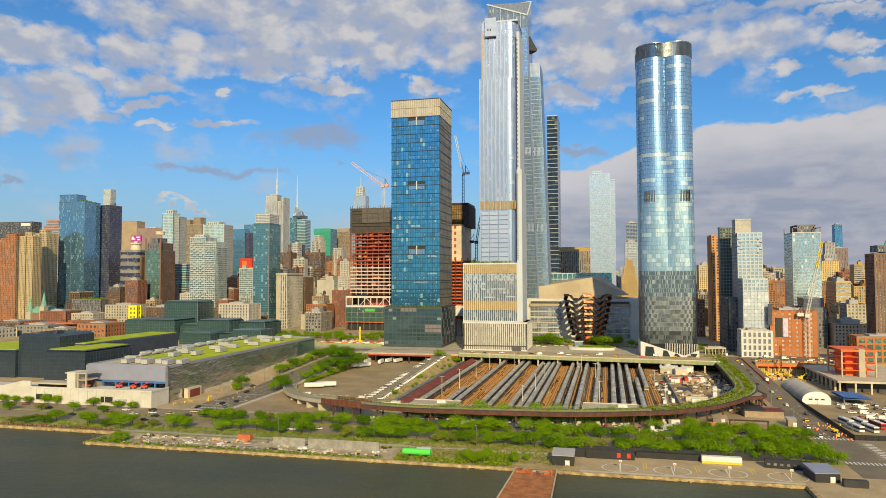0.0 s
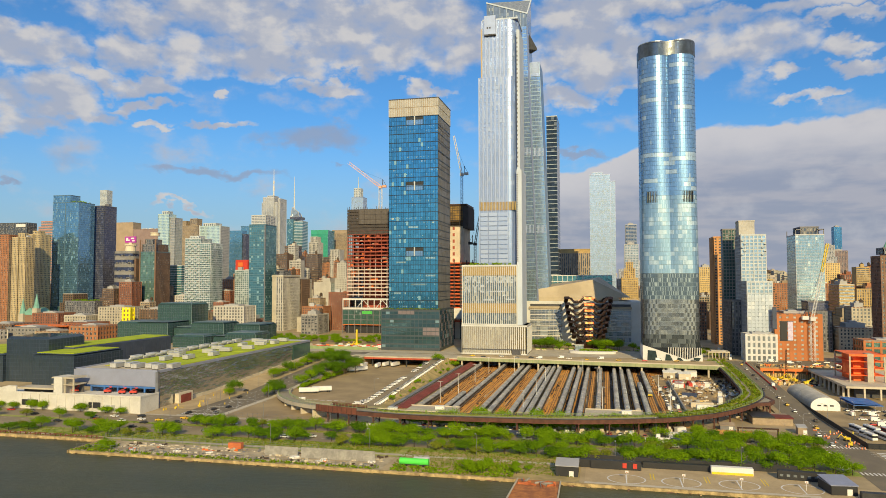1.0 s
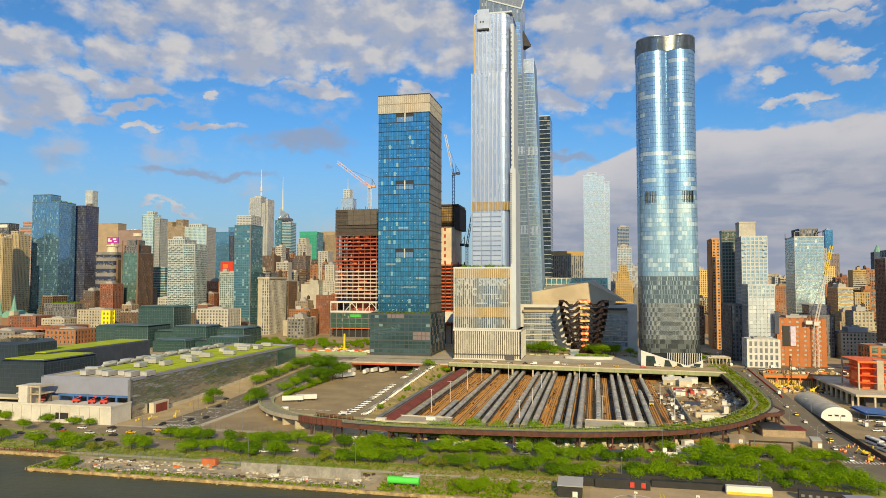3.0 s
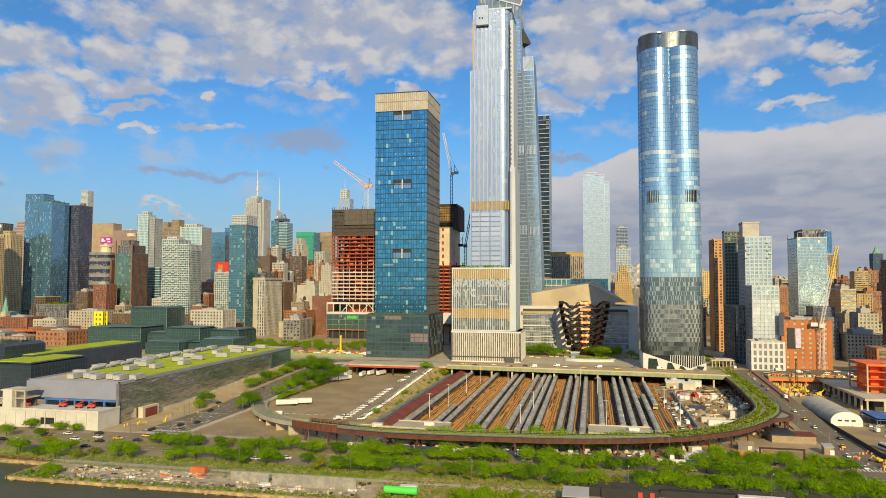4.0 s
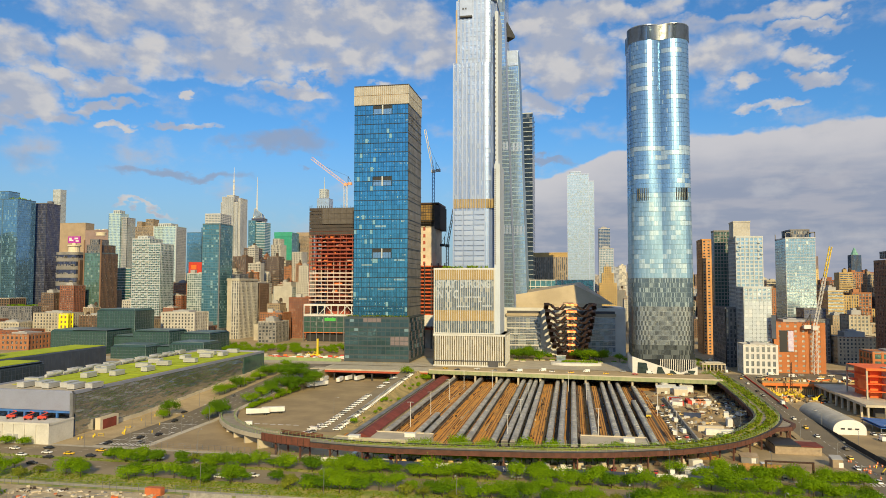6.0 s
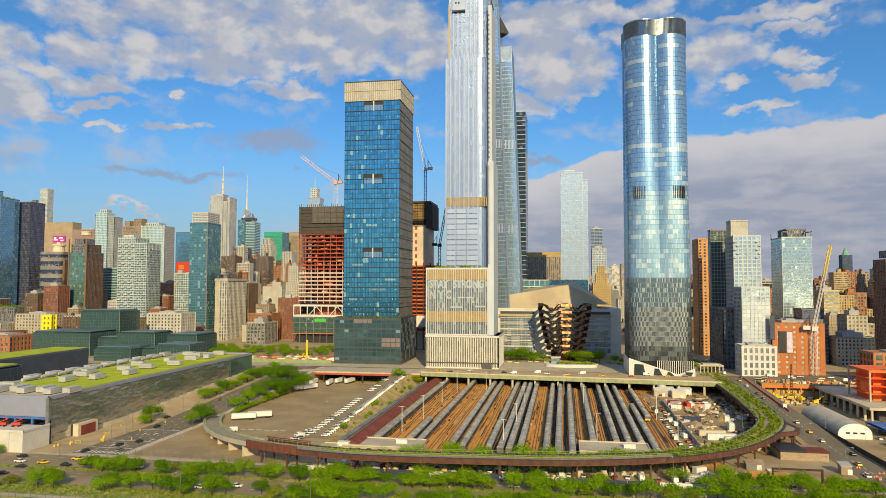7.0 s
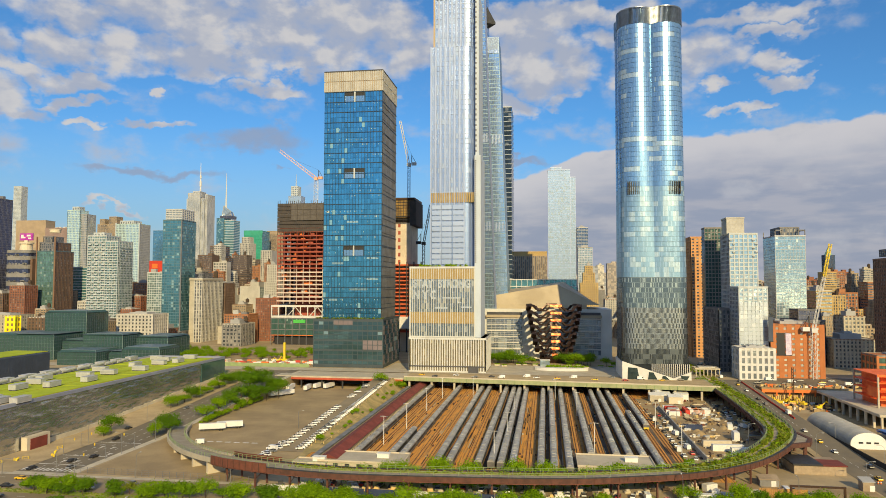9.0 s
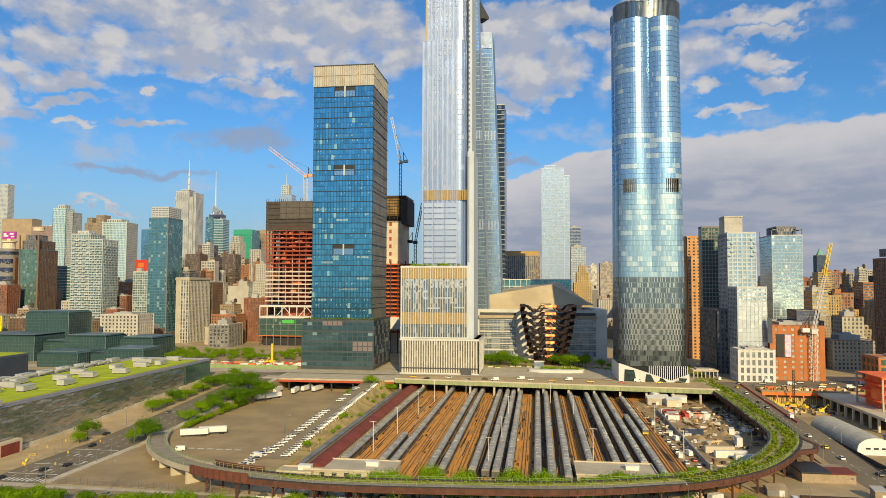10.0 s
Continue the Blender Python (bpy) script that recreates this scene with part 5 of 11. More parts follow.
M["rose_stone"] = surface("rose_stone", (0.55, 0.27, 0.20), (0.44, 0.22, 0.17), 0.8, scale=0.08)
M["duct"] = surface("duct", (0.57, 0.57, 0.555), (0.46, 0.46, 0.45), 0.5, 0.2, scale=0.4, pieces=0.1)
M["roof_tar"] = surface("roof_tar", (0.30, 0.275, 0.24), (0.20, 0.185, 0.165), 0.9, scale=0.15, spread=0.3)
M["roof_pale"] = surface("roof_pale", (0.58, 0.55, 0.49), (0.46, 0.43, 0.38), 0.85, scale=0.15, spread=0.25)


def grid_on(m, x0, x1, y0, y1, z0, z1, floor, bay, pier, band, out, faces):
    """Floor edges and piers on chosen faces of a block: f its front, e and w its two sides."""
    n = max(1, round((z1 - z0) / floor))
    for face in faces:
        a, b = (x0, x1) if face == "f" else (y0, y1)
        at = {"f": y0, "e": x1, "w": x0}[face]
        put = (lambda p, q, c, d, o: m.box(p, q, at - o, at + 0.3, c, d)) if face == "f" else (
            (lambda p, q, c, d, o: m.box(at - 0.3, at + o, p, q, c, d)) if face == "e" else (lambda p, q, c, d, o: m.box(at - o, at + 0.3, p, q, c, d)))
        if band > 0:
            for k in range(n + 1):
                z = z0 + (z1 - z0) * k / n
                put(a - out * 0.5, b + out * 0.5, max(z0, z - band / 2), min(z1, z + band / 2), out * 0.7)
        if pier > 0:
            k_n = max(1, round((b - a) / bay))
            for k in range(k_n + 1):
                c = a + (b - a) * k / k_n
                put(max(a - 0.2, c - pier / 2), min(b + 0.2, c + pier / 2), z0, z1, out)
    return m


M["sand_brick"] = surface("sand_brick", (0.56, 0.44, 0.25), (0.46, 0.37, 0.22), 0.88, scale=0.09, fine=0.8, spread=0.25)
M["amber_brick"] = surface("amber_brick", (0.66, 0.34, 0.14), (0.56, 0.28, 0.12), 0.88, scale=0.09, fine=0.8, spread=0.2)
SKIN = {                                   # wall, glass, storey, bay, pier, floor edge, depth
    "orange": ("old_orange", "glass_dark", 3.0, 3.1, 1.5, 1.2, 0.25), "tan": ("old_tan", "glass_dark", 3.0, 2.9, 1.3, 1.0, 0.25), "cream": ("old_white", "glass_dark", 4.2, 3.5, 1.5, 0.9, 0.4),
    "mirror": ("frame_blue", "glass_mirror", 3.6, 1.8, 0.14, 0.35, 0.1), "ink": ("slate", "glass_ink", 3.6, 2.4, 0.2, 0.3, 0.1), "teal": ("frame_teal", "glass_lagoon", 3.2, 3.0, 0.35, 0.7, 0.15),
    "rose": ("rose_stone", "glass_grey", 7.0, 4.0, 0.0, 3.2, 0.3), "mint": ("mint_wall", "glass_pale", 3.3, 3.0, 0.8, 0.9, 0.2), "dusk": ("grey_wall", "glass_grey", 3.4, 2.6, 1.0, 1.0, 0.2),
    "brown": ("brick_brown", "glass_dark", 3.4, 2.8, 1.4, 1.3, 0.25), "sand": ("sand_brick", "glass_dark", 3.0, 2.9, 1.3, 1.0, 0.25), "amber": ("amber_brick", "glass_dark", 3.0, 3.6, 2.2, 1.4, 0.2), "umber": ("old_brown", "glass_dark", 3.4, 2.8, 1.4, 1.3, 0.25), "moss": ("frame_teal", "glass_moss", 3.4, 2.4, 0.35, 0.5, 0.2), "black": ("dark_wall", "glass_dark", 7.0, 6.0, 0.8, 1.2, 0.2),
    "screen": ("screen_rod", "glass_grey", 2.1, 4.5, 0.5, 1.15, 0.35), "crystal": ("old_white", "glass_frost", 4.0, 3.0, 0.3, 0.7, 0.15), "stripe": ("cool_white", "glass_teal", 4.0, 3.0, 0.0, 1.1, 0.2),
    "emerald": ("frame_green", "glass_emerald", 4.0, 2.2, 0.25, 0.7, 0.15), "sky": ("frame_blue", "glass_blue", 3.9, 2.4, 0.25, 0.6, 0.12), "stone": ("old_tan", "glass_dark", 3.8, 3.0, 1.7, 0.8, 0.3),
    "white": ("cool_white", "glass_balcony", 3.1, 3.2, 0.5, 0.8, 0.3), "louvre": ("screen_rod", "slate", 1.6, 3.0, 0.4, 0.8, 0.3), "frost": ("lilac", "glass_frost", 3.4, 7.2, 0.15, 0.45, 0.1),
    "sea": ("shade_wall", "glass_sea", 3.4, 3.0, 0.16, 0.35, 0.1), "blank": ("brown_wall", "brown_wall", 9.0, 14.0, 0.0, 0.5, 0.12), "blank_mauve": ("mauve_wall", "mauve_wall", 9.0, 14.0, 0.0, 0.5, 0.12),
    "grid": ("cool_white", "glass_grey", 5.2, 5.2, 2.2, 2.2, 0.4), "slate": ("slate", "glass_dark", 3.6, 3.0, 1.2, 1.0, 0.2), "verge": ("old_grey", "glass_green", 3.3, 2.6, 0.6, 0.8, 0.25),
    # snow and shade: sunlit front and shaded flank of one white facade, as two colours
    "night": ("cool_white", "glass_night", 7.0, 4.0, 0.0, 0.75, 0.3), "ribbed": ("brown_wall", "glass_dark", 40.0, 3.2, 1.5, 0.0, 0.6), "red_brick": ("old_red", "glass_dark", 3.3, 3.0, 1.6, 1.5, 0.25), "snow": ("cool_white", "glass_pale", 3.2, 3.4, 1.0, 1.0, 0.35), "shade": ("shade_wall", "glass_ink", 3.4, 4.2, 1.5, 1.2, 0.35),
    "blank_cream": ("old_cream", "old_cream", 9.0, 14.0, 0.0, 0.4, 0.12), "blank_white": ("old_white", "old_white", 9.0, 14.0, 0.0, 0.4, 0.12), "blank_gold": ("old_gold", "old_gold", 9.0, 14.0, 0.0, 0.4, 0.12),
}


def massed(name, label, volumes, category="building"):
    """A tower put together from blocks: (part name, x0, x1, y0, y1, z0, z1, skin of the front, skin of the sides or None)."""
    _, x0, x1, y0, y1, z0, *_ = volumes[0]
    ox, oy = (x0 + x1) / 2, (y0 + y1) / 2
    e = thing(name, ox, oy, z0, label, category)
    for word, a, b, c, d, lo, hi, front, side in volumes:
        a, b, c, d, lo, hi = a - ox, b - ox, c - oy, d - oy, lo - z0, hi - z0
        wall, glass, *spec = SKIN[front]
        core = Mesh().box(a, b, c, d, lo, hi)
        if side:
            core.m = [0, 0, 0, 1, 1, 1]
        p = part(word, core, [M[glass], M[SKIN[side][1]]] if side else M[glass], e)
        g = grid_on(Mesh(), a, b, c, d, lo, hi, *spec, "f" if side else "few")
        part("facade", g, M[wall], p, kind="stuff")
        if side:
            part("side_facade", grid_on(Mesh(), a, b, c, d, lo, hi, *SKIN[side][2:], "ew"), M[SKIN[side][0]], p, kind="stuff")
        rim = Mesh().box(a - 0.3, b + 0.3, c - 0.4, c + 0.3, hi, hi + 1.2).box(a - 0.3, b + 0.3, d - 0.3, d + 0.3, hi, hi + 1.2)
        rim.box(a - 0.3, a + 0.3, c + 0.3, d - 0.3, hi, hi + 1.2).box(b - 0.3, b + 0.3, c + 0.3, d - 0.3, hi, hi + 1.2)
        part("parapet", rim, M[wall], p)
        part("roof", Mesh().box(a + 0.3, b - 0.3, c + 0.3, d - 0.3, hi, hi + 0.4), M["roof_tar"], p)
    return e


def roof_bits(e, x0, x1, y0, y1, z, n, seed, mats=("duct", "grey_wall", "white_wall")):
    """Small plant on a roof, each box a part."""
    rng_, o = random.Random(seed), e.location
    for _ in range(n):
        x, y, s, h = rng_.uniform(x0, x1) - o.x, rng_.uniform(y0, y1) - o.y, rng_.uniform(1.5, 4.5), rng_.uniform(1.8, 5.5)
        part("roof_plant", Mesh().box(x - s, x + s, y - s * 0.7, y + s * 0.7, z - o.z, z - o.z + h), M[rng_.choice(mats)], e)


def balconies(e, a, b, at, z0, z1, floor, bay, deep, axis, mat):
    """Boxed balconies in a staggered pattern over one face."""
    m, o = Mesh(), e.location
    n, k_n = int((z1 - z0) / floor), max(1, round((b - a) / bay))
    for j in range(n):
        for k in range(k_n):
            if (j + k) % 2:
                continue
            p, q, z = a + (b - a) * k / k_n + 0.2, a + (b - a) * (k + 1) / k_n - 0.2, z0 + j * floor - o.z
            if axis == "f":
                m.box(p - o.x, q - o.x, at - deep - o.y, at - o.y, z, z + 0.3).box(p - o.x, q - o.x, at - deep - o.y, at - deep + 0.15 - o.y, z, z + 1.25)
            else:
                m.box(at - o.x, at + deep - o.x, p - o.y, q - o.y, z, z + 0.3).box(at + deep - 0.15 - o.x, at + deep - o.x, p - o.y, q - o.y, z, z + 1.25)
    part("balcony", m, M[mat], e, "white boxed balconies", kind="stuff")


slab = massed("office_slab", "black slab of offices with pale roof signs far off", [("shaft", -1916, -1672, 1721, 1756, 9, 249, "black", None)])
for x in (-1900, -1712):
    part("sign_board", Mesh().box(x + 1794, x + 1828, -18.6, -17.8, 228, 237), M["white_wall"], slab, "plain white sign board")
slab = massed("apartment_tower", "orange-brown brick apartment slab with a taller end", [("shaft", -1004, -955, 923, 955, 9, 138, "orange", None), ("wing", -954.6, -925, 921, 957, 9, 143, "orange", "tan"), ("penthouse", -946, -928, 924, 950, 143.4, 150, "orange", None)])
roof_bits(slab, -995, -945, 930, 950, 138, 4, 3)
for label, x0, x1, y0, y1, z in (("tan brick apartment tower with a dark seam", -884, -860, 887, 904, 143), ("tan brick twin apartment tower", -908, -884, 940, 962, 151)):
    mid = (x0 + x1) / 2
    t = massed("apartment_tower", label, [("shaft", x0, mid - 1.6, y0, y1, 9, z, "sand", None), ("shaft", mid + 1.6, x1, y0, y1, 9, z, "sand", None), ("seam", mid - 1.6, mid + 1.6, y0 + 2.5, y1 - 2, 9, z - 4, "slate", None), ("penthouse", mid - 7, mid + 5, y0 + 5, y1 - 5, z, z + 6, "sand", None)])
    roof_bits(t, x0 + 5, x1 - 5, y0 + 5, y1 - 5, z, 3, int(-x0))
massed("office_tower", "far tower with banded rose-red stone crown", [("shaft", -1409, -1362, 1487, 1521, 9, 214, "rose", None), ("crown", -1404, -1367, 1490, 1519, 214, 228, "rose", None)])
t = massed("glass_tower", "sleek blue mirror-glass apartment tower with a glass screen crown", [("shaft", -902, -851, 984, 1020, 9, 207, "mirror", None), ("crown_screen", -901.6, -868, 984.4, 1006, 207, 219, "mirror", None), ("podium", -905, -847, 980, 1024, 9, 34, "teal", None)])
part("roof_garden", tufts(9, 24, -15, 12, 198.6, 40, 3.0, 8), M["leaf"], t, "planted roof terrace", kind="stuff")
part("corner_strip", Mesh().box(-1.2, 0.2, -18.4, -17.8, 26, 198), M["frame_blue"], t)
t = massed("glass_tower", "dark ink-blue glass tower beside the mirror tower", [("shaft", -858, -837, 1027, 1057, 9, 205, "ink", None)])
roof_bits(t, -852, -842, 1032, 1050, 205.5, 2, 5, ("slate",))
t = massed("office_building", "grey concrete block with a planted roof", [("shaft", -803.4, -750, 905, 930, 9, 46, "slate", None)])
part("roof_garden", tufts(-24, 24, -10, 8, 37.6, 60, 2.6, 18), M["leaf"], t, "planted roof terrace", kind="stuff")
massed("slender_tower", "very slender white gridded tower far off", [("shaft", -2176, -2141, 2628, 2662, 9, 476, "grid", None)])
massed("office_block", "broad blank tan office block", [("shaft", -1527, -1433, 1880, 1918, 9, 258, "blank", None)])
t = massed("office_block", "broad dusky brown block with roof plant", [("shaft", -1380, -1295, 1812, 1849, 9, 230, "blank_mauve", None)])
roof_bits(t, -1365, -1310, 1816, 1840, 230, 9, 6, ("white_wall", "duct"))


def banded_tower():
    """Rounded office tower: pale stone bands between ragged dark window bands."""
    e = thing("banded_tower", -757, 987, 9, "dark rounded tower with pale horizontal bands", "building")
    def outline(g):
        hx, hy, r = 18 + g, 15 + g, 8 + g
        return [(sx * (hx - r) + r * math.cos(a), sy * (hy - r) + r * math.sin(a)) for sx, sy, a0 in ((1, -1, -90), (1, 1, 0), (-1, 1, 90), (-1, -1, 180)) for a in [radians(a0 + 18 * k) for k in range(6)]]
    part("core", Mesh().prism(outline(0), 0, 112), M["glass_ink"], e)
    bands, k_rng = Mesh(), random.Random(9)
    for k in range(9):
        z = 6 + k * 12.0
        bands.prism(outline(0.4), z, z + 5.6)
        for _ in range(16):
            x = k_rng.uniform(-16, 14)
            bands.box(x, x + k_rng.uniform(1, 3), -15.35, -14.6, z + 5.6, z + 5.6 + k_rng.uniform(0.6, 2.6))
    part("stone_band", bands, M["old_grey"], e, "pale grey stone bands", kind="stuff")
    part("side_wall", Mesh().box(13, 21, -9, 22, 0, 104), M["old_brown"], e, "plain brown side wall")
    part("parapet", Mesh().prism(outline(0.5), 112, 116), M["old_grey"], e)


banded_tower()
t = massed("apartment_tower", "brown brick tower with green glazed front and drum on top", [("shaft", -717, -689, 962, 999, 40, 122, "moss", "umber"), ("podium", -720, -686, 959, 1002, 9, 40, "umber", None), ("crown", -715, -691, 965, 996, 122.4, 134, "slate", "umber"), ("crown", -712, -698, 968, 990, 134.4, 142, "slate", None)])
part("pier", Mesh().box(12.6, 14.6, -19.2, -17.9, 0, 102).box(-14.6, -13, -19.2, -17.9, 0, 102), M["brick_brown"], t, kind="stuff")
part("drum", Mesh().round(-1, 0, 109, 113, 7, 7, 18).round(-1, 0, 113, 114, 7.6, 7.6, 18), M["cream"], t, "cream roof drum")
t = massed("apartment_tower", "pale mint-green apartment tower with a grey flank", [("shaft", -945, -918, 1323, 1348, 9, 220, "mint", None), ("wing", -917.8, -905, 1326, 1352, 9, 212, "dusk", None), ("penthouse", -938, -924, 1328, 1344, 220, 227, "grid", None)])
t = massed("office_tower", "far tan tower with notched crown", [("shaft", -1180, -1122, 1749, 1780, 9, 232, "stone", None), ("crown", -1176, -1162, 1752, 1778, 232, 246, "stone", None), ("crown", -1150, -1128, 1752, 1778, 232, 252, "stone", None)])
t = massed("apartment_tower", "white apartment tower with staggered balconies", [("shaft", -591, -566, 893, 922, 9, 137, "white", None), ("wing", -565.8, -549, 891, 922, 9, 130, "white", None), ("penthouse", -588, -574, 900, 915, 137.4, 141, "grid", None)])
balconies(t, -590, -567, 892.7, 14, 134, 3.1, 4.6, 1.3, "f", "cool_white")
balconies(t, -565, -550, 890.7, 14, 127, 3.1, 3.0, 1.3, "f", "cool_white")
balconies(t, 893, 921, -548.7, 14, 127, 3.1, 3.2, 1.5, "e", "cool_white")
t = massed("glass_tower", "grey-green tower with white edges and a roof trellis", [("shaft", -886, -834, 1388, 1426, 9, 198, "mint", "dusk"), ("penthouse", -880, -850, 1394, 1420, 198.4, 205, "grid", None)])
part("corner_edge", Mesh().box(24.6, 26.6, -19.8, -18, 0, 192).box(-26.6, -24.6, -19.8, -18, 0, 192), M["cool_white"], t, kind="stuff")
massed("apartment_block", "low apartment block with teal floor bands", [("shaft", -716, -692, 1035, 1065, 9, 102, "stripe", None)])
massed("glass_tower", "blue glass office tower far off", [("shaft", -1153, -1106, 1962, 1992, 9, 232, "sky", None), ("wing", -1105.5, -1094, 1966, 1992, 9, 221, "ink", None)])
massed("glass_tower", "hazy blue tower far off", [("shaft", -1215, -1172, 2148, 2178, 9, 262, "sky", "dusk")])
t = massed("apartment_block", "narrow block with a red painted wall", [("shaft", -554, -534, 969, 999, 9, 94, "brown", None)])
part("painted_wall", Mesh().box(-10, 10, -15.8, -14.8, 84, 100).box(9.4, 10.6, -14.8, 12, 84, 100), M["red"], t, "red painted roof wall")
part("emblem", Mesh().box(-6, 2, -16.0, -15.8, 90, 96), M["orange"], t, "plain orange emblem")
t = massed("apartment_block", "white-framed apartment block of stacked flats", [("shaft", -535, -513, 934, 964, 9, 92, "white", None)])
roof_bits(t, -532, -516, 938, 960, 92, 3, 12)
t = massed("glass_tower", "teal glass apartment tower with pale trellis crown", [("shaft", -477, -453, 870, 902, 9, 153, "teal", None), ("crown", -475.5, -455, 873, 902, 153.4, 166, "screen", None), ("podium", -479, -450, 866, 905, 9, 22, "slate", None)])
part("corner_pier", Mesh().box(10.6, 12.2, -16.6, -15.8, 10, 144), M["slate"], t)
t = massed("office_tower", "grey screened office tower with notched corners", [("shaft", -736, -699, 1392, 1432, 9, 247, "screen", None), ("front_screen", -731, -706, 1388, 1392, 9, 258, "screen", None), ("side_screen", -699, -695, 1397, 1428, 9, 256, "screen", None), ("roof_screen", -727, -712, 1400, 1424, 247.4, 263, "screen", None)])


def crystal_tower():
    """Faceted glass tower with leaning roof planes."""
    e = thing("glass_tower", -900, 1919, 9, "crystal-shaped pale glass tower", "building")
    lo, up = [(-18, -22), (18, -22), (18, 22), (-18, 22)], [(-14, -18), (15, -14), (12, 18), (-16, 16)]
    part("shaft", Mesh().prism(lo, 0, 250, up), M["glass_frost"], e)
    top = Mesh()
    q = [(x, y, 250) for x, y in up]
    r_ = [(-10, -12, 287), (8, -8, 272), (6, 12, 268), (-12, 10, 281)]
    for k in range(4):
        top.face(q[k], q[(k + 1) % 4], r_[(k + 1) % 4], r_[k])
    top.face(*r_)
    part("crown", top, M["glass_grey"], e, "leaning faceted glass crown")
    fl = Mesh()
    for k in range(60):
        s = k / 60
        fl.prism([((a * (1 - s) + c * s) * 1.012, (b * (1 - s) + d * s) * 1.012) for (a, b), (c, d) in zip(lo, up)], 250 * s, 250 * s + 0.9)
    for k in range(4):
        fl.bar(q[k], r_[k], 0.7).bar(r_[k], r_[(k + 1) % 4], 0.7)
    part("floor_edge", fl, M["old_white"], e, kind="stuff")


crystal_tower()
t = massed("glass_tower", "dark teal glass office tower with pale floor lines", [("shaft", -811, -793, 1669, 1706, 9, 236, "teal", None), ("wing", -792.8, -769, 1673, 1706, 9, 231, "stripe", None), ("crown", -806, -776, 1676, 1702, 236.4, 242, "ink", None)])
t = massed("glass_tower", "bright green glass office tower", [("shaft", -822, -771, 1847, 1896, 9, 219, "emerald", "teal")])
part("crown_band", Mesh().box(-26, 26, -25.2, -24.6, 200, 212), M["frame_green"], t, "plain green crown band")
massed("office_tower", "tan stone office tower with pale top", [("shaft", -798, -749, 1942, 1975, 9, 217, "stone", "slate"), ("crown", -798, -752, 1944, 1973, 217.4, 226, "blank", None)])
massed("office_tower", "slim cream stone tower with stepped top", [("shaft", -700, -676, 1560, 1590, 9, 168, "cream", None), ("crown", -697, -680, 1563, 1586, 168.4, 182, "cream", None)])
t = massed("office_building", "cream stone loft building with tall windows", [("shaft", -441, -431, 879, 931, 9, 84, "cream", None), ("flank", -447, -441.2, 879, 925, 9, 84, "blank_cream", None), ("penthouse", -443, -435, 890, 912, 84.4, 90, "slate", None)])
part("cornice", Mesh().box(-11.6, 6, -27, 27, 73.2, 75), M["old_cream"], t)
part("water_tank", Mesh().round(2, 14, 79, 84, 2.6).round(2, 14, 84, 86, 2.7, 0.2).box(0, 4, 12, 16, 75.4, 79), M["bark"], t, "timber water tank")
massed("apartment_block", "white painted blank-walled block", [("shaft", -439, -411, 1000, 1030, 9, 74, "blank_white", "white"), ("wing", -426, -414, 1003, 1022, 74.4, 80, "blank_white", None)])
t = massed("brick_building", "orange brick walk-up building with cream flank", [("shaft", -397, -368, 868, 895, 9, 42, "orange", None), ("wing", -404, -397.3, 866, 890, 9, 28, "blank_cream", None)])
roof_bits(t, -392, -374, 872, 890, 42, 4, 14, ("brick_orange", "duct", "slate"))
t = massed("brick_building", "red brick building with roof huts", [("shaft", -378, -349, 912, 942, 9, 60, "red_brick", None)])
roof_bits(t, -374, -353, 916, 938, 60, 4, 15, ("brick_red", "duct"))
t = massed("glass_tower", "pale tapering lattice tower with a mast far off", [("shaft", -727, -678, 1900, 1940, 9, 280, "frost", None), ("shaft", -722, -686, 1904, 1936, 280.4, 318, "frost", None), ("shaft", -716, -696, 1908, 1930, 318.4, 345, "grid", None)])
part("mast", Mesh().round(-4, 0, 336, 372, 1.6, 0.5, 6), M["cool_white"], t)
massed("glass_tower", "tall dark glass tower with white floor bands", [("shaft", -93.6, -77, 1126, 1190, 9, 341, "night", None)])
massed("office_block", "broad brown office slab with upright cream ribs", [("shaft", -88, -26, 1244, 1284, 9, 124, "ribbed", None), ("crown", -88, -26, 1244, 1284, 124.4, 131, "blank_gold", None)])
massed("apartment_tower", "pale blue-white apartment tower with dotted windows", [("shaft", -24.5, 4.5, 1030, 1056, 9, 229, "frost", None), ("wing", 4.7, 11.5, 1030, 1056, 9, 219, "frost", None), ("crown", -21, -6, 1034, 1050, 229.4, 233, "frost", None)])
t_ = tower
t_("glass_tower", 47, 74, 1823, 1853, 217, M["grey_wall"], M["glass_deep"], "hazy blue tower far off", pier=0.4)
t_("office_tower", 36, 64, 1515, 1545, 152, M["shade_wall"], M["glass_sea"], "grey-green glazed tower far off", pier=0.8, bay=3)
t_("brick_building", 21, 44, 1102, 1132, 104, M["old_gold"], M["glass_dark"], "golden brick setback building", bay=3, pier=1.6, band=1.4, setbacks=((0.75, 4), (0.9, 7)))
t_("brick_building", 150, 172, 1236, 1266, 98, M["gold_wall"], M["glass_dark"], "yellow brick building with deep windows", bay=3, pier=1.6, band=1.4)
massed("apartment_tower", "slim orange brick apartment tower", [("shaft", 109.9, 122.4, 800, 830, 9, 123, "amber", None)])
massed("apartment_tower", "grey glass apartment tower behind the white one", [("shaft", 110, 129, 740, 752, 9, 127, "verge", "ink")])
# two blocks added with dark skins that stand in for the street canyon's shade
massed("loft_building", "brick block coloured dark for the shade of the side street", [("shaft", 97.3, 108.5, 850, 880, 9, 51, "brown", None)])
massed("loft_building", "block coloured dark for the shaded flank along the side street", [("shaft", 108.2, 116.8, 688, 739, 9, 58, "slate", None)])
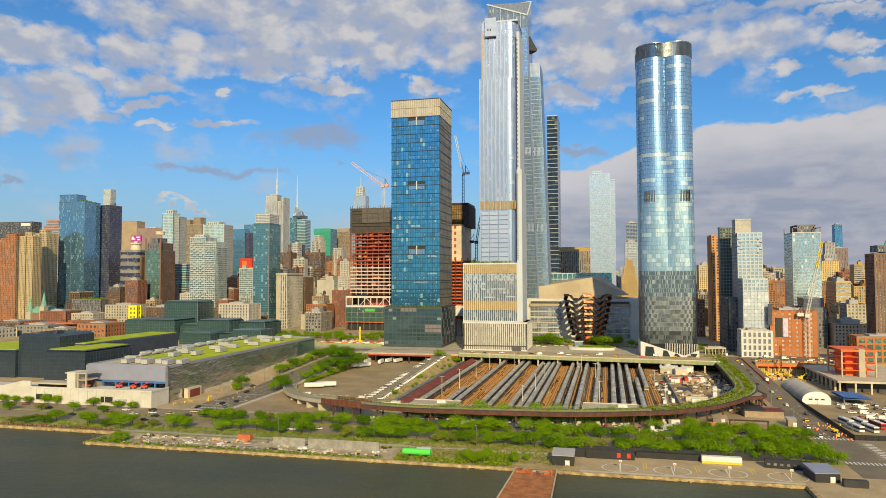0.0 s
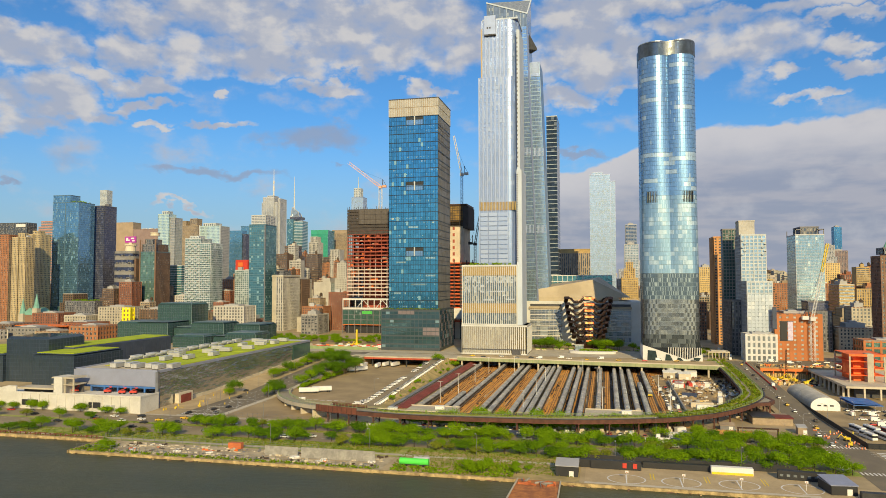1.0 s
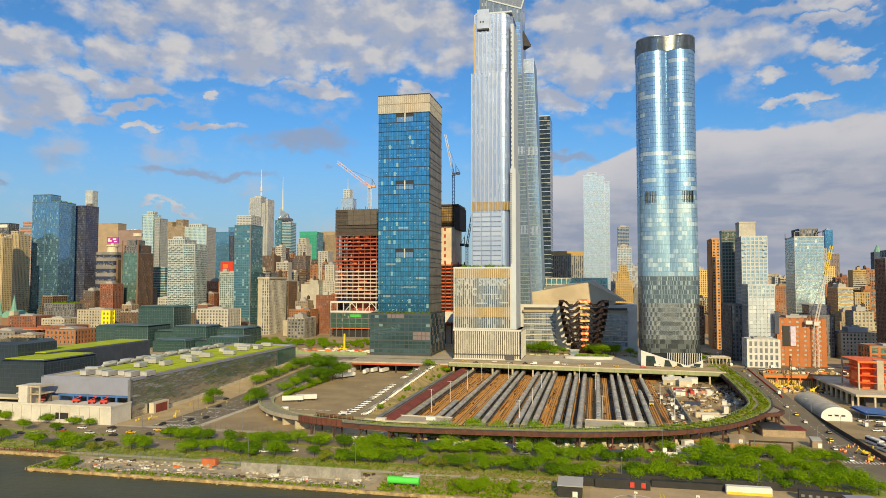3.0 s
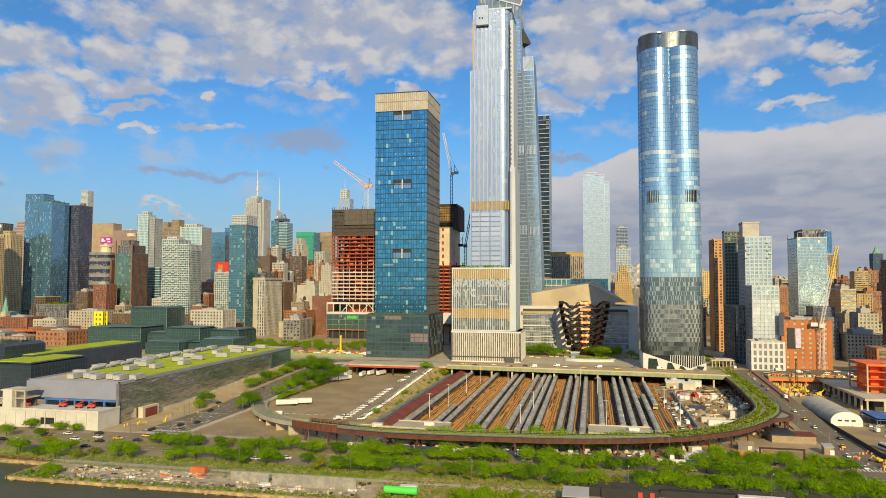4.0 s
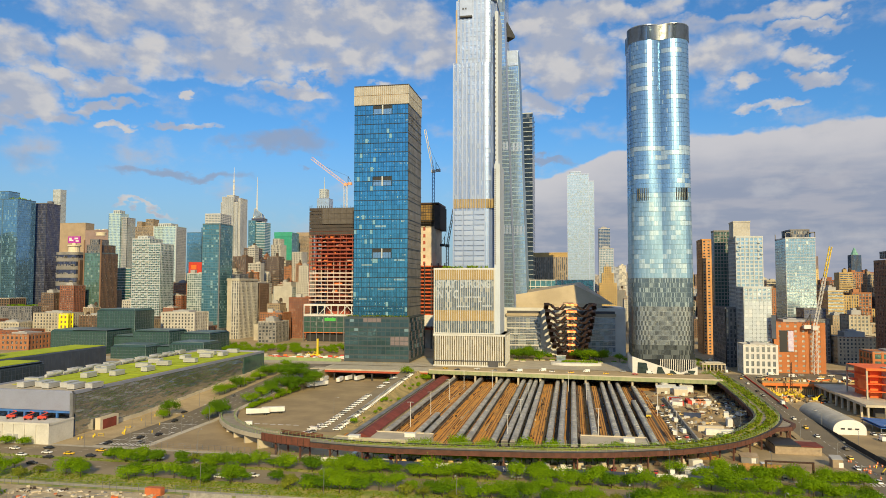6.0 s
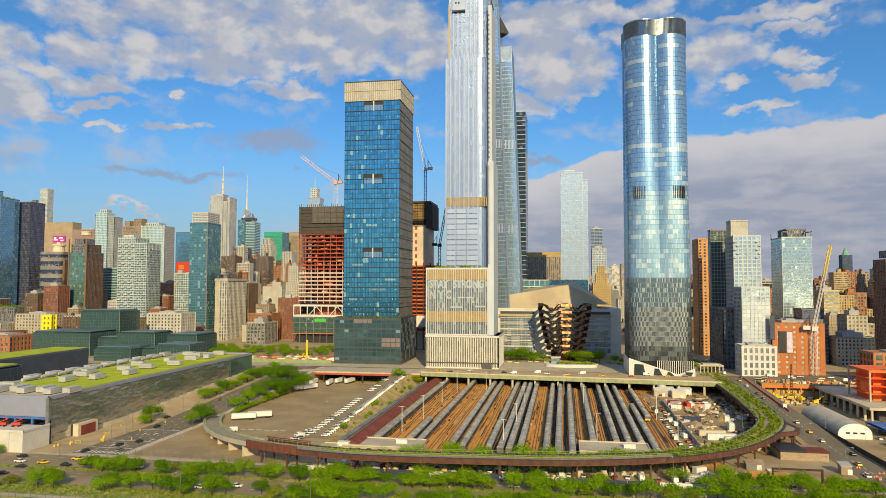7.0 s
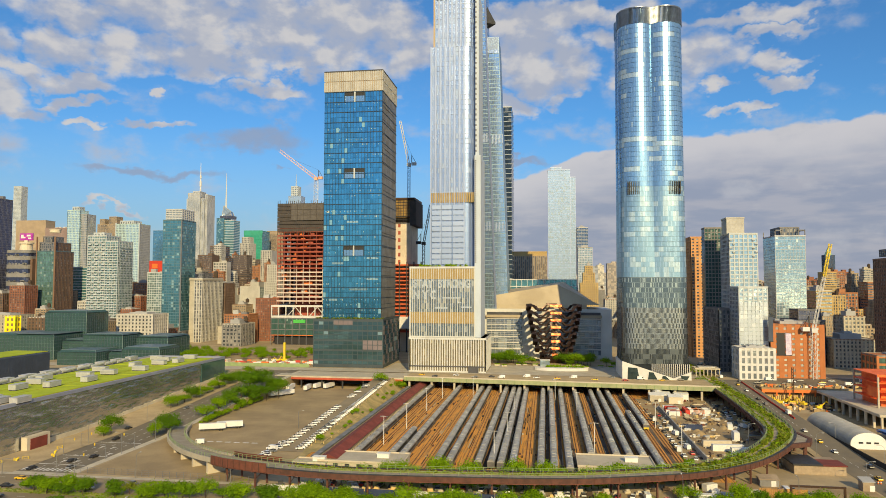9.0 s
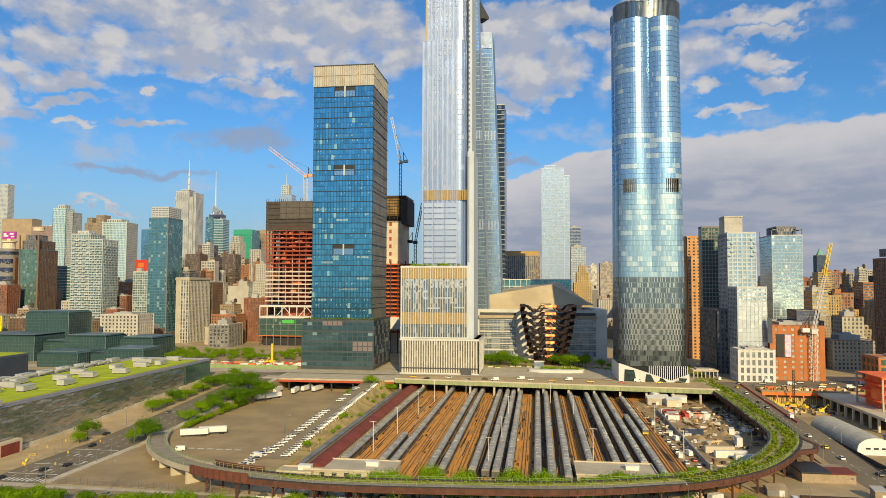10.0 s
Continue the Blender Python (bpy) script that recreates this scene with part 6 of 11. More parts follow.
# the flanks' shade is put into the colours of their side skin
white = massed("apartment_tower", "white framed apartment tower with balconies", [("shaft", 117.5, 138.5, 688, 716, 9, 118, "snow", "shade"), ("crown", 116.5, 130, 692, 708, 118.4, 131, "blank_white", None)])
balconies(white, 117.5, 121.5, 687.7, 100, 116, 3.2, 2.0, 1.2, "f", "cool_white")
balconies(white, 134.5, 138.5, 687.7, 100, 116, 3.2, 2.0, 1.2, "f", "cool_white")
lower = massed("apartment_tower", "white-fronted apartment block with glazed bays", [("shaft", 117, 137.5, 662, 687.5, 9, 75.5, "snow", "shade")])
# patch of whitened panes: sun glare painted over the middle of the front
sheen = pane_field(Mesh(), -10.0, 10.0, 24, 56, -13.3, 7, 10, 0.12, 0.004, random.Random(6))
part("front_glass", sheen, M["pane_sheen"], lower, "front glass with sun glare put into its white colour", kind="stuff")
t_("apartment_block", 112, 135.5, 642, 661.5, 31, M["white_wall"], M["glass_grey"], "low white block with paired windows", floor=5, bay=4.2, pier=1.8, band=1.7, cap=2)
t_("brick_building", 139, 173, 656, 690, 47.5, M["brick_dull"], M["glass_blind"], "orange brick building with pale windows", floor=3.9, bay=6.0, pier=3.6, band=2.2, cap=3)
t = massed("glass_tower", "pale teal mirror-glass apartment tower with open crown", [("shaft", 207, 236.5, 866, 905, 9, 128, "sea", None), ("crown", 213, 232, 870, 900, 128.4, 137, "slate", None)])
frame_m = Mesh()
for x, y in ((-14.5, -19.3), (14.5, -19.3), (14.5, 19.3), (-14.5, 19.3), (-8, -19.3), (8, -19.3)):
    frame_m.box(x - 0.4, x + 0.4, y - 0.4, y + 0.4, 119, 126)
frame_m.box(-14.9, -7.6, -19.7, -18.9, 125, 126).box(7.6, 14.9, -19.7, -18.9, 125, 126).box(14.1, 14.9, -19.7, 19.7, 125, 126)
part("crown_frame", frame_m, M["slate"], t, "open dark crown frame", kind="stuff")
for label, x0, x1, y0, z in (("weathered brick apartment slab", 214, 247, 1046, 72), ("broad brick apartment slab", 317, 388, 1174, 71), ("brick apartment slab with roof huts", 262, 300, 1110, 66)):
    t = massed("brick_building", label, [("shaft", x0, x1, y0, y0 + 30, 9, z, "orange", None)])
    roof_bits(t, x0 + 4, x1 - 4, y0 + 5, y0 + 25, z, 4, int(x0), ("brick_red", "duct", "old_tan"))
t_("brick_building", 379, 415, 1393, 1423, 107, M["gold_wall"], M["glass_dark"], "golden stepped stone building", bay=3, pier=1.7, setbacks=((0.8, 5),))
t_("glass_tower", 757, 780, 2608, 2638, 257, M["glass_deep"], M["glass_blue"], "slim blue tower far off", pier=0.4)
t_("office_tower", 599, 631, 2162, 2192, 175, M["grey_wall"], M["glass_dark"], "grey stepped tower far off", pier=2, setbacks=((0.8, 4),))
t_("office_tower", 654, 695, 2279, 2309, 163, M["mauve_wall"], M["glass_dark"], "dusky tower far off", pier=2)
far_t = t_("glass_tower", 896, 926, 2582, 2612, 179, M["dark_wall"], M["glass_deep"], "dark tower far off with a green peaked crown", pier=1, cap=0)
part("crown", Mesh().round(0, 0, 170, 196, 13, 1.5, 8), M["verdigris"], far_t, "green peaked crown")
t = massed("apartment_tower", "brown apartment tower with a glazed white flank", [("shaft", 224.6, 235, 669, 691, 9, 97, "brown", None), ("wing", 235.2, 251, 667, 691, 9, 99, "sea", None), ("crown", 228, 246, 672, 688, 99.4, 104, "slate", None)])
part("corner_pier", Mesh().box(5.0, 6.2, -12.4, -10.6, 0, 88), M["dark_wall"], t)
t_("brick_building", 193.5, 240, 617, 640, 29.3, M["brick_dull"], M["glass_green"], "brick building with green-framed windows", floor=5, bay=6, pier=1.6, band=1.6, cap=2)
t_("loft_building", 231, 247, 763, 785, 50, M["old_cream"], M["glass_dark"], "tan stone loft building", bay=3, pier=1.5, band=1.4, tank=True)
t_("loft_building", 209, 242, 728, 758, 32, M["old_cream"], M["glass_dark"], "tan loft building in shade", bay=3, pier=1.5, band=1.4)
massed("loft_building", "dark modern block with black roof plant", [("shaft", 180, 206, 738, 770, 9, 47, "slate", None), ("penthouse", 186, 204, 742, 764, 47.4, 56, "ink", None)])
masts = thing("mast", -718, 1412, 262, "thin white mast on the screened tower", "mast")
part("pole", Mesh().round(0, 0, 0, 62, 1.8, 0.4, 6), M["white_wall"], masts)
part("antenna", Mesh().round(0, 0, 14, 24, 2.2, 2.2, 8).round(0, 0, 30, 36, 1.8, 1.8, 8), M["white_wall"], masts)
spire = thing("mast", -905, 1910, 282, "thin white spire on the crystal tower", "mast")
part("pole", Mesh().round(0, 0, 0, 105, 2.6, 0.4, 6), M["white_wall"], spire)
sign = thing("roof_sign", -752, 985, 125, "purple and white sign on a cream drum", "sign")
part("drum", Mesh().round(0, 0, 0, 9, 8.5, 7.5, 16).round(0, 0, 9, 11, 9.5, 9.5, 16), M["cream"], sign)
part("neck", Mesh().round(0, 0, 11, 14, 3, n=10), M["cream"], sign)
part("board", Mesh().box(-10, 10, -1, 1, 14, 24), M["magenta"], sign, "purple sign board")
part("emblem", Mesh().box(-8, -4, -1.2, -1, 17, 22).box(-4, -1, -1.2, -1, 17, 19).box(1, 7, -1.2, -1, 19.5, 22).box(3, 8, -1.2, -1, 16, 18), M["white"], sign, "plain white emblem")
church = thing("church", -835, 872, 9, "brown church with twin green copper spires", "church")
part("nave", Mesh().box(-14, 14, 0, 30, 0, 18), M["brick_brown"], church)
part("roof", Mesh().prism([(-14.5, -0.5), (14.5, -0.5), (14.5, 30), (-14.5, 30)], 18, 28, [(-0.5, -0.5), (0.5, -0.5), (0.5, 30), (-0.5, 30)]), M["verdigris"], church)
for x, h in ((-12, 20), (12, 28)):
    part("belfry", Mesh().box(x - 4, x + 4, -4, 4, 0, h), M["old_cream"], church)
    part("spire", Mesh().round(x, 0, h, h + 22, 4.6, 0.2, 8), M["verdigris"], church, "green copper spire")

# ---- towers under construction and cranes ----
M["net"] = surface("net", (0.055, 0.05, 0.05), (0.09, 0.075, 0.07), 0.9, scale=0.2)
M["gold_net"] = surface("gold_net", (0.36, 0.22, 0.06), (0.12, 0.08, 0.045), 0.8, scale=0.12)
M["red_lead"] = surface("red_lead", (0.40, 0.085, 0.05), (0.28, 0.065, 0.042), 0.7, scale=0.2)


def steel_tower():
    """Steel frame climbing under dark netting: bare red floors above, white fireproofed floors below, a transfer truss and a glazed foot."""
    ox, oy = -302.0, 893.0
    e = thing("unfinished_tower", ox, oy, 9, "unfinished red steel tower with dark netting at the top", "building site")
    hx, hy, r_ = 31.0, 26, random.Random(41)
    part("core", Mesh().box(-14, 16, -14, 16, 0, 150), M["red_lead"], e, "red-primed steel core")
    for k in range(22):                                 # floors
        z = 47 + k * 4.4
        slab_ = Mesh().box(-hx, hx, -hy, hy, z, z + 0.5).box(-hx - 0.3, hx + 0.3, -hy - 0.35, -hy + 0.25, z - 0.7, z + 0.75).box(hx - 0.25, hx + 0.35, -hy, hy, z - 0.7, z + 0.75)
        part("floor_slab", slab_, M["pale_steel"] if k < 8 else M["red_lead"], e, "white sprayed floor edge" if k < 8 else "red primed floor edge")
    posts = Mesh()
    for i in range(9):
        x = -hx + 2 * hx * i / 8
        posts.box(x - 0.35, x + 0.35, -hy - 0.2, -hy + 0.5, 44, 84 if i < 4 else 92)
    part("column", posts, M["pale_steel"], e, "white sprayed columns", kind="stuff")
    red = Mesh()
    for i in range(9):
        x = -hx + 2 * hx * i / 8
        red.box(x - 0.28, x + 0.28, -hy - 0.1, -hy + 0.5, 84 if i < 4 else 92, 128)
        red.box(x - 0.3, x + 0.3, -3, 3, 44, 128)
    for i in range(7):
        y = -hy + 2 * hy * i / 6
        red.box(hx - 0.4, hx + 0.2, y - 0.3, y + 0.3, 44, 128)
        red.box(-hx - 0.2, -hx + 0.4, y - 0.3, y + 0.3, 44, 128)
    part("column", red, M["red_lead"], e, "red primed columns", kind="stuff")
    decks = Mesh()                                      # stacked boards, lifts and partitions on the open floors
    for _ in range(150):
        k = r_.randrange(1, 20)
        x, y, w_ = r_.uniform(-hx + 2, hx - 4), r_.uniform(-hy + 1, -hy + 14), r_.uniform(1, 6)
        decks.slot = r_.choice((0, 0, 1, 2, 2))
        decks.box(x, x + w_, y, y + 1.5, 47.5 + k * 4.4, 47.5 + k * 4.4 + r_.uniform(0.8, 3.2))
    part("floor_load", decks, [M["red_lead"], M["core_pale"], M["orange"]], e, "boards and partitions on the open floors", kind="stuff")
    net = Mesh()
    for k in range(8):
        z = 122 + k * 3.9
        net.box(-hx - 0.6, hx + 0.6, -hy - 0.7, -hy - 0.3, z, z + 3.2).box(hx + 0.3, hx + 0.7, -hy, hy, z, z + 3.2).box(-hx - 0.7, -hx - 0.3, -hy, hy, z, z + 3.2)
    part("safety_net", net, M["net"], e, "dark safety netting", kind="stuff")
    inner = Mesh()
    for k in range(7):
        inner.box(-hx, hx, -hy, hy, 124 + k * 4.2, 124.6 + k * 4.2)
    part("upper_deck", inner, M["slate"], e, kind="stuff")
    ragged = Mesh()
    for i in range(26):
        x = -hx + 2 * hx * i / 25
        ragged.box(x - 0.25, x + 0.25, -hy - 0.9, -hy - 0.5, 121 + r_.uniform(-3.5, 0), 153 + r_.uniform(-1, 4))
    part("net_pole", ragged, M["net"], e, "poles of the netting", kind="stuff")
    form = Mesh().box(-15, hx + 0.6, -hy - 1.6, -hy + 6, 134, 152)
    part("formwork", form, M["grey_net"], e, "grey climbing formwork")
    joint = Mesh()
    for i in range(7):
        joint.box(-15 + 7.6 * i, -14.6 + 7.6 * i, -hy - 1.8, -hy - 1.6, 134, 152)
    for z in (139.5, 145.5):
        joint.box(-15, hx + 0.6, -hy - 1.8, -hy - 1.6, z, z + 0.4)
    part("formwork_rail", joint, M["net"], e, kind="stuff")
    for z in (29.0, 40.5):
        part("transfer_beam", Mesh().box(-hx - 6, hx + 2, -hy - 2, hy, z, z + 2.0), M["white_wall"], e, "white transfer beam")
    for i in range(9):
        x = -hx - 5.5 + 8.6 * i
        part("truss_post", Mesh().box(x - 0.5, x + 0.5, -hy - 2.2, -hy - 1.2, 31, 40.5), M["white_wall"], e)
    brace = Mesh()
    for a, b in ((-17, -8), (1, -8), (9, 18), (27, 18)):
        brace.bar((a, -hy - 2.3, 31), (b, -hy - 2.3, 40.5), 0.5)
    part("brace", brace, M["white_wall"], e, "white diagonal bracing", kind="stuff")
    part("glazed_foot", Mesh().box(-hx - 6, hx + 2, -hy - 2, hy, 10, 29), M["glass_green"], e, "new green glass at the foot")
    # open floor filled with black in place of real shade
    part("open_foot", Mesh().box(-hx - 3, hx - 2, -hy + 2, hy, 0, 10), M["black"], e, "black block that stands for the shade of the open ground floor")
    for k in range(4):
        part("foot_band", Mesh().box(-hx - 6.4, hx + 2.3, -hy - 2.5, hy + 0.3, 10 + k * 6, 10.7 + k * 6), M["slate"] if k else M["orange"], e)
    for i in range(9):
        part("foot_column", Mesh().box(-hx - 6 + 8.4 * i, -hx - 5.3 + 8.4 * i, -hy - 2.6, -hy - 1.8, 0, 29), M["slate"], e)
    e.scale = (1, 1, 1.06)
    part("green_panel", Mesh().box(-10, 4, -hy - 2.8, -hy - 2.3, 23.5, 27), M["green_paint"], e)


M["core_pale"] = surface("core_pale", (0.60, 0.52, 0.42), (0.5, 0.42, 0.33), 0.8)
M["pale_steel"] = surface("pale_steel", (0.66, 0.56, 0.50), (0.56, 0.42, 0.36), 0.7, scale=0.2)
M["red_steel_pale"] = surface("red_steel_pale", (0.62, 0.40, 0.30), (0.5, 0.3, 0.22), 0.7, scale=0.3)
M["grey_net"] = surface("grey_net", (0.13, 0.115, 0.105), (0.10, 0.09, 0.085), 0.85, scale=0.3)
steel_tower()


def concrete_core():
    """Concrete core with golden netting rising behind red steel floors."""
    ox, oy = -175.0, 832.0
    e = thing("unfinished_tower", ox, oy, 9, "unfinished tower with bare concrete core and golden netting", "building site")
    part("core", Mesh().box(-11, 9, -18, 18, 0, 138), M["core_wall"], e, "bare concrete core")
    op = Mesh()
    for k in range(10):
        op.box(-5, -2.5, -18.3, -17.8, 60 + k * 7.6, 63.8 + k * 7.6)
    part("opening", op, M["red_lead"], e, kind="stuff")
    part("formwork", Mesh().box(-13, 10, -20, 20, 140, 158).box(-12, 11.5, -18, 20, 133, 140), M["gold_net"], e, "golden formwork screens")
    part("screen", Mesh().box(8, 14, -20.5, 21, 130, 156), M["net"], e, "dark netting")
    part("railing", Mesh().box(-14, 13, -21.5, 21.5, 157, 159), M["bronze_dark"], e)
    struts = Mesh()
    for k in range(9):
        struts.box(-13.3, 10.3, -20.4, -19.9, 133 + 3 * k, 133.5 + 3 * k)
        struts.box(-13.2 + 2.8 * k, -12.8 + 2.8 * k, -20.4, -19.9, 133, 158)
    part("scaffold", struts, M["net"], e, kind="stuff")
    slabs = Mesh()
    for k in range(18):
        slabs.box(-16, 22, -30, 20, 20 + k * 4, 21.4 + k * 4)
    part("floor_slab", slabs, M["orange_lead"], e, "orange-red steel floors", kind="stuff")
    post = Mesh()
    for i in range(6):
        post.box(-16 + 7.4 * i, -15 + 7.4 * i, -30.3, -29, 0, 92)
    part("column", post, M["net"], e, kind="stuff")
    part("site_hut", Mesh().box(-16, 22, -31, -29.5, 24, 36), M["white_wall"], e)


M["core_wall"] = surface("core_wall", (0.72, 0.62, 0.48), (0.58, 0.50, 0.40), 0.85, scale=0.1)
M["orange_lead"] = surface("orange_lead", (0.72, 0.14, 0.04), (0.5, 0.1, 0.04), 0.7, scale=0.2)
concrete_core()


def truss(m, a, b, w_, step, r):
    """A square lattice boom from a to b."""
    a, b = Vector(a), Vector(b)
    d = (b - a)
    n = max(2, int(d.length / step))
    q = d.to_track_quat("Z", "Y")
    corners = [q @ Vector((sx * w_ / 2, sy * w_ / 2, 0)) for sx, sy in ((-1, -1), (1, -1), (1, 1), (-1, 1))]
    for c in corners:
        m.bar(a + c, b + c, r, 4)
    for k in range(n):
        for s in range(4):
            c, c2 = corners[s], corners[(s + 1) % 4]
            p, p2 = a + d * (k / n), a + d * ((k + 1) / n)
            m.bar(p + c, p2 + c2, r * 0.6, 3)
    return m


M["crane_mix"] = surface("crane_mix", (0.80, 0.62, 0.50), (0.80, 0.32, 0.14), 0.6, scale=0.12)


def crane(x, y, z0, mast, jib_x, jib_z, mast_mat, jib_mat, label, tip_mat=None, y_tip=0.0, w_=2.4, jib_w=1.9):
    """A luffing tower crane: lattice mast, cab, raised jib, counter-jib."""
    e = thing("tower_crane", x, y, z0, label, "crane", "tower cranes")
    part("mast", truss(Mesh(), (0, 0, 0), (0, 0, mast), w_, 4, 0.22), mast_mat, e)
    a, b = Vector((0, 0, mast + 2)), Vector((jib_x - x, y_tip, jib_z - z0))
    if tip_mat:
        mid = a.lerp(b, 0.62)
        part("jib", truss(Mesh(), a, mid, 1.9, 3.5, 0.2), jib_mat, e)
        part("jib_tip", truss(Mesh(), mid, b, 1.7, 3.5, 0.24), tip_mat, e, "yellow jib end")
    else:
        part("jib", truss(Mesh(), a, b, jib_w, 3.5, 0.24), jib_mat, e)
    s = 1 if jib_x < x else -1
    part("cab", Mesh().box(-2, 2, -2.2, 2.2, mast, mast + 3.2).box(s * 3, s * 8, -1.6, 1.6, mast + 1, mast + 4), jib_mat, e)
    part("pennant", Mesh().bar((s * 3, 0, mast + 12), a.lerp(b, 0.75), 0.12, 3).bar((s * 3, 0, mast + 2), (s * 3, 0, mast + 12), 0.5, 4).bar((s * 8, 0, mast + 3), (s * 3, 0, mast + 12), 0.25, 3), M["dark_steel"], e, kind="")
    return e


crane(-294, 885, 167, 33, -339, 236, M["white_wall"], M["crane_mix"], "white and orange luffing crane on the red steel tower", w_=3.8, jib_w=3.0)
crane(-173, 835, 167, 38, -183, 255, M["blue"], M["white_wall"], "slim luffing crane with blue mast over the concrete core")
crane(-154, 820, 95, 24, -147, 161, M["dark_steel"], M["dark_steel"], "dark crane beside the pale stone tower")
crane(166, 652, 9, 34, 179, 108, M["white_wall"], M["white_wall"], "white crane with yellow jib end beside the brick building", M["yellow"], w_=3)

# ---- the low city between the towers ----
taken = [(o.location.x, o.location.y) for o in scene.objects if o.type == "EMPTY" and o.parent is None]
rng = random.Random(21)
walls = ["old_red", "old_orange", "old_brown", "old_tan", "old_cream", "old_tan", "old_white", "old_grey", "old_gold", "old_brown", "old_red"]
words = {"old_red": "red brick", "old_orange": "orange brick", "old_brown": "brown brick", "old_tan": "tan brick", "old_cream": "cream stone",
         "old_white": "white painted", "old_grey": "grey stone", "old_gold": "golden brick"}


def in_sight(x, y):
    """Between the camera and the horizon, and not where a great building stands."""
    if y < 760 + max(0, -x - 300) * 0.25:
        return False
    if -330 < x < 105 and y < 905:
        return False
    if 100 < x < 320 and y < 700:
        return False
    return abs(math.degrees(math.atan2(x, y)) + 13 - 0) < 38 or (x > 0 and math.degrees(math.atan2(x, y)) < 25)


count, crowd = 0, []
for gy_ in range(770, 1640, 62):
    for gx_ in range(-1150, 560, 34):
        x, y = gx_ + rng.uniform(-8, 8), gy_ + rng.uniform(-10, 10)
        if not in_sight(x, y) or rng.random() < 0.22 or any(abs(x - a) < 38 and abs(y - b) < 44 for a, b in taken):
            continue
        wdt, dep = rng.uniform(16, 29), rng.uniform(20, 40)
        h = rng.choice((18, 22, 26, 30, 38, 46, 55)) * rng.uniform(0.85, 1.25) * (0.8 if y < 900 else 1.0 + (y - 900) / 2600)
        key = rng.choice(walls)
        count += 1
        if count > 290:
            crowd.append((x, y, wdt, dep, h))
            continue
        tower("city_building", x - wdt / 2, x + wdt / 2, y, y + dep, 9 + h, M[key], M[rng.choice(("glass_dark", "glass_dark", "glass_smoke", "glass_grey"))],
              words[key] + " city building in crowded blocks", floor=rng.choice((3.1, 3.5, 4.0)), bay=rng.choice((2.6, 3.2, 4.0)), **rng.choice(({"pier": 1.5, "band": 1.6}, {"pier": 1.9, "band": 1.2}, {"pier": 0.0, "band": 1.8}, {"pier": 1.6, "band": 2.0}, {"pier": 1.1, "band": 0.7})),
              setbacks=rng.choice(((), (), ((0.7, 3.0),), ((0.6, 2.0), (0.85, 4.0)))),
              cap=rng.choice((0, 2.5, 3.5, 5)), group="low city blocks", tank=rng.random() < 0.35)

# taller narrow brick blocks that close the view down the side streets
spots = [(o.location.x, o.location.y) for o in scene.objects if o.type == "EMPTY" and o.parent is None]
added = 0
for _ in range(2500):
    x, y = rng.uniform(-760, -330), rng.uniform(930, 1300)
    if added >= 48 or any(abs(x - a) < 26 and abs(y - b) < 32 for a, b in spots):
        continue
    wdt, dep, h = rng.uniform(14, 24), rng.uniform(18, 28), rng.choice((38, 46, 55, 64, 74, 86)) * rng.uniform(0.9, 1.1)
    key = rng.choice(("old_red", "old_orange", "old_brown", "old_tan", "old_tan", "old_white", "old_brown"))
    tower("city_building", x - wdt / 2, x + wdt / 2, y - dep / 2, y + dep / 2, 9 + h, M[key], M["glass_dark"], words[key] + " city building in crowded blocks",
          floor=3.3, bay=rng.choice((2.6, 3.4)), pier=1.4, band=1.6, setbacks=rng.choice(((), ((0.75, 2.5),))), cap=rng.choice((2.5, 4)), group="low city blocks", tank=rng.random() < 0.5)
    spots.append((x, y))
    added += 1

